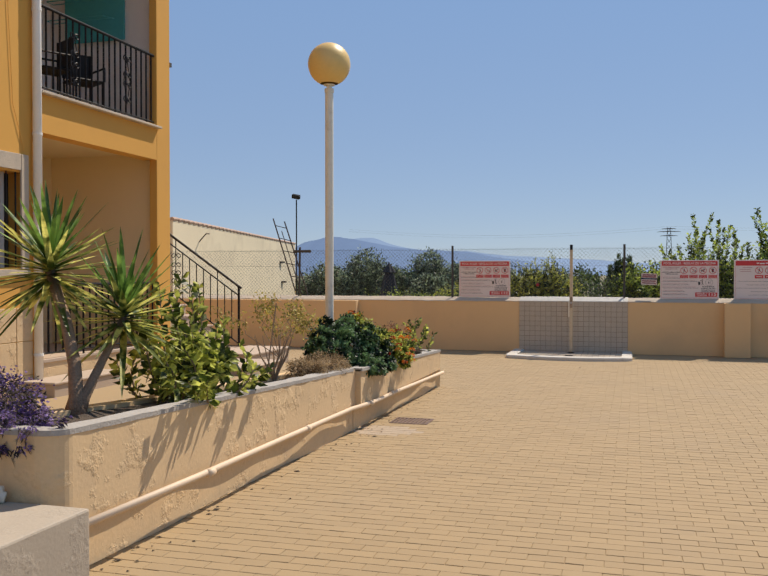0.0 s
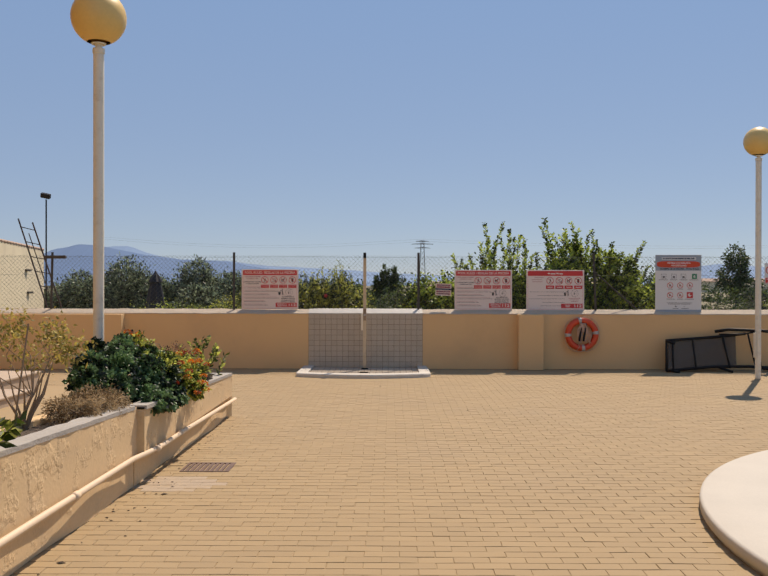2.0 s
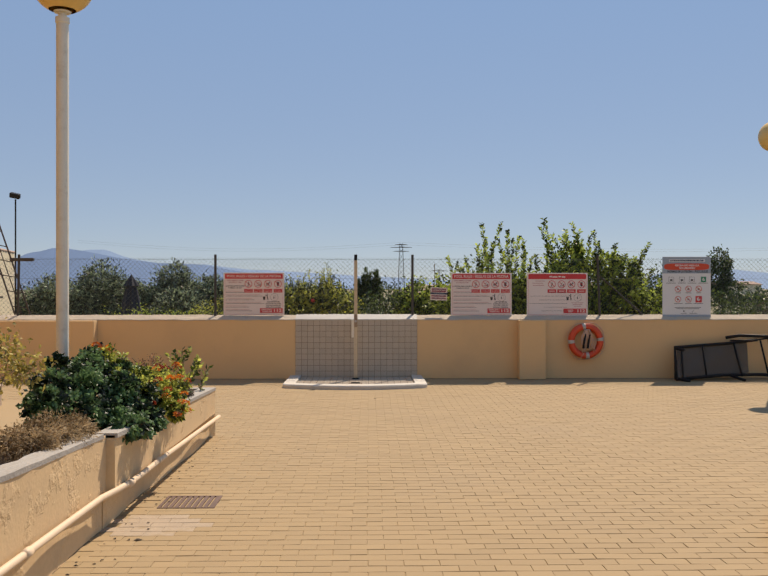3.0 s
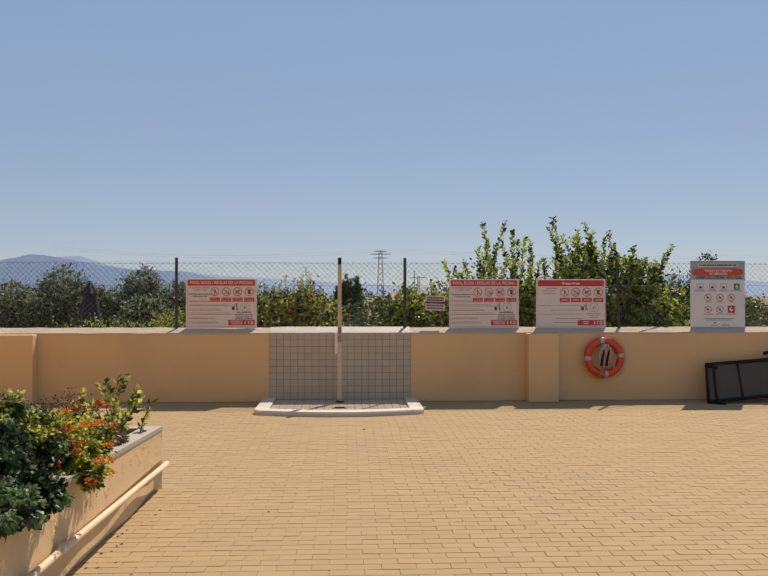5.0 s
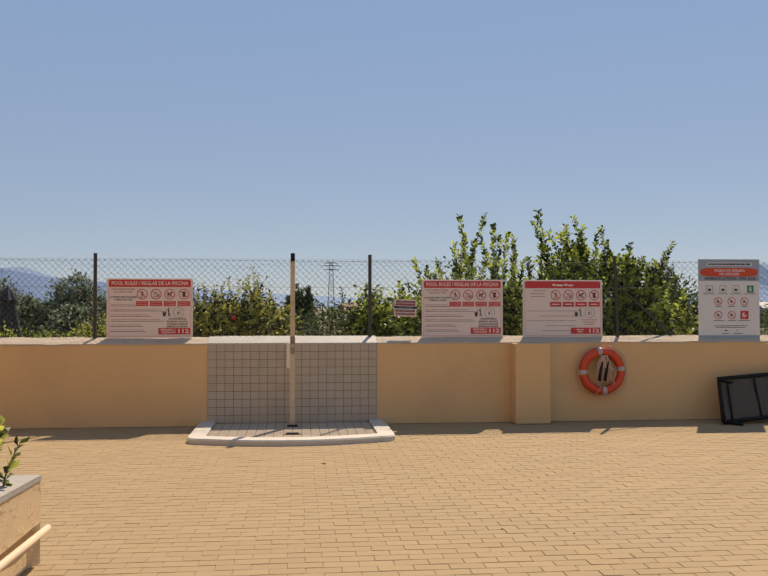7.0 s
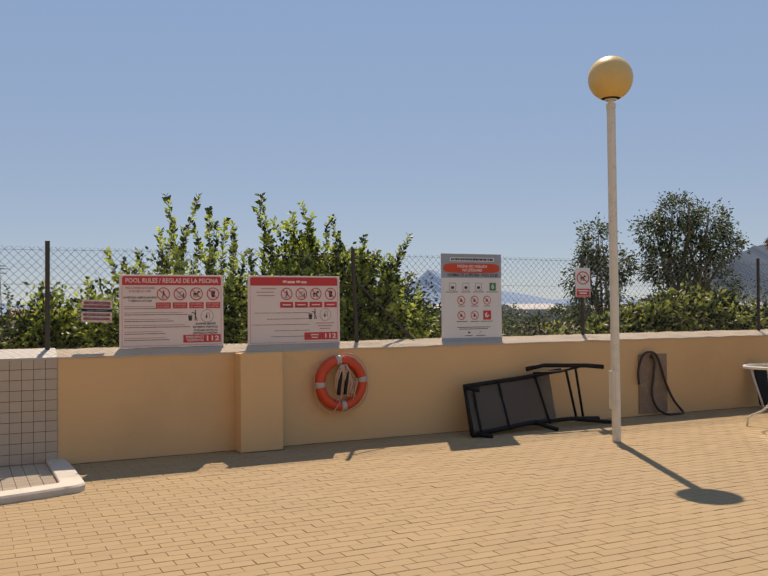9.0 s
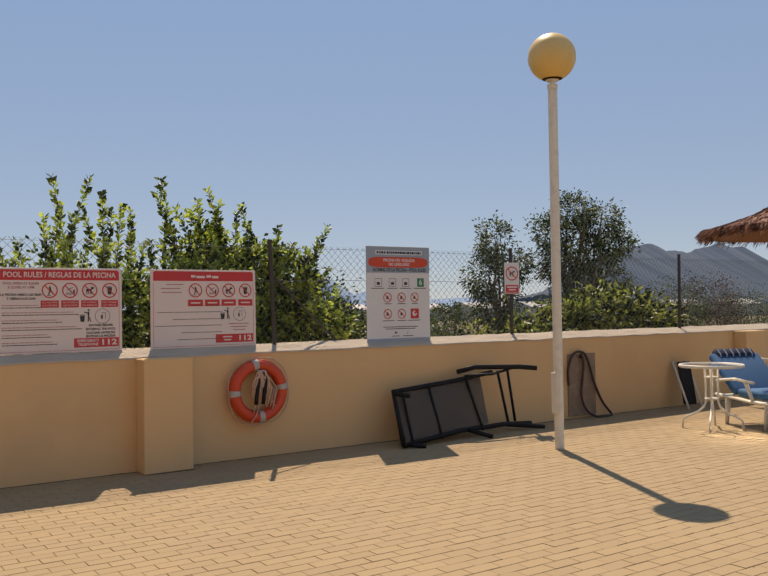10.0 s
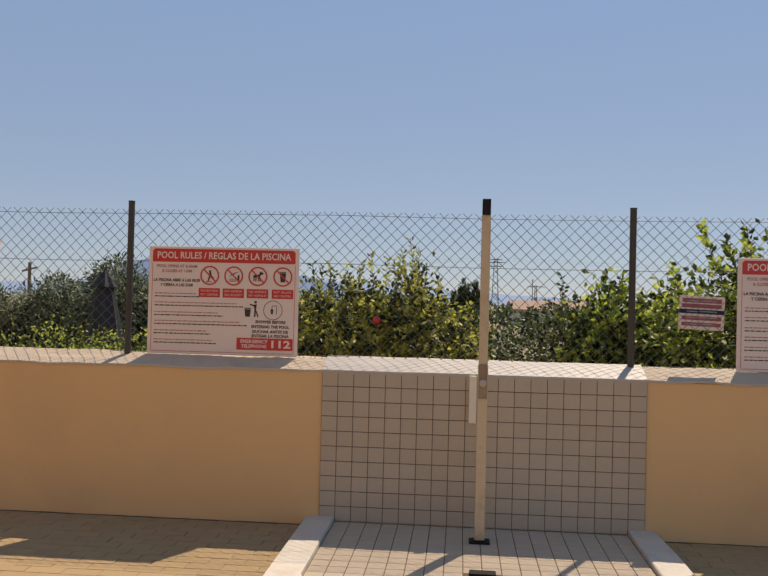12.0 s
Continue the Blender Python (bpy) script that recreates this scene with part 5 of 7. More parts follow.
railing("balcony_railing", FX - 0.04, Y0, Y1 - 0.02, 3.635, 1.0, "black iron balcony railing with scrollwork", 20, (0.72, 1.85))
railing("porch_railing", FX - 0.04, Y0, Y1, 0.545, 0.86, "black iron porch railing", 19, (1.9,))
bm = bmesh.new()
box(bm, FX - 1.60, FX - 0.60, -6.02, -5.99, 4.95, 6.25)
tagged(link("hanging_towel", bm, M_TEAL), "teal cloth hanging inside the balcony", "cloth")
bm = bmesh.new()
for z in (5.50, 5.22):
    tube(bm, [(FX - 1.7, -6.3, z), (FX - 0.75, -6.3, z), (FX - 0.68, -6.15, z), (FX - 1.7, -6.15, z)], 0.008, 5, closed=True)
tagged(link("drying_rack", bm, M_TEAL), "thin wire drying rack on the balcony", "drying rack")
for k, (yy, rz) in enumerate(((-8.45, 20), (-7.85, -30), (-7.15, 60))):
    bc = empty("balcony_chair", (FX - 0.48, yy, 3.635), "black metal chair on the shaded balcony", "chair", "balcony chairs", rz)
    bm = bmesh.new()
    box(bm, -0.2, 0.2, -0.2, 0.2, 0.42, 0.45, 0.01)
    part("seat", bm, M_BLACK, bc)
    bm = bmesh.new()
    box(bm, -0.2, 0.2, 0.19, 0.22, 0.5, 0.85, 0.01)
    part("backrest", bm, M_BLACK, bc)
    for x in (-0.18, 0.18):
        for y in (-0.18, 0.19):
            bm = bmesh.new()
            tube(bm, [(x, y, 0), (x, y, 0.85 if y > 0 else 0.44)], 0.014, 6)
            part("leg", bm, M_BLACK, bc)
    bm = bmesh.new()
    tube(bm, [(-0.2, 0.2, 0.62), (-0.2, -0.2, 0.62), (-0.2, -0.2, 0.44)], 0.014, 6)
    tube(bm, [(0.2, 0.2, 0.62), (0.2, -0.2, 0.62), (0.2, -0.2, 0.44)], 0.014, 6)
    part("armrest", bm, M_BLACK, bc)

# ---- steps ----
for x0, x1, y0, y1, z0, z1, lab in ((-5.37, -4.95, -9.0, -7.68, 0.12, 0.34, "pinkish stone step before the porch"),
                                    (-5.37, -3.85, -6.45, -5.3, 0.05, 0.27, "low pinkish stone step at the foot of the stairs")):
    bm = bmesh.new()
    box(bm, x0, x1, y0, y1, z0, z1 - 0.03, 0.004)
    box(bm, x0, x1 + 0.02, y0 - 0.02, y1 + 0.02, z1 - 0.03, z1, 0.008)
    tagged(link("stone_step", bm, M_STEP), lab, "step")
stair = tagged(new("outdoor_stair"), "pinkish stone stair rising beside the house", "stair")
for k in range(9):
    bm = bmesh.new()
    x1 = -4.5 if k == 0 else -5.68 - (k - 1) * 0.258
    z = 0.30 + k * 0.175
    box(bm, -8.0, x1, -4.9, -3.45, 0.0 if k == 0 else z - 0.176, z - 0.03)
    box(bm, x1 - 0.32 if k else -5.25, x1 + 0.02, -4.92, -3.43, z - 0.03, z, 0.006)
    part("step", bm, M_STEP, stair)
rail = tagged(new("stair_railing"), "black iron stair railing with scrollwork beside the steps", "railing")
sx, sz, slope = -5.4, 1.32, 0.685
bm = bmesh.new()
tube(bm, [(sx + 0.05, -3.5, sz - 0.03), (sx, -3.5, sz), (-7.9, -3.5, sz + 2.5 * slope)], 0.022, 8)
part("handrail", bm, M_BLACK, rail)
bm = bmesh.new()
tube(bm, [(sx, -3.5, sz - 0.16), (-7.9, -3.5, sz - 0.16 + 2.5 * slope)], 0.012, 6)
tube(bm, [(sx, -3.5, sz - 0.99), (-7.9, -3.5, sz - 0.99 + 2.5 * slope)], 0.012, 6)
part("side_bar", bm, M_BLACK, rail)
bm = bmesh.new()
tube(bm, [(sx, -3.5, 0.30), (sx, -3.5, sz)], 0.022, 8)
part("newel_post", bm, M_BLACK, rail)
for k in range(1, 19):
    x = sx - k * 0.135
    bm = bmesh.new()
    top = sz + (sx - x) * slope
    tube(bm, [(x, -3.5, top - 0.99), (x, -3.5, top - (0.0 if k % 6 == 3 else 0.16))], 0.010, 6)
    part("baluster", bm, M_BLACK, rail)
bm = bmesh.new()
for dz in (0.30, 0.46, 0.60, 0.74):
    for m in (-1, 1):
        pts = []
        for k in range(14):
            a = k / 13 * math.pi * 2.2
            q = 0.05 * (1 - 0.7 * k / 13)
            pts.append((-6.61 + m * (0.052 - q * math.cos(a)), -3.5, sz + 1.21 * slope - dz + q * math.sin(a)))
        tube(bm, pts, 0.008, 5)
part("scroll", bm, M_BLACK, rail, "curled iron scrollwork", kind="stuff")

# ---- neighbour's building and things beyond the wall ----
nb = tagged(new("neighbour_building"), "long cream barn wall with a terracotta tile edge beyond the wall", "building")
P1, P2 = Vector((-9.05, 0.60, 0)), Vector((-12.5, 16.5, 0))
bm = bmesh.new()
prism(bm, [(P1.x, P1.y), (P2.x, P2.y), (P2.x - 8, P2.y - 1.7), (P1.x - 8, P1.y - 0.1)], -0.6, 2.78)
part("wall", bm, M_CREAM, nb)
for i in range(40):
    a, b = P1.lerp(P2, i / 40), P1.lerp(P2, (i + 0.97) / 40)
    part("verge_tile", tube(bmesh.new(), [(a.x - 0.02, a.y, 2.80), (b.x - 0.02, b.y, 2.82)], [0.052, 0.042], 8), M_VERGE, nb, "terracotta verge tile")
for u, z in ((0.80, 1.95), (0.82, 1.2)):
    a = P1.lerp(P2, u)
    part("ledge", box(bmesh.new(), a.x - 0.1, a.x + 0.1, a.y - 0.2, a.y + 0.2, z, z + 0.07), M_GALV, nb, "small grey ledge on the wall")
a = P1.lerp(P2, 0.13)
part("bracket", tube(bmesh.new(), [(a.x, a.y, 2.35), (a.x + 0.25, a.y - 0.1, 2.55), (a.x + 0.35, a.y - 0.1, 2.55)], 0.015, 6), M_LADDER, nb, "small dark wall bracket")

lad = tagged(new("leaning_ladder"), "dark rusty metal ladder frame leaning behind the fence", "ladder")
LA, LB = (Vector((-7.38, 2.5, 2.90)), Vector((-6.25, 2.5, -0.55))), (Vector((-7.08, 2.5, 2.82)), Vector((-5.93, 2.5, -0.55)))
for p, q in (LA, LB):
    part("side_rail", tube(bmesh.new(), [p, q], 0.016, 6), M_LADDER, lad)
for k in range(11):
    u = 0.05 + k * 0.09
    part("rung", tube(bmesh.new(), [LA[0].lerp(LA[1], u), LB[0].lerp(LB[1], u)], 0.010, 6), M_LADDER, lad)
bm = bmesh.new()
tube(bm, [(-7.2, 2.6, 2.60), (-6.85, 2.9, 1.2), (-6.5, 3.2, -0.55)], 0.010, 6)
part("prop", bm, M_LADDER, lad)
spot = tagged(new("flood_light"), "small black floodlight on a thin dark pole beyond the wall", "floodlight")
bm = bmesh.new()
tube(bm, [(-9.28, 8.7, -0.55), (-9.28, 8.7, 3.92)], 0.022, 8)
part("pole", bm, M_BLACK, spot)
part("lamp_head", box(bmesh.new(), -0.13, 0.13, -0.06, 0.06, -0.05, 0.08, 0.01, m=pose(-9.28, 8.66, 4.0, 20, 12, 0)), M_BLACK, spot)

par = empty("closed_parasol", (-6.10, 8.4, -0.55), "closed black garden parasol beyond the wall", "parasol")
bm = bmesh.new()
n = 16
rings = []
for z, r in ((0.3, 0.36), (0.9, 0.31), (1.5, 0.23), (2.0, 0.14), (2.12, 0.10), (2.14, 0.17), (2.30, 0.09), (2.42, 0.02)):
    rings.append([bm.verts.new((r * (1 + 0.25 * (k % 2)) * math.cos(math.tau * k / n), r * (1 + 0.25 * (k % 2)) * math.sin(math.tau * k / n), z)) for k in range(n)])
for u, v in zip(rings, rings[1:]):
    for k in range(n):
        bm.faces.new((u[k], u[(k + 1) % n], v[(k + 1) % n], v[k]))
part("canopy", bm, M_PARASOL, par)
bm = bmesh.new()
tube(bm, [(0, 0, 0), (0, 0, 2.45)], 0.02, 8)
part("pole", bm, M_GALV, par)


def lattice(name, at, h, arms, label, r=0.06):
    py = empty(name, at, label, "pylon")
    bm = bmesh.new()
    w0, w1 = h * 0.07, h * 0.03
    for sx, sy in ((-1, -1), (1, -1), (1, 1), (-1, 1)):
        tube(bm, [(sx * w0, sy * w0, 0), (sx * w1, sy * w1, h)], r, 4)
    k = 9
    for i in range(k):
        u, v = i / k, (i + 1) / k
        a, b = w0 + (w1 - w0) * u, w0 + (w1 - w0) * v
        for s in (1, -1):
            tube(bm, [(-a * s, -a, h * u), (b * s, -b, h * v)], r * 0.6, 4)
            tube(bm, [(-a, -a * s, h * u), (-b, b * s, h * v)], r * 0.6, 4)
    part("mast", bm, M_GALV, py)
    for z, l in arms:
        bm = bmesh.new()
        tube(bm, [(-l, 0, z), (0, 0, z + 0.35), (l, 0, z)], r * 0.8, 4)
        tube(bm, [(-l, 0, z), (l, 0, z)], r * 0.8, 4)
        for s in (-1, -0.5, 0.5, 1):
            tube(bm, [(l * s, 0, z), (l * s, 0, z - 0.5)], r * 0.7, 4)
        part("cross_arm", bm, M_GALV, py)
    return py


lattice("electricity_pylon", (23.6, 600, -0.6), 34.0, ((31.2, 7.4), (28.4, 5.3), (33.2, 4.3)), "grey lattice electricity pylon beyond the orchard", 0.19)
lattice("electricity_pylon", (26, 300, -0.6), 9.0, ((8.4, 3.0),), "distant grey lattice electricity pylon", 0.08)
for x, y, h in ((-21.85, 36, 3.6), (17.5, 210, 8.5), (29, 190, 7)):
    pl = empty("utility_pole", (x, y, -0.6), "distant dark utility pole", "utility pole", "utility poles")
    bm = bmesh.new()
    tube(bm, [(0, 0, 0), (0, 0, h)], 0.09, 6)
    part("pole", bm, M_BARK, pl)
    bm = bmesh.new()
    tube(bm, [(-0.4, 0, h - 0.45), (0.4, 0, h - 0.25)], 0.05, 4)
    part("cross_arm", bm, M_BARK, pl)
bm = bmesh.new()
for a, b in (((-220, 640, 36), (23.6, 600, 32.5)), ((23.6, 600, 32.5), (430, 620, 35))):
    for dz in (0, 1.7):
        tube(bm, [Vector(a).lerp(Vector(b), u / 12) + Vector((0, 0, dz - 5.6 * math.sin(math.pi * u / 12))) for u in range(13)], 0.035, 3)
tagged(link("power_line", bm, M_GALV), "thin power lines strung from the pylon", "power line")

for at, wdt, dep, hh, rz, lab in (((9.0, 80, -0.6), 7.5, 6, 1.6, 5, "small far stone house with a low tiled roof"),
                                   ((100, 230, -0.6), 26, 12, 3.2, 0, "long far white farm building"), ((40, 150, -0.6), 10, 8, 2.4, 10, "small far white farm house")):
    hs = empty("far_house", at, lab, "house", "far houses", rz)
    part("wall", box(bmesh.new(), -wdt / 2, wdt / 2, 0, dep, 0, hh), M_CREAM, hs)
    bm = bmesh.new()
    extrude_x(bm, [(-0.3, hh), (dep / 2, hh + 0.9), (dep + 0.3, hh), (dep + 0.3, hh - 0.1), (-0.3, hh - 0.1)], -wdt / 2 - 0.3, wdt / 2 + 0.3)
    part("roof", bm, M_ROOF, hs)
    for j in range(2):
        part("window", box(bmesh.new(), -wdt / 4 + j * wdt / 2 - 0.4, -wdt / 4 + j * wdt / 2 + 0.4, -0.02, 0.0, hh * 0.4, hh * 0.75), M_BLACK, hs)
bm = bmesh.new()
for k in range(14):
    x = 60 + k * 9 + (k % 3)
    extrude_x(bm, [(95 - k * 4.5, -0.6), (95 - k * 4.5, 1.3), (98 - k * 4.5, 2.1), (101 - k * 4.5, 1.3), (101 - k * 4.5, -0.6)], x, x + 8.6)
tagged(link("greenhouse_row", bm, M_GREENHOUSE), "row of pale plastic greenhouses in the distance", "greenhouse", kind="stuff")


def ridge(name, pts, y, depth, mat, label, rough=0.06, seed=0):
    """A mountain range: outline points of (x, height) at distance y."""
    bm = bmesh.new()
    xs = np.linspace(pts[0][0], pts[-1][0], 220)
    hs = np.interp(xs, [p[0] for p in pts], [p[1] for p in pts])
    front, top, back = [], [], []
    for i, (x, z) in enumerate(zip(xs, hs)):
        z2 = max(0.5, z + z * rough * noise.fractal(Vector((x * 0.012, seed, 0)), 1.0, 2.0, 5) )
        front.append(bm.verts.new((x, y - depth, -3)))
        top.append(bm.verts.new((x, y + depth * 0.1 * noise.noise(Vector((x * 0.01, 3, seed))), z2)))
        back.append(bm.verts.new((x, y + depth, -3)))
    for i in range(len(xs) - 1):
        bm.faces.new((front[i], front[i + 1], top[i + 1], top[i]))
        bm.faces.new((top[i], top[i + 1], back[i + 1], back[i]))
    return structure(name, bm, mat, label)


# far ridges; their haze is only the blue of the materials
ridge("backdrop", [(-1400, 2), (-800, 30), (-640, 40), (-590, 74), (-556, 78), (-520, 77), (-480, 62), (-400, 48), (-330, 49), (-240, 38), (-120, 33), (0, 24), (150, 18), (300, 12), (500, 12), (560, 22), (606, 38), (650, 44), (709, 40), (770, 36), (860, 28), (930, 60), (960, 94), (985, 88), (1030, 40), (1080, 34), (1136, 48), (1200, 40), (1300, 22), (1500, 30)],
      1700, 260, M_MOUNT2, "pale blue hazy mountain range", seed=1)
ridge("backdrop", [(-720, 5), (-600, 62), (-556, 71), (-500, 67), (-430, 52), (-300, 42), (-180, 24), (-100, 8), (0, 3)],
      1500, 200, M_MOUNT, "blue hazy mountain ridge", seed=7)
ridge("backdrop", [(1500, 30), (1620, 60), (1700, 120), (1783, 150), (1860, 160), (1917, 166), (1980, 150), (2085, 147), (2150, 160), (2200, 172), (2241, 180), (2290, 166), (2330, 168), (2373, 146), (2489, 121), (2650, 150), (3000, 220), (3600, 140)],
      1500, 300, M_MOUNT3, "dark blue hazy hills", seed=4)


M_FRUIT = material("red_fruit", (0.42, 0.03, 0.03), 0.4, spread=0.1, scale=20)
M_TRUNK = material("yucca_bark", (0.25, 0.165, 0.105), 0.95, spread=0.35, scale=25, fine=90, bump=0.9, bump_dist=0.01)
L_GREY = leaf_material("grey_leaf", (0.06, 0.05, 0.04), (0.20, 0.16, 0.12), 0.8)
L_BAY = leaf_material("bay_leaf", (0.024, 0.038, 0.010), (0.40, 0.46, 0.11), through=0.45)
L_TREE = leaf_material("tree_leaf", (0.022, 0.034, 0.016), (0.22, 0.27, 0.11), through=0.35)

# ---- plants ----
def tree_limbs(bm, base, tips, r0, rng, wander=0.12):
    for tip in tips:
        b, t = Vector(base), Vector(tip)
        L = (t - b).length
        mid = [b.lerp(t, u) + Vector((rng.normal() * wander, rng.normal() * wander, 0)) * L * 0.3 * math.sin(math.pi * u) + Vector((0, 0, 0.12 * L * math.sin(math.pi * u)))
               for u in (0, .25, .5, .75, 1)]
        tube(bm, mid, [r0, r0 * .75, r0 * .5, r0 * .35, r0 * .15], 6)


def lumpy(n, blobs, rng, inner=0.35):
    """Leaf places in clumps: blobs of centre and radii, each with its own sub-clumps."""
    P, D = [], []
    vol = [b[1][0] * b[1][1] * b[1][2] for b in blobs]
    tot = sum(v ** 0.67 for v in vol)
    for (c, r), v in zip(blobs, vol):
        m = int(n * v ** 0.67 / tot)
        k = max(8, m // 26)
        d = rng.normal(size=(k, 3))
        d /= np.linalg.norm(d, axis=1)[:, None]
        cen = np.array(c) + d * np.array(r) * (rng.uniform(inner, 1, k) ** 0.6)[:, None]
        which = rng.integers(0, k, m)
        q = rng.normal(size=(m, 3)) * 0.20 * min(r)
        P.append(cen[which] + q)
        D.append(d[which] + rng.normal(size=(m, 3)) * 0.6 + q * 2)
    return np.concatenate(P), np.concatenate(D)


def bush(name, base, blobs, n, leaf, width, mat, label, category, seed, group="", twigs=8, r0=0.02, droop=0.2, bark=None):
    rng = np.random.default_rng(seed)
    b = empty(name, base, label, category, group)
    bm = bmesh.new()
    inv = Vector(base)
    tips = []
    for j in range(twigs):
        c, r = blobs[j % len(blobs)]
        tips.append(Vector(c) - inv + Vector((rng.normal() * r[0] * 0.4, rng.normal() * r[1] * 0.4, rng.uniform(-0.2, 0.6) * r[2])))
    tree_limbs(bm, (0, 0, 0), tips, r0, rng)
    part("branch_work", bm, bark or M_BARK, b, kind="stuff")
    P, D = lumpy(int(n * 1.5), blobs, rng)
    P = P - np.array(base)
    keep = P[:, 2] > 0.01
    leaf_cloud("foliage", P[keep], D[keep], leaf, width, mat, b, kind="stuff", seed=seed, droop=droop)
    return b


def shoots(name, base, tips, mat, label, category, seed, leaf=0.075, width=0.038, gap=0.02, r=0.007, low=0.3, bend=0.15, bark=None, group="", foot_at=0.45):
    """A bush of upright shoots with leaves along them."""
    rng = np.random.default_rng(seed)
    b = empty(name, base, label, category, group)
    bm = bmesh.new()
    P, D = [], []
    for tip in tips:
        t = Vector(tip) - Vector(base)
        foot = Vector((t.x * foot_at + rng.normal() * 0.08, t.y * foot_at + rng.normal() * 0.05, 0.0))
        side = Vector((rng.normal(), rng.normal(), 0)) * bend * t.length * 0.3
        pts = [foot.lerp(t, u) + side * math.sin(math.pi * u) for u in (0, .2, .4, .6, .8, 1)]
        tube(bm, [Vector((foot.x * 0.2, foot.y * 0.2, 0))] + pts[1:], [r * 2, r * 1.6, r * 1.3, r, r * .7, r * .3], 5)
        L = t.length
        m = int(L * (1 - low) / gap)
        for k in range(m):
            u = low + (1 - low) * k / m
            i = min(4, int(u * 5))
            p = pts[i].lerp(pts[i + 1], u * 5 - i)
            ax = (pts[i + 1] - pts[i]).normalized()
            a = k * 2.4 + rng.normal() * 0.4
            o = Vector((math.cos(a), math.sin(a), 0))
            o = (o - ax * o.dot(ax)).normalized()
            P.append(p)
            D.append(o * 0.7 + ax * rng.uniform(0.35, 1.1))
    part("branch_work", bm, bark or M_BARK, b, kind="stuff")
    leaf_cloud("foliage", np.array([tuple(p) for p in P]), np.array([tuple(d) for d in D]), leaf, width, mat, b, kind="stuff", seed=seed, droop=0.12)
    return b


G = -0.55
# citrus bushes behind the signs
tipsA = [(1.66, 1.15, 2.09), (1.82, 1.1, 2.0), (1.45, 1.2, 1.8), (2.17, 0.9, 2.32), (2.25, 1.1, 2.2), (2.24, 0.88, 2.70), (2.33, 0.95, 2.45), (2.45, 1.0, 2.35),
         (2.62, 0.95, 2.72), (2.72, 0.9, 2.58), (2.56, 1.0, 2.4), (2.84, 1.0, 2.42), (2.92, 0.95, 2.46), (3.0, 0.92, 2.42), (2.0, 1.2, 2.1), (2.4, 1.3, 2.2), (2.7, 1.3, 2.2), (3.1, 1.2, 2.2), (1.9, 0.9, 1.9), (3.2, 1.1, 2.1)]
shoots("citrus_bush", (2.4, 1.1, G), tipsA, L_CITRUS, "bright green citrus bush with upright shoots behind the fence", "bush", 11, low=0.42, group="citrus bushes", leaf=0.082, width=0.047, gap=0.0112, bend=0.17)
tipsB = [(3.47, 1.35, 2.82), (3.40, 1.3, 2.66), (3.60, 1.3, 2.52), (3.97, 1.3, 2.74), (3.86, 1.3, 2.62), (4.12, 1.35, 2.60), (4.38, 1.3, 2.60), (4.30, 1.25, 2.50), (4.45, 1.3, 2.40), (3.75, 1.4, 2.50),
         (5.05, 1.0, 2.10), (4.72, 1.1, 2.34), (4.90, 1.1, 2.16), (3.3, 1.2, 2.15), (4.0, 1.1, 2.40), (4.2, 1.5, 2.45), (3.9, 1.6, 2.55), (4.6, 1.5, 2.25), (5.45, 1.2, 1.9), (5.6, 1.3, 1.7), (3.55, 1.5, 2.35), (4.05, 1.2, 2.2)]
shoots("citrus_bush", (4.1, 1.3, G), tipsB, L_CITRUS, "bright green citrus bush with upright shoots behind the fence", "bush", 12, low=0.40, group="citrus bushes", leaf=0.082, width=0.047, gap=0.0112, bend=0.25)
shoots("citrus_branch", (4.45, 1.2, G), [(5.32, 1.0, 2.37), (5.22, 1.05, 2.22), (5.12, 1.1, 2.05)], L_CITRUS, "slanting leafy citrus branch behind the fence", "bush", 112,
       low=0.60, leaf=0.082, width=0.047, gap=0.012, bend=0.12, foot_at=0.0)
bush("hedge_bush", (5.9, 1.6, G), [((5.5, 1.5, 1.05), (.4, .3, .42)), ((6.0, 1.6, 1.0), (.4, .35, .45)), ((5.8, 1.6, .3), (.6, .35, .6))], 4200, 0.070, 0.036,
     L_DARK, "dense dark green bush behind the fence", "bush", 113, "hedge bushes", 10)
bush("citrus_bush", (2.4, 1.25, G), [((1.9, 1.2, 1.15), (.5, .45, .62)), ((2.5, 1.2, 1.25), (.6, .5, .68)), ((3.0, 1.2, 1.2), (.45, .4, .65)), ((2.3, 1.2, 0.4), (1.0, .5, .8))], 9500, 0.082, 0.046,
     L_CITRUS, "dense green citrus bush behind the pool rules signs", "bush", 13, "citrus bushes", 10, 0.03)
bush("citrus_bush", (4.2, 1.4, G), [((3.7, 1.35, 1.35), (.5, .45, .75)), ((4.3, 1.4, 1.5), (.6, .5, .7)), ((4.9, 1.3, 1.25), (.45, .4, .55)), ((5.4, 1.4, 1.1), (.45, .4, .45)), ((4.4, 1.4, 0.6), (1.2, .5, .8)), ((3.95, 1.4, 2.10), (.24, .25, .30)), ((4.6, 1.35, 1.95), (.30, .3, .24)), ((4.95, 1.2, 1.75), (.26, .3, .30))], 12000, 0.084, 0.047,
     L_CITRUS, "dense green citrus bush behind the pool rules signs", "bush", 14, "citrus bushes", 12, 0.03)
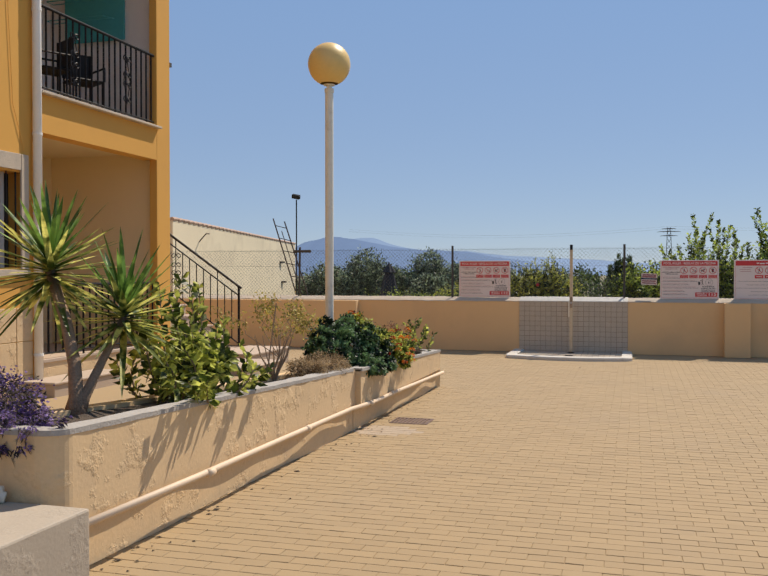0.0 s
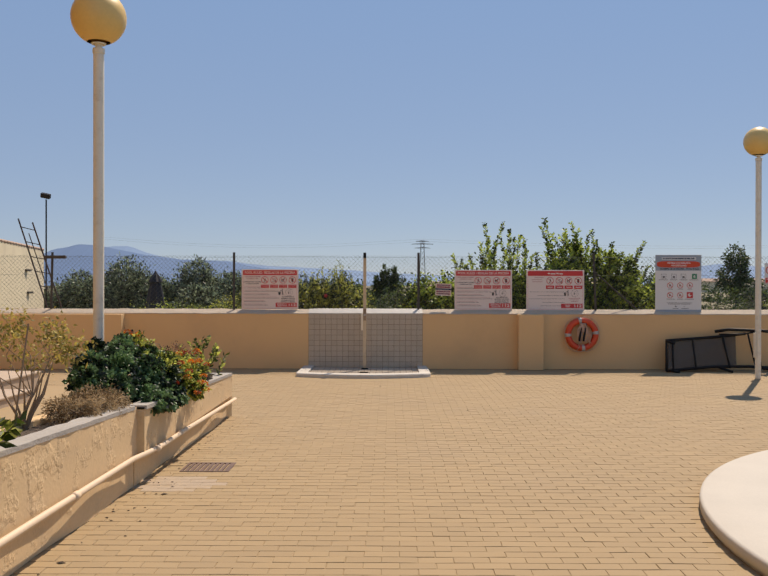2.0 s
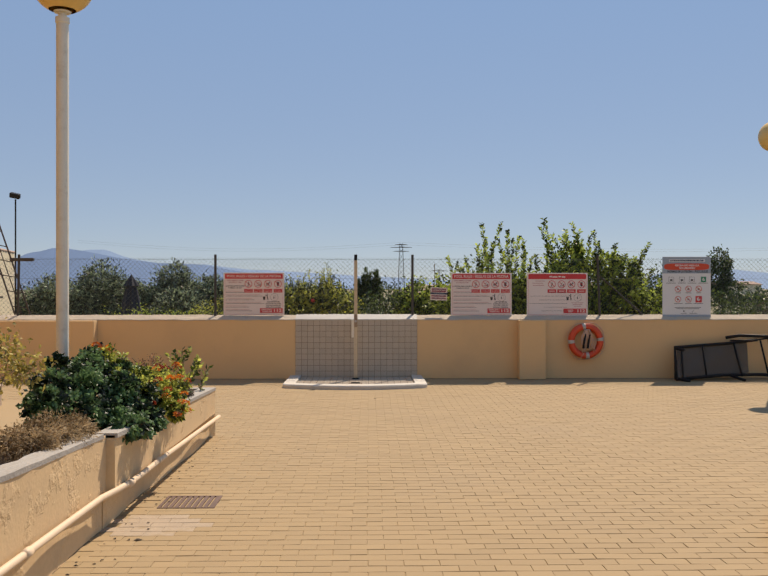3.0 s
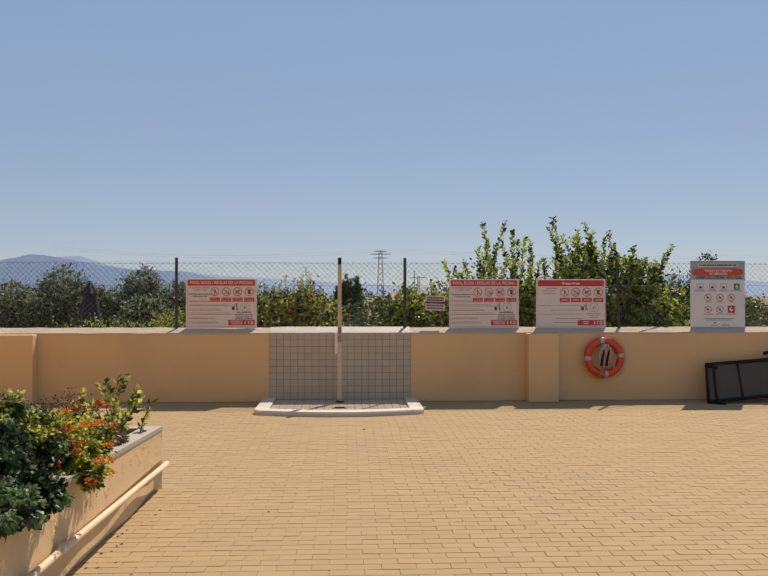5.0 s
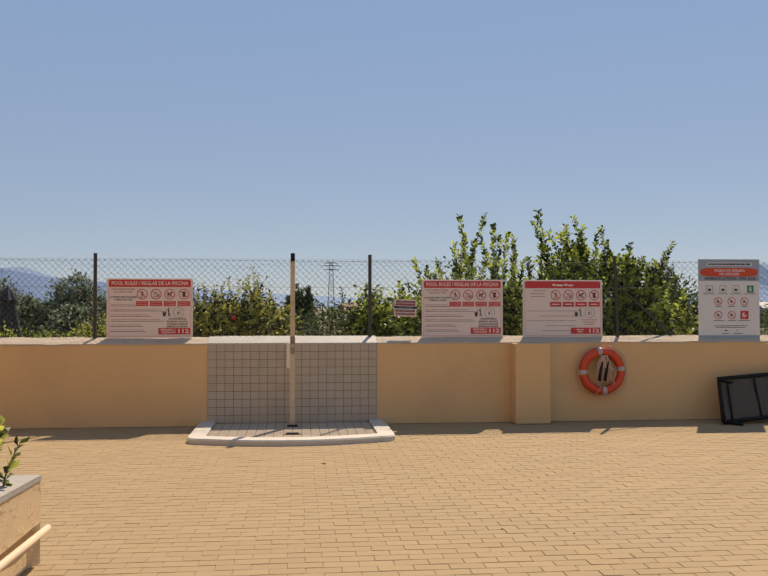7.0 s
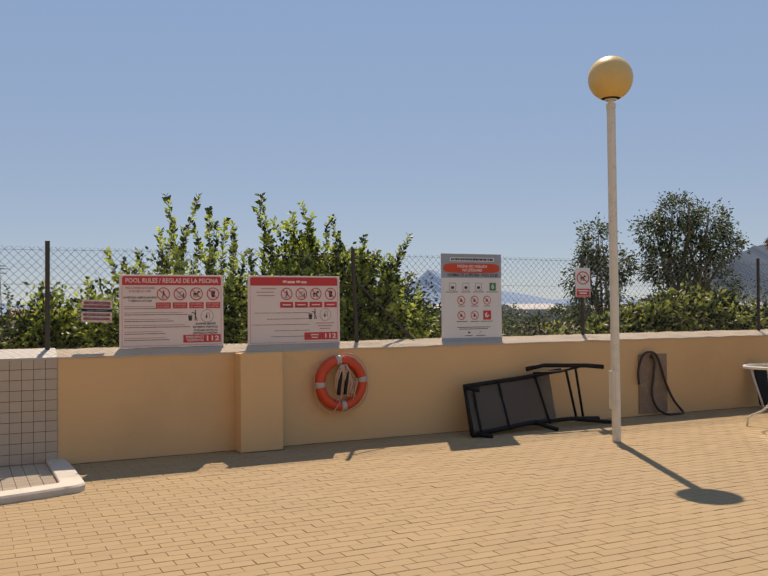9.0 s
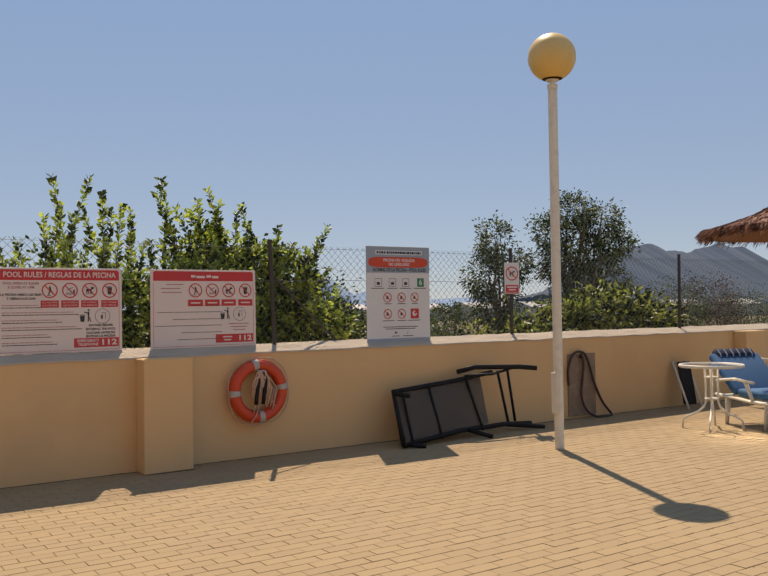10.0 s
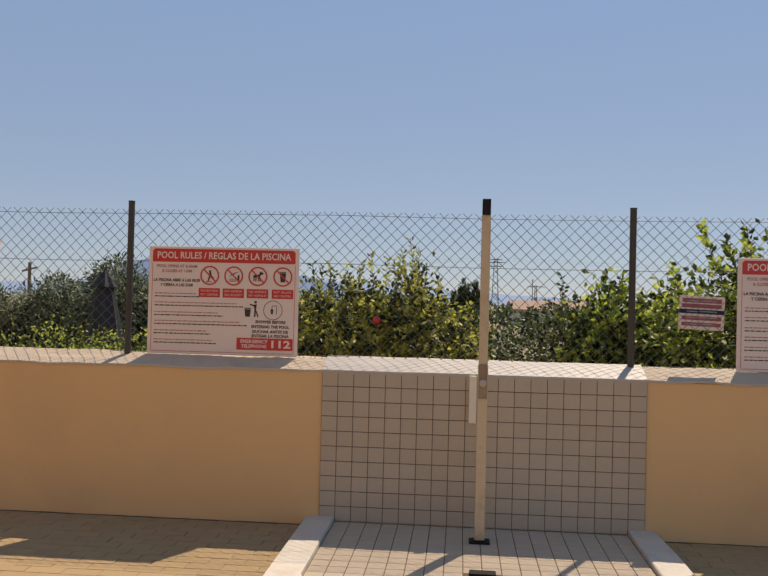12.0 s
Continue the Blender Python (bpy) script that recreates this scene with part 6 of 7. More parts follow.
# hedge in front of the shower
bush("hedge_bush", (-1.0, 1.9, G), [((-1.35, 1.8, 1.15), (.35, .4, .42)), ((-1.0, 1.9, 1.15), (.4, .4, .45)), ((-0.6, 1.9, 1.2), (.4, .4, .5)), ((-0.9, 1.7, 0.5), (.9, .5, .7)), ((-0.3, 1.9, 1.0), (.35, .4, .55)), ((-1.7, 1.8, .9), (.4, .4, .6))], 8000, 0.064, 0.034,
     L_HEDGE, "yellow-green hedge bush behind the fence", "bush", 15, "hedge bushes", 10)
rng = np.random.default_rng(215)
low_tips = [(-1.85 + 0.052 * k + rng.normal() * 0.03, 1.75 + rng.uniform(-0.2, 0.25), 1.50 + 0.16 * math.sin(k * 0.55) + rng.uniform(-0.12, 0.12)) for k in range(34)]
shoots("hedge_bush", (-0.95, 1.8, G), low_tips, L_HEDGE, "upright yellow-green hedge shoots behind the fence", "bush", 216, leaf=0.060, width=0.032, gap=0.0085, r=0.004, low=0.52, bend=0.2, group="hedge bushes", foot_at=0.8)
shoots("hedge_bush", (-0.75, 2.0, G), [(-0.60, 2.0, 2.02), (-0.52, 2.0, 1.93), (-0.66, 1.9, 1.9), (-0.8, 2.0, 1.85), (-0.95, 2.0, 1.88), (-1.02, 2.0, 1.80), (-0.72, 1.8, 1.82), (-0.45, 2.0, 1.8), (-1.3, 1.9, 1.80), (-1.36, 1.9, 1.76), (-1.24, 1.9, 1.72), (-1.45, 1.9, 1.78), (-0.35, 2, 1.7), (-1.15, 1.9, 1.75)],
       L_HEDGE, "yellow-green hedge shoots behind the fence", "bush", 16, leaf=0.062, width=0.028, gap=0.014, r=0.004, low=0.6, group="hedge bushes")
bm = bmesh.new()
lathe(bm, [(0, 0), (0.024, 0.006), (0.036, 0.03), (0.036, 0.045), (0.026, 0.066), (0.008, 0.074), (0, 0.074)], 14, (-0.83, 1.47, 1.265))
tagged(link("pomegranate", bm, M_FRUIT, smooth=True), "round red fruit hanging in the hedge bush", "fruit")
bush("hedge_bush", (0.3, 2.4, G), [((0.0, 2.4, 0.85), (.45, .4, .5)), ((0.45, 2.5, 0.80), (.45, .4, .5)), ((0.9, 2.0, 0.95), (.4, .4, .55)), ((0.35, 2.4, 0.3), (.9, .5, .5))], 10000, 0.05, 0.026,
     L_DARK, "low dark green bush behind the fence", "bush", 17, "hedge bushes", 8)
bush("hedge_bush", (1.25, 1.8, G), [((1.1, 1.7, 1.1), (.35, .35, .55)), ((1.5, 1.6, 1.15), (.35, .35, .5)), ((1.3, 1.6, 0.5), (.6, .4, .6))], 5500, 0.085, 0.046,
     L_CITRUS, "leafy yellow-green bush behind the fence", "bush", 18, "hedge bushes", 8)
shoots("thorny_shrub", (0.75, 1.7, G), [(0.68, 1.7, 1.72), (0.8, 1.7, 1.55), (0.6, 1.8, 1.5), (0.95, 1.7, 1.6), (1.15, 1.6, 1.7), (0.4, 1.9, 1.4), (0.72, 1.75, 1.62), (0.64, 1.7, 1.45), (0.82, 1.7, 1.40), (0.25, 1.9, 1.3), (0.5, 1.8, 1.35)], L_DARK, "thin dark leafy shoots behind the fence", "bush", 19,
       leaf=0.055, width=0.030, gap=0.016, r=0.004, low=0.45)
bush("hedge_bush", (-2.6, 3.2, G), [((-2.3, 3.0, 1.0), (.6, .4, .6)), ((-3.0, 3.4, 0.75), (.7, .4, .5)), ((-2.0, 2.4, 0.9), (.5, .4, .6))], 6000, 0.055, 0.028,
     L_HEDGE, "yellow-green bush behind the fence", "bush", 20, "hedge bushes", 8)
bush("low_shrub", (-4.6, 3.2, G), [((-4.4, 3.2, 0.5), (1.2, .5, .55)), ((-3.4, 3.0, 0.55), (.9, .4, .5))], 6000, 0.055, 0.028, L_CITRUS, "low bright green shrub behind the fence", "bush", 21, "", 8)

# olive trees
for k, (x, y, hh, w) in enumerate(((-14.0, 18, 1.75, 1.5), (-11.9, 18.5, 1.85, 1.4), (-9.9, 18, 2.40, 1.35), (-8.5, 17.5, 1.6, 0.9), (-7.1, 18, 2.35, 1.15), (-5.6, 17, 1.8, 1.1), (-4.2, 19, 1.6, 1.1), (-16.5, 20, 2.1, 1.6), (-3.0, 22, 1.5, 1.3), (-6.3, 15, 1.4, 1.0))):
    bush("olive_tree", (x, y, -0.6), [((x, y, hh * 0.45), (w * .8, w * .7, hh * .5)), ((x - w * .3, y, hh * .25), (w * .7, w * .6, hh * .4)), ((x + w * .4, y, hh * .3), (w * .6, w * .6, hh * .5)), ((x, y, hh * .8), (w * .45, w * .4, hh * .25)), ((x, y, -0.1), (w, w * .6, .6))],
         9500, 0.14, 0.056, L_OLIVE, "grey-green olive tree beyond the wall", "tree", 30 + k, "olive trees", 9, 0.06, droop=0.0)
# cypresses and far woods
for k, (x, w, hh) in enumerate(((0.05, .42, 3.1), (0.75, .4, 2.9), (-0.5, .35, 2.2))):
    bush("cypress", (x, 50, -0.6), [((x, 50, hh * .25), (w, w, hh * .5)), ((x, 50, hh * .6), (w * .7, w * .7, hh * .35)), ((x, 50, 0), (w * .9, w, .6))],
         2600, 0.22, 0.07, L_DARK, "dark cypress in the distance", "tree", 50 + k, "cypresses", 3, 0.06, droop=-0.3)
bush("far_tree", (25.6, 47, -0.6), [((25.6, 47, 3.4), (.8, .8, .9)), ((25.2, 47, 2.2), (1.0, .8, .9)), ((26.2, 47, 1.2), (1.4, .8, 1.2))], 2600, 0.24, 0.12, L_DARK, "dark tree in the distance", "tree", 57, "", 5, 0.08)
rng = np.random.default_rng(77)
blobs = []
for k in range(150):
    y = rng.uniform(30, 120)
    x = rng.uniform(-1.0, 1.6) * y * 0.55 + 6
    if -8 < x < -1 and y < 40:
        continue
    if abs(x - 9) < 7 and 62 < y < 81:
        continue
    s = rng.uniform(0.7, 1.25) * (0.9 + y * 0.008)
    blobs.append(((x, y, -0.6 + s * 0.55), (s * 1.4, s, s * 0.8)))
P, D = lumpy(36000, blobs, rng)
leaf_cloud("far_woods", P, D, 0.42, 0.24, L_DARK, label="low far orchards and scrub", kind="stuff", seed=5)
blobs = [((rng.uniform(-30, 60), rng.uniform(4.5, 26), -0.5), (1.6, 1.2, 0.35)) for k in range(260)]
blobs = [b for b in blobs if not (b[0][0] < -9.5 and b[0][1] > 10)]
P, D = lumpy(30000, blobs, rng)
leaf_cloud("dry_scrub", P, D, 0.16, 0.05, L_SCRUB, label="dry scrub on the field beyond the wall", kind="stuff", seed=6)

# bushes to the east
bush("citrus_tree", (6.1, 3.6, G), [((6.0, 3.5, 1.0), (.9, .6, .9)), ((6.6, 3.6, 1.1), (.6, .6, .8)), ((6.35, 3.6, 0.3), (1.2, .6, .8))], 7500, 0.085, 0.04, L_DARK, "dark green citrus tree beyond the fence", "tree", 60, "", 10, 0.04)
bush("hedge_bush", (9.2, 1.6, G), [((9.0, 1.5, .75), (.6, .4, .5)), ((9.9, 1.5, .95), (.6, .4, .55)), ((10.6, 1.6, 1.1), (.6, .45, .65)), ((11.3, 1.6, 1.0), (.6, .4, .6)), ((12.0, 1.6, .9), (.5, .4, .5)), ((10.4, 1.5, 0.2), (1.9, .4, .6))],
     8500, 0.165, 0.062, L_BAY, "leafy bright green hedge behind the fence", "bush", 61, "hedge bushes", 12)
bush("hedge_bush", (8.1, 1.7, G), [((7.5, 1.7, .70), (.35, .3, .42)), ((8.1, 1.7, .80), (.35, .3, .42)), ((8.0, 1.7, .2), (.7, .3, .5))],
     2600, 0.085, 0.040, L_BAY, "low olive-green bush behind the fence", "bush", 62, "hedge bushes", 16, bark=M_TWIG)
for k, (x, y, z, w) in enumerate(((7.5, 2.2, 0.85, .5), (8.3, 2.4, 0.75, .5), (13.4, 2.4, 1.35, .8), (14.8, 2.6, 1.4, .9), (16.4, 2.8, 1.2, .9), (12.4, 2.8, 1.0, .7))):
    bush("brushwood", (x, y, G), [((x, y, z), (w, .5, .5)), ((x, y, z - .6), (w, .5, .6))], 5200, 0.05, 0.020, L_GREY if k % 2 else L_DARK, "dry grey-brown brushwood behind the fence", "bush", 64 + k, "dry bushes", 40, 0.012, bark=M_TWIG)
bush("broadleaf_tree", (17.1, 11, -0.6), [((16.8, 11, 3.3), (.55, .5, .75)), ((16.5, 11, 2.3), (.65, .6, .7)), ((17.6, 11, 2.6), (.55, .5, .5)), ((16.9, 11, 1.4), (.8, .6, .7)), ((17.4, 11, 0.4), (.8, .6, .6))],
     5000, 0.115, 0.050, L_TREE, "slender grey-green tree beyond the fence", "tree", 80, "broadleaf trees", 16, 0.07)
bush("broadleaf_tree", (19.8, 10.6, -0.6), [((18.9, 10.8, 3.6), (.6, .6, .6)), ((19.6, 10.6, 4.2), (.8, .7, .55)), ((20.7, 10.5, 3.9), (.75, .7, .6)), ((21.5, 10.6, 3.3), (.6, .6, .55)),
      ((20.2, 10.5, 3.0), (.9, .8, .6)), ((19.1, 10.6, 2.6), (.8, .7, .6)), ((21.2, 10.6, 2.1), (.7, .6, .6)), ((19.8, 10.6, 1.3), (1.6, .8, .7))],
     10500, 0.115, 0.050, L_TREE, "tall grey-green broadleaf tree beyond the fence", "tree", 81, "broadleaf trees", 22, 0.10)

# planter plants
def ground_z(x, y):
    return planter_top(y) - 0.08


yb = Vector((-2.17, -12.45, ground_z(0, -12.45)))
yucca = empty("yucca", yb, "two-headed yucca with sharp green and yellowing leaves in the planter", "yucca")
heads = (Vector((-0.45, 0.36, 0.92)), Vector((0.02, 0.50, 0.61)))
bm = bmesh.new()
tube(bm, [(0, 0, -0.02), (0.0, 0.01, 0.12), (-0.05, 0.06, 0.32), (-0.20, 0.18, 0.58), (-0.45, 0.36, 0.90)], [0.085, 0.046, 0.038, 0.036, 0.036], 10)
tube(bm, [(0.02, 0.0, 0.0), (0.04, 0.04, 0.12), (0.06, 0.2, 0.34), (0.05, 0.34, 0.46), (0.02, 0.50, 0.59)], [0.045, 0.036, 0.028, 0.026, 0.026], 10)
for v in bm.verts:
    v.co += wobble(v.co, 30, 0.006)
part("trunk", bm, M_TRUNK, yucca, "ringed grey-brown trunk", smooth=True)


def yucca_leaf(bm, base, d, L, W, droop):
    d = d.normalized()
    side = d.cross(Vector((0, 0, 1)))
    side = side.normalized() if side.length > 0.05 else Vector((1, 0, 0))
    nor = side.cross(d)
    rows = []
    for u, w in ((0, .7), (.15, 1), (.5, .85), (.8, .5), (1, .03)):
        c = base + d * L * u + Vector((0, 0, -1)) * L * droop * u * u
        rows.append([bm.verts.new(c + side * W * w * s + nor * W * 0.35 * abs(s) * w) for s in (-.5, 0, .5)])
    for a, b in zip(rows, rows[1:]):
        for j in range(2):
            bm.faces.new((a[j], a[j + 1], b[j + 1], b[j]))


rr = random.Random(9)
for hd, n, L in ((heads[0], 105, 0.52), (heads[1], 88, 0.47)):
    up, out = bmesh.new(), bmesh.new()
    for k in range(n):
        u = k / n
        el = math.radians(84 - 118 * u ** 0.72 + rr.uniform(-10, 10))
        a = k * 2.399
        d = Vector((math.cos(a) * math.cos(el), math.sin(a) * math.cos(el), math.sin(el)))
        p = hd + Vector((0, 0, 0.06 - 0.16 * u)) + d * 0.02
        yucca_leaf(up if u < 0.26 else out, p, d, L * rr.uniform(0.75, 1.15), 0.047, 0.01 + 0.12 * u * u)
    part("foliage", up, L_YUCCA_IN, yucca, "fresh upright green leaves", kind="stuff")
    part("foliage", out, L_YUCCA, yucca, "spreading yellow-green leaves", kind="stuff")


def at(x, y):
    return (x, y, ground_z(x, y))


lav = at(-2.15, -13.25)
lb = bush("flowering_shrub", lav, [((-2.22, -13.15, 0.80), (.28, .24, .16)), ((-2.05, -13.2, 0.72), (.2, .2, .12)), ((-1.9, -13.2, .66), (.12, .14, .08))], 4200, 0.03, 0.010, L_GREY, "round shrub covered in small purple flowers", "flowering shrub", 90, "", 12, 0.008, bark=M_TWIG)
P, D = lumpy(2700, [((-2.22, -13.15, .82), (.29, .25, .17)), ((-2.05, -13.2, .74), (.21, .21, .12)), ((-1.88, -13.2, .67), (.13, .14, .08))], np.random.default_rng(91), inner=0.8)
P2, D2 = lumpy(1500, [((-1.75, -13.35, .78), (.14, .12, .07)), ((-1.80, -13.46, .68), (.10, .05, .10)), ((-1.98, -13.47, .66), (.12, .05, .12)), ((-2.1, -13.4, .82), (.26, .14, .12))], np.random.default_rng(191), inner=0.7)
leaf_cloud("foliage", P2 - np.array(lav), D2, 0.035, 0.009, L_GREY, lb, kind="stuff", seed=192, droop=0.5)
P, D = np.concatenate([P, P2]), np.concatenate([D, D2])
leaf_cloud("blossom", P - np.array(lav), D, 0.02, 0.017, M_PURPLE, lb, "small purple flowers", "stuff", 91)

hb = at(-1.95, -11.5)
hibt = [(-2.3, -11.4, 1.05), (-2.0, -11.2, 1.46), (-1.9, -11.5, 1.44), (-2.05, -11.35, 1.52), (-2.25, -11.6, 1.28), (-1.8, -11.9, 1.1), (-2.15, -11.5, 1.44), (-2.2, -11.3, 1.36), (-1.95, -11.3, 1.30), (-1.85, -11.1, 1.20), (-1.75, -11.4, 1.10), (-2.1, -11.8, 1.15), (-1.9, -12.0, 1.05),
        (-2.25, -11.9, .95), (-1.62, -11.5, .92), (-1.65, -11.1, .95), (-1.95, -11.0, 1.12), (-1.8, -11.7, 1.2), (-1.62, -11.9, .88), (-2.15, -11.2, 1.1), (-2.0, -11.6, 1.3), (-1.42, -11.2, .84), (-1.40, -11.5, .88), (-1.45, -12.1, .85), (-1.42, -12.4, .88)]
hib = shoots("hibiscus_bush", hb, hibt, L_HIB, "leafy green hibiscus bush in the planter", "bush", 92, leaf=0.090, width=0.056, gap=0.020, r=0.006, low=0.12, bend=0.3)
P, D = lumpy(500, [((-1.95, -11.5, .86), (.3, .42, .3)), ((-1.8, -11.6, .82), (.2, .4, .18))], np.random.default_rng(93))
leaf_cloud("foliage", P - np.array(hb), D, 0.085, 0.055, L_HIB, hib, kind="stuff", seed=94)

tw = at(-1.93, -9.95)
thin = empty("thin_shrub", tw, "thin crooked shrub with a haze of small yellow leaves", "shrub")
bm = bmesh.new()
rng = np.random.default_rng(96)
P, D = [], []
tube(bm, [(0, 0, -0.02), (-0.01, 0.02, 0.12), (0.03, 0.05, 0.24)], [0.014, 0.011, 0.009], 6)
for k in range(11):
    a = rng.uniform(0, math.tau)
    s = rng.uniform(0.08, 0.36)
    end = Vector((math.cos(a) * s, 0.28 + math.sin(a) * s * 1.3, 0.60 + rng.uniform(-0.14, 0.16)))
    if k == 0:
        end = Vector((-0.12, -0.85, 0.66))
    p0 = Vector((0.03, 0.05, 0.22))
    p1 = p0.lerp(end, 0.4) + Vector((rng.normal() * .05, rng.normal() * .05, 0.06))
    p2 = p0.lerp(end, 0.7) + Vector((rng.normal() * .05, rng.normal() * .05, 0.05))
    tube(bm, [p0, p1, p2, end], [0.0045, 0.003, 0.0022, 0.0012], 5)
    for j in range(84):
        q = (p1 if j % 5 == 0 else p2).lerp(end, rng.uniform(0, 1.1)) + Vector(rng.normal(size=3)) * 0.045
        P.append(tuple(q))
        D.append(tuple(rng.normal(size=3)))
part("branch_work", bm, M_TWIG, thin, kind="stuff")
leaf_cloud("foliage", np.array(P), np.array(D), 0.036, 0.020, L_YELLOW, thin, kind="stuff", seed=105)
bm = bmesh.new()
rng = np.random.default_rng(96)
base = Vector(tw)
for k in range(8):
    a = rng.uniform(0, math.tau)
    p = [Vector((0, 0, 0)), Vector((math.cos(a) * .05, math.sin(a) * .05, .12)), Vector((math.cos(a) * .12, math.sin(a) * .12, .24)), Vector((math.cos(a) * .17, math.sin(a) * .2, .36 + rng.uniform(0, .1)))]
    tube(bm, p, [0.012, 0.009, 0.006, 0.002], 5)
dry = empty("dead_shrub", tw, "bare dead twigs at the foot of the thin shrub", "shrub")
part("branch_work", bm, M_TWIG, dry, kind="stuff")
bm = bmesh.new()
tube(bm, [(-1.88, -10.25, .55), (-1.80, -10.2, 1.28)], 0.006, 6)
tagged(link("garden_cane", bm, M_TWIG), "thin garden cane stuck in the soil", "cane")

bush("dry_shrub", at(-1.70, -9.5), [((-1.72, -9.62, .66), (.20, .22, .10)), ((-1.68, -9.35, .66), (.20, .24, .11)), ((-1.66, -9.08, .62), (.14, .16, .08))], 5200, 0.032, 0.008, L_DRY, "rounded dried brown shrub in the planter", "shrub", 97, "", 30, 0.006, bark=M_TWIG)
mounds = [(-1.80, -9.12, .78, .15), (-1.85, -8.95, .92, .12), (-1.72, -8.85, .70, .16), (-1.76, -8.62, .88, .14), (-1.58, -8.55, .66, .13), (-1.80, -8.35, .96, .14), (-1.62, -8.2, .80, .15),
          (-1.85, -8.05, 1.0, .11), (-1.46, -8.3, .58, .11), (-1.56, -7.95, .72, .14), (-1.72, -7.8, .86, .12), (-1.9, -8.7, 1.0, .09), (-1.40, -8.32, .58, .15), (-1.37, -8.58, .56, .12), (-1.36, -8.42, .47, .10), (-1.40, -8.78, .60, .10)]
bush("geranium", at(-1.72, -8.5), [((x, y, z), (s * .86, s * 1.0, s * .72)) for x, y, z, s in mounds],
     13000, 0.034, 0.033, L_GERAN, "dark green geranium in round clumps spilling over the planter edge", "bush", 98, "", 22, 0.009)
lan = bush("lantana", at(-1.65, -7.0), [((-1.62, -7.55, .72), (.16, .22, .15)), ((-1.50, -7.3, .66), (.15, .22, .14)), ((-1.66, -7.05, .68), (.16, .20, .14)), ((-1.45, -7.6, .60), (.12, .18, .12)), ((-1.30, -7.80, .57), (.06, .12, .07)), ((-1.78, -7.75, .88), (.1, .12, .12)), ((-1.60, -7.95, .80), (.15, .18, .13)), ((-1.72, -8.15, .95), (.08, .08, .14))],
           9000, 0.034, 0.021, L_HIB, "lantana with red and orange flower heads in the planter", "flowering shrub", 99, "", 20, 0.007)
P, D = lumpy(700, [((-1.72, -7.0, .82), (.16, .4, .12))], np.random.default_rng(110))
leaf_cloud("dried_head", P - np.array(at(-1.65, -7.0)), D, 0.022, 0.012, M_STRAW, lan, "pinkish dried flower heads", "stuff", 111)
rng = np.random.default_rng(100)
P, D = [], []
for k in range(60):
    c = np.array([-1.50, -7.45, .76]) + np.clip(rng.normal(size=3), -1.5, 1.4) * np.array([.12, .32, .10])
    if k < 8:
        c = np.array([-1.26, -7.76, .60]) + rng.normal(size=3) * np.array([.03, .09, .04])
    if k > 55:
        c = np.array([-1.78, -8.10, 1.08]) + rng.normal(size=3) * np.array([.05, .06, .02])
    for j in range(30):
        d = rng.normal(size=3)
        d[2] = abs(d[2])
        P.append(c + d / np.linalg.norm(d) * 0.021)
        D.append(d)
lo = np.array(at(-1.65, -7.0))
leaf_cloud("blossom", np.array(P) - lo, np.array(D), 0.022, 0.018, M_RED_FL, lan, "red and orange flower heads", "stuff", 101)
shoots("young_shrub", at(-1.66, -5.98), [(-1.74, -5.95, .90), (-1.60, -5.88, .92), (-1.48, -5.95, .86), (-1.90, -6.0, .84), (-1.68, -5.80, .93), (-1.44, -6.1, .78), (-1.82, -6.2, .80), (-1.40, -5.9, .74), (-1.95, -6.05, .74), (-1.58, -6.25, .80), (-1.52, -5.80, .82), (-1.80, -5.85, .86)], L_HIB,
       "small young leafy shrub at the end of the planter", "shrub", 102, leaf=0.072, width=0.042, gap=0.017, r=0.004, low=0.2)
bush("dry_shrub", at(-1.55, -6.55), [((-1.55, -6.6, .55), (.12, .2, .06))], 2500, 0.02, 0.008, L_GREY, "low dried grey ground plant in the planter", "shrub", 103, "", 12, 0.004, bark=M_TWIG)

# ---- litter on the paving ----
rr = random.Random(21)
bm = bmesh.new()
for k in range(96):
    if k < 80:
        y = rr.uniform(-13.3, -6)
        x = planter_face(y) + 0.03 + abs(rr.gauss(0, 0.12))
    else:
        x, y = rr.uniform(-1, 7), rr.uniform(-12, -1)
    s = rr.uniform(0.006, 0.016) * (2.0 if k % 9 == 0 else 1.0)
    a = rr.uniform(0, 3.1)
    c, d = math.cos(a) * s, math.sin(a) * s
    p = [(x + c, y + d), (x - d * .6, y + c * .6), (x - c, y - d), (x + d * .6, y - c * .6)]
    vs = [bm.verts.new((q[0], q[1], 0.002 + (0.005 if i % 2 else 0))) for i, q in enumerate(p)]
    bm.faces.new(vs)
tagged(link("dry_leaves", bm, M_SOIL), "small dry leaves scattered on the paving", "leaf litter", kind="stuff")


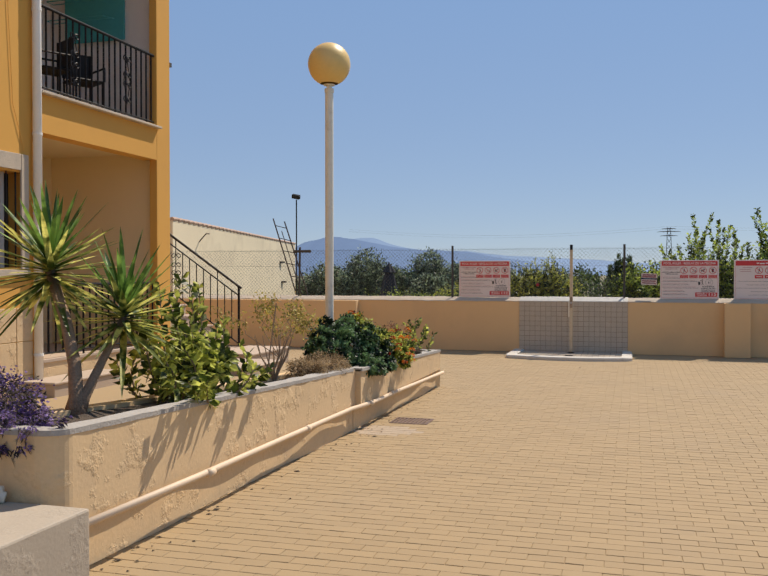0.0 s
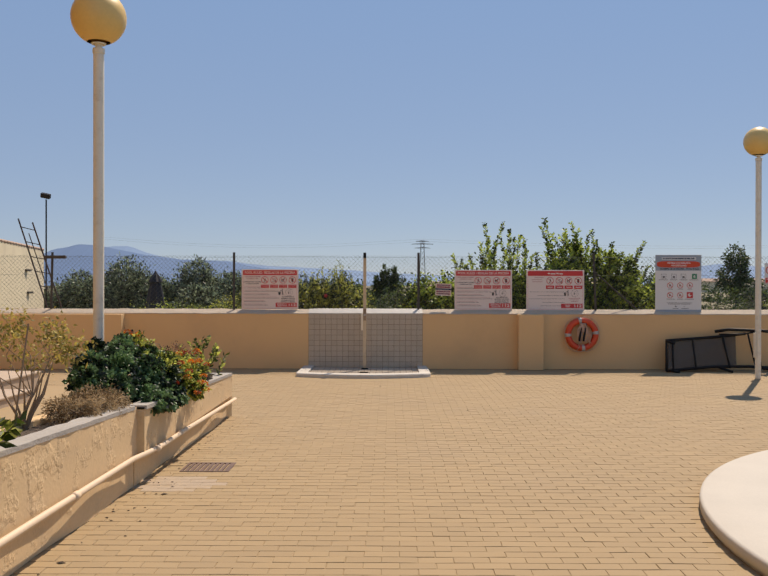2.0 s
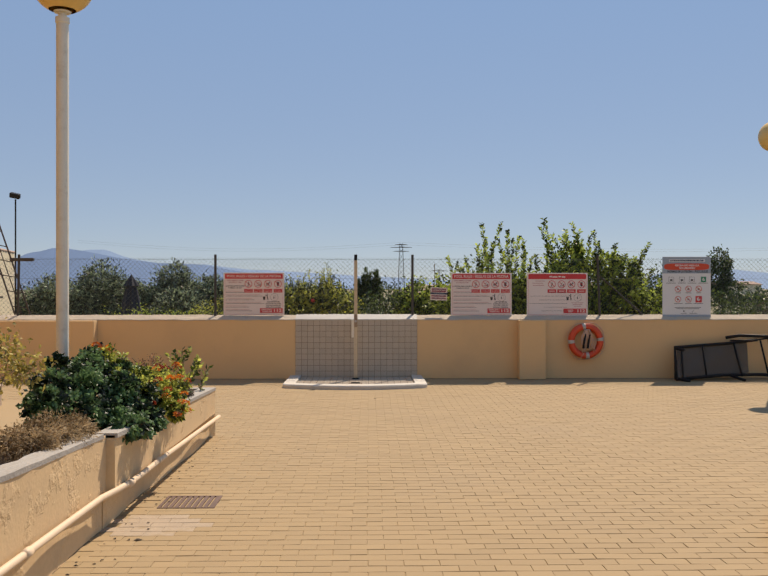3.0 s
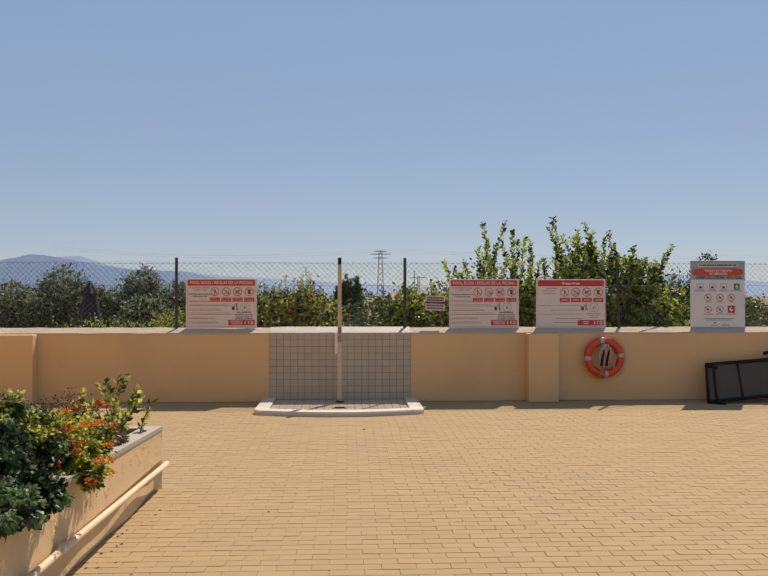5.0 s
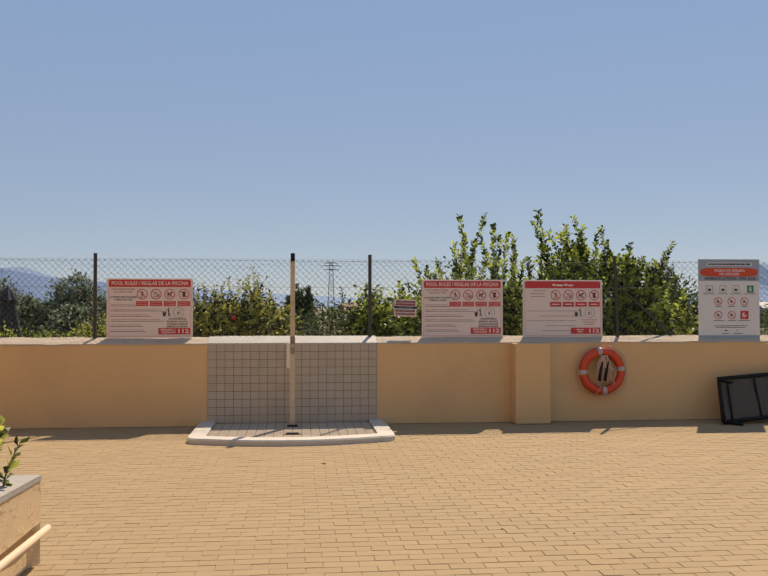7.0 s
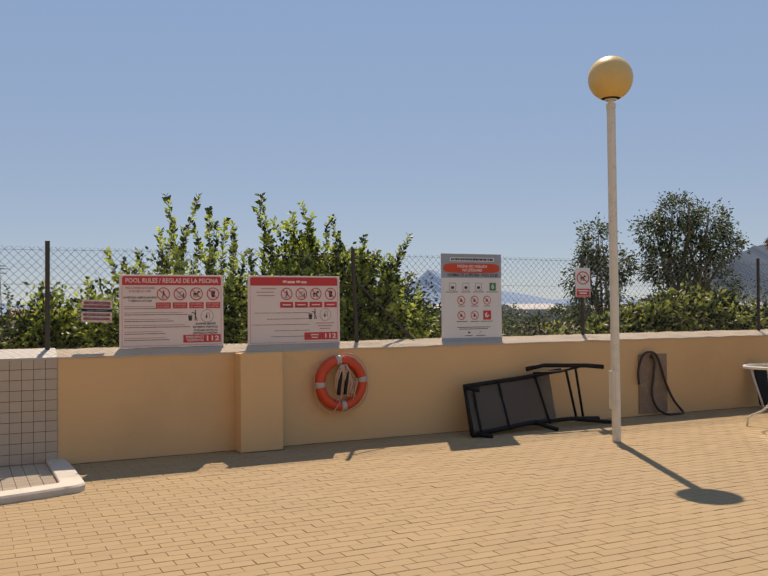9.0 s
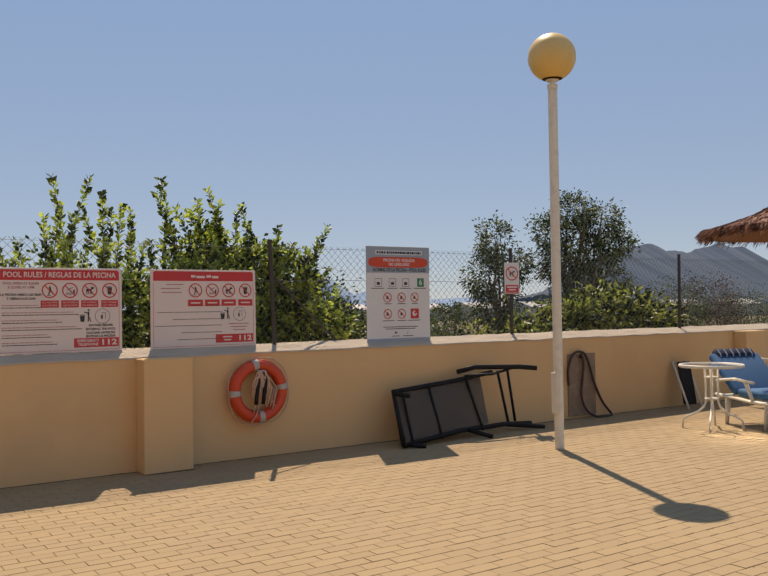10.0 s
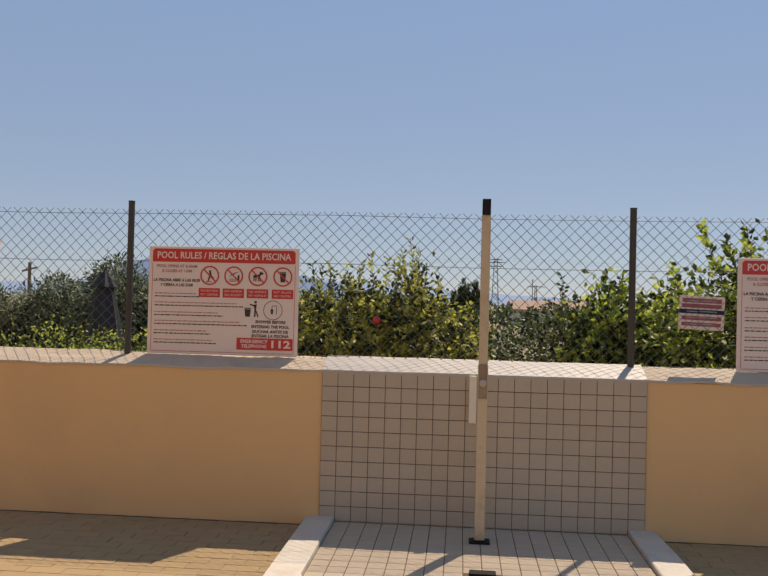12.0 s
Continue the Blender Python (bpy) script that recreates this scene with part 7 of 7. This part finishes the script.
# ---- tiles of the shower ----
def slab_data(name, w, h, t, c, mat):
    """A thin slab, its face up, middle at the origin."""
    bm = bmesh.new()
    lo = [bm.verts.new((x * w / 2, y * h / 2, 0)) for x, y in ((-1, -1), (1, -1), (1, 1), (-1, 1))]
    mi = [bm.verts.new((x * w / 2, y * h / 2, t - c)) for x, y in ((-1, -1), (1, -1), (1, 1), (-1, 1))]
    hi = [bm.verts.new((x * (w / 2 - c), y * (h / 2 - c), t)) for x, y in ((-1, -1), (1, -1), (1, 1), (-1, 1))]
    for u, v in ((lo, mi), (mi, hi)):
        for i in range(4):
            bm.faces.new((u[i], u[(i + 1) % 4], v[(i + 1) % 4], v[i]))
    bm.faces.new(hi)
    me = bpy.data.meshes.new(name)
    bm.to_mesh(me)
    bm.free()
    me.materials.append(mat)
    return me


rt = random.Random(8)
tile = slab_data("tile", 0.0993, 0.0993, 0.006, 0.0012, M_TILE)
for i in range(20):
    for j in range(10):
        z = 0.035 + 0.0965 * (j + 0.5)
        ob = new("tile", tile)
        ob.parent = panel
        ob.matrix_basis = (pose(-1.03 + 0.103 * (i + 0.5), -0.0085, z, 90 + rt.uniform(-.4, .4), 0, 0) @ Matrix.Diagonal((1, 0.93, 1, 1)))
ft = slab_data("tile", 0.098, 0.098, 0.006, 0.0015, M_TILE)
for i in range(18):
    for j in range(14):
        x, y = -0.876 + i * 0.103, -0.07 - j * 0.103
        if y - 0.05 < tray_front(abs(x) + 0.05) + 0.203 + max(0, abs(x) - 0.80) * 0.4:
            continue
        if abs(x) < 0.1 and -1.0 < y < -0.9:
            continue
        ob = new("tile", ft)
        ob.parent = pad
        ob.matrix_basis = pose(x, y, 0.028)

# ---- paving bricks ----
def paved(x, y):
    if math.hypot(x - PC[0], y - PC[1]) < 3.46:
        return False
    if abs(x) < 1.05 and y > tray_front(x) + 0.06:
        return False
    if y < -5.6 and x < planter_face(min(y, -5.6)) - 0.02:
        return False
    if -1.35 < x < -0.80 and -8.50 < y < -8.20:
        return False
    if x < -3.1 and y < -2.75:
        return False
    if y < -2.75 and x < -2.0 - 1.2 * (y + 5.0) / 2.3 and y > -5.7:
        return x > -2.1 + (-1.1) * (y + 5.0) / 2.25
    return True


singles = slab_data("brick", 0.197, 0.0956, 0.012, 0.0025, M_PAVER_OB)
V, F, pale = [], [], []
count = 0
top = 0
rows = int(16.0 / 0.1)
for r in range(rows):
    y = -0.05 - r * 0.1
    off = 0.1 if r % 2 else 0.0
    bend = 0.0
    for k in range(-45, 66):
        x = k * 0.2 + off + 0.004 * math.sin(r * 12.9)
        if x < -9 or x > 13 - 0.0 or not paved(x, y):
            continue
        if y < -11 and x > 4:
            continue
        dx, dy, dz = rt.uniform(-.0012, .0012), rt.uniform(-.0012, .0012), rt.uniform(-.0012, .0008)
        rot = rt.gauss(0, 0.006)
        if -1.3 < x < 2.0 and -3.25 < y < -1.45 and count < 300:
            ob = new("brick", singles)
            ob.parent = bed
            ob.matrix_basis = pose(x + dx, y + dy, -0.012 + dz, rt.gauss(0, .15), rt.gauss(0, .15), math.degrees(rot))
            count += 1
            continue
        c, s = math.cos(rot), math.sin(rot)
        n0 = len(V)
        for hx, hy, z in ((.0985, .0478, -.0118), (.0985, .0478, -.0025), (.0965, .0455, 0.0)):
            tilt = rt.gauss(0, .0005) if z == 0.0 else 0
            for a, b in ((-1, -1), (1, -1), (1, 1), (-1, 1)):
                px, py = a * hx, b * hy
                V.append((x + dx + px * c - py * s, y + dy + px * s + py * c, z + dz + tilt * a))
        for q in (0, 4):
            for i in range(4):
                F.append((n0 + q + i, n0 + q + (i + 1) % 4, n0 + q + 4 + (i + 1) % 4, n0 + q + 4 + i))
        F.append((n0 + 8, n0 + 9, n0 + 10, n0 + 11))
        pale += [int(x < -0.95 + 0.12 * math.sin(y * 9) and -9.25 < y < -8.72)] * 9
me = bpy.data.meshes.new("bricks")
me.from_pydata(V, [], F)
me.materials.append(M_PAVER)
me.materials.append(M_PAVER_PALE)
me.polygons.foreach_set("material_index", pale)
ob = new("bricks", me)
ob.parent = bed
tagged(ob, kind="stuff")
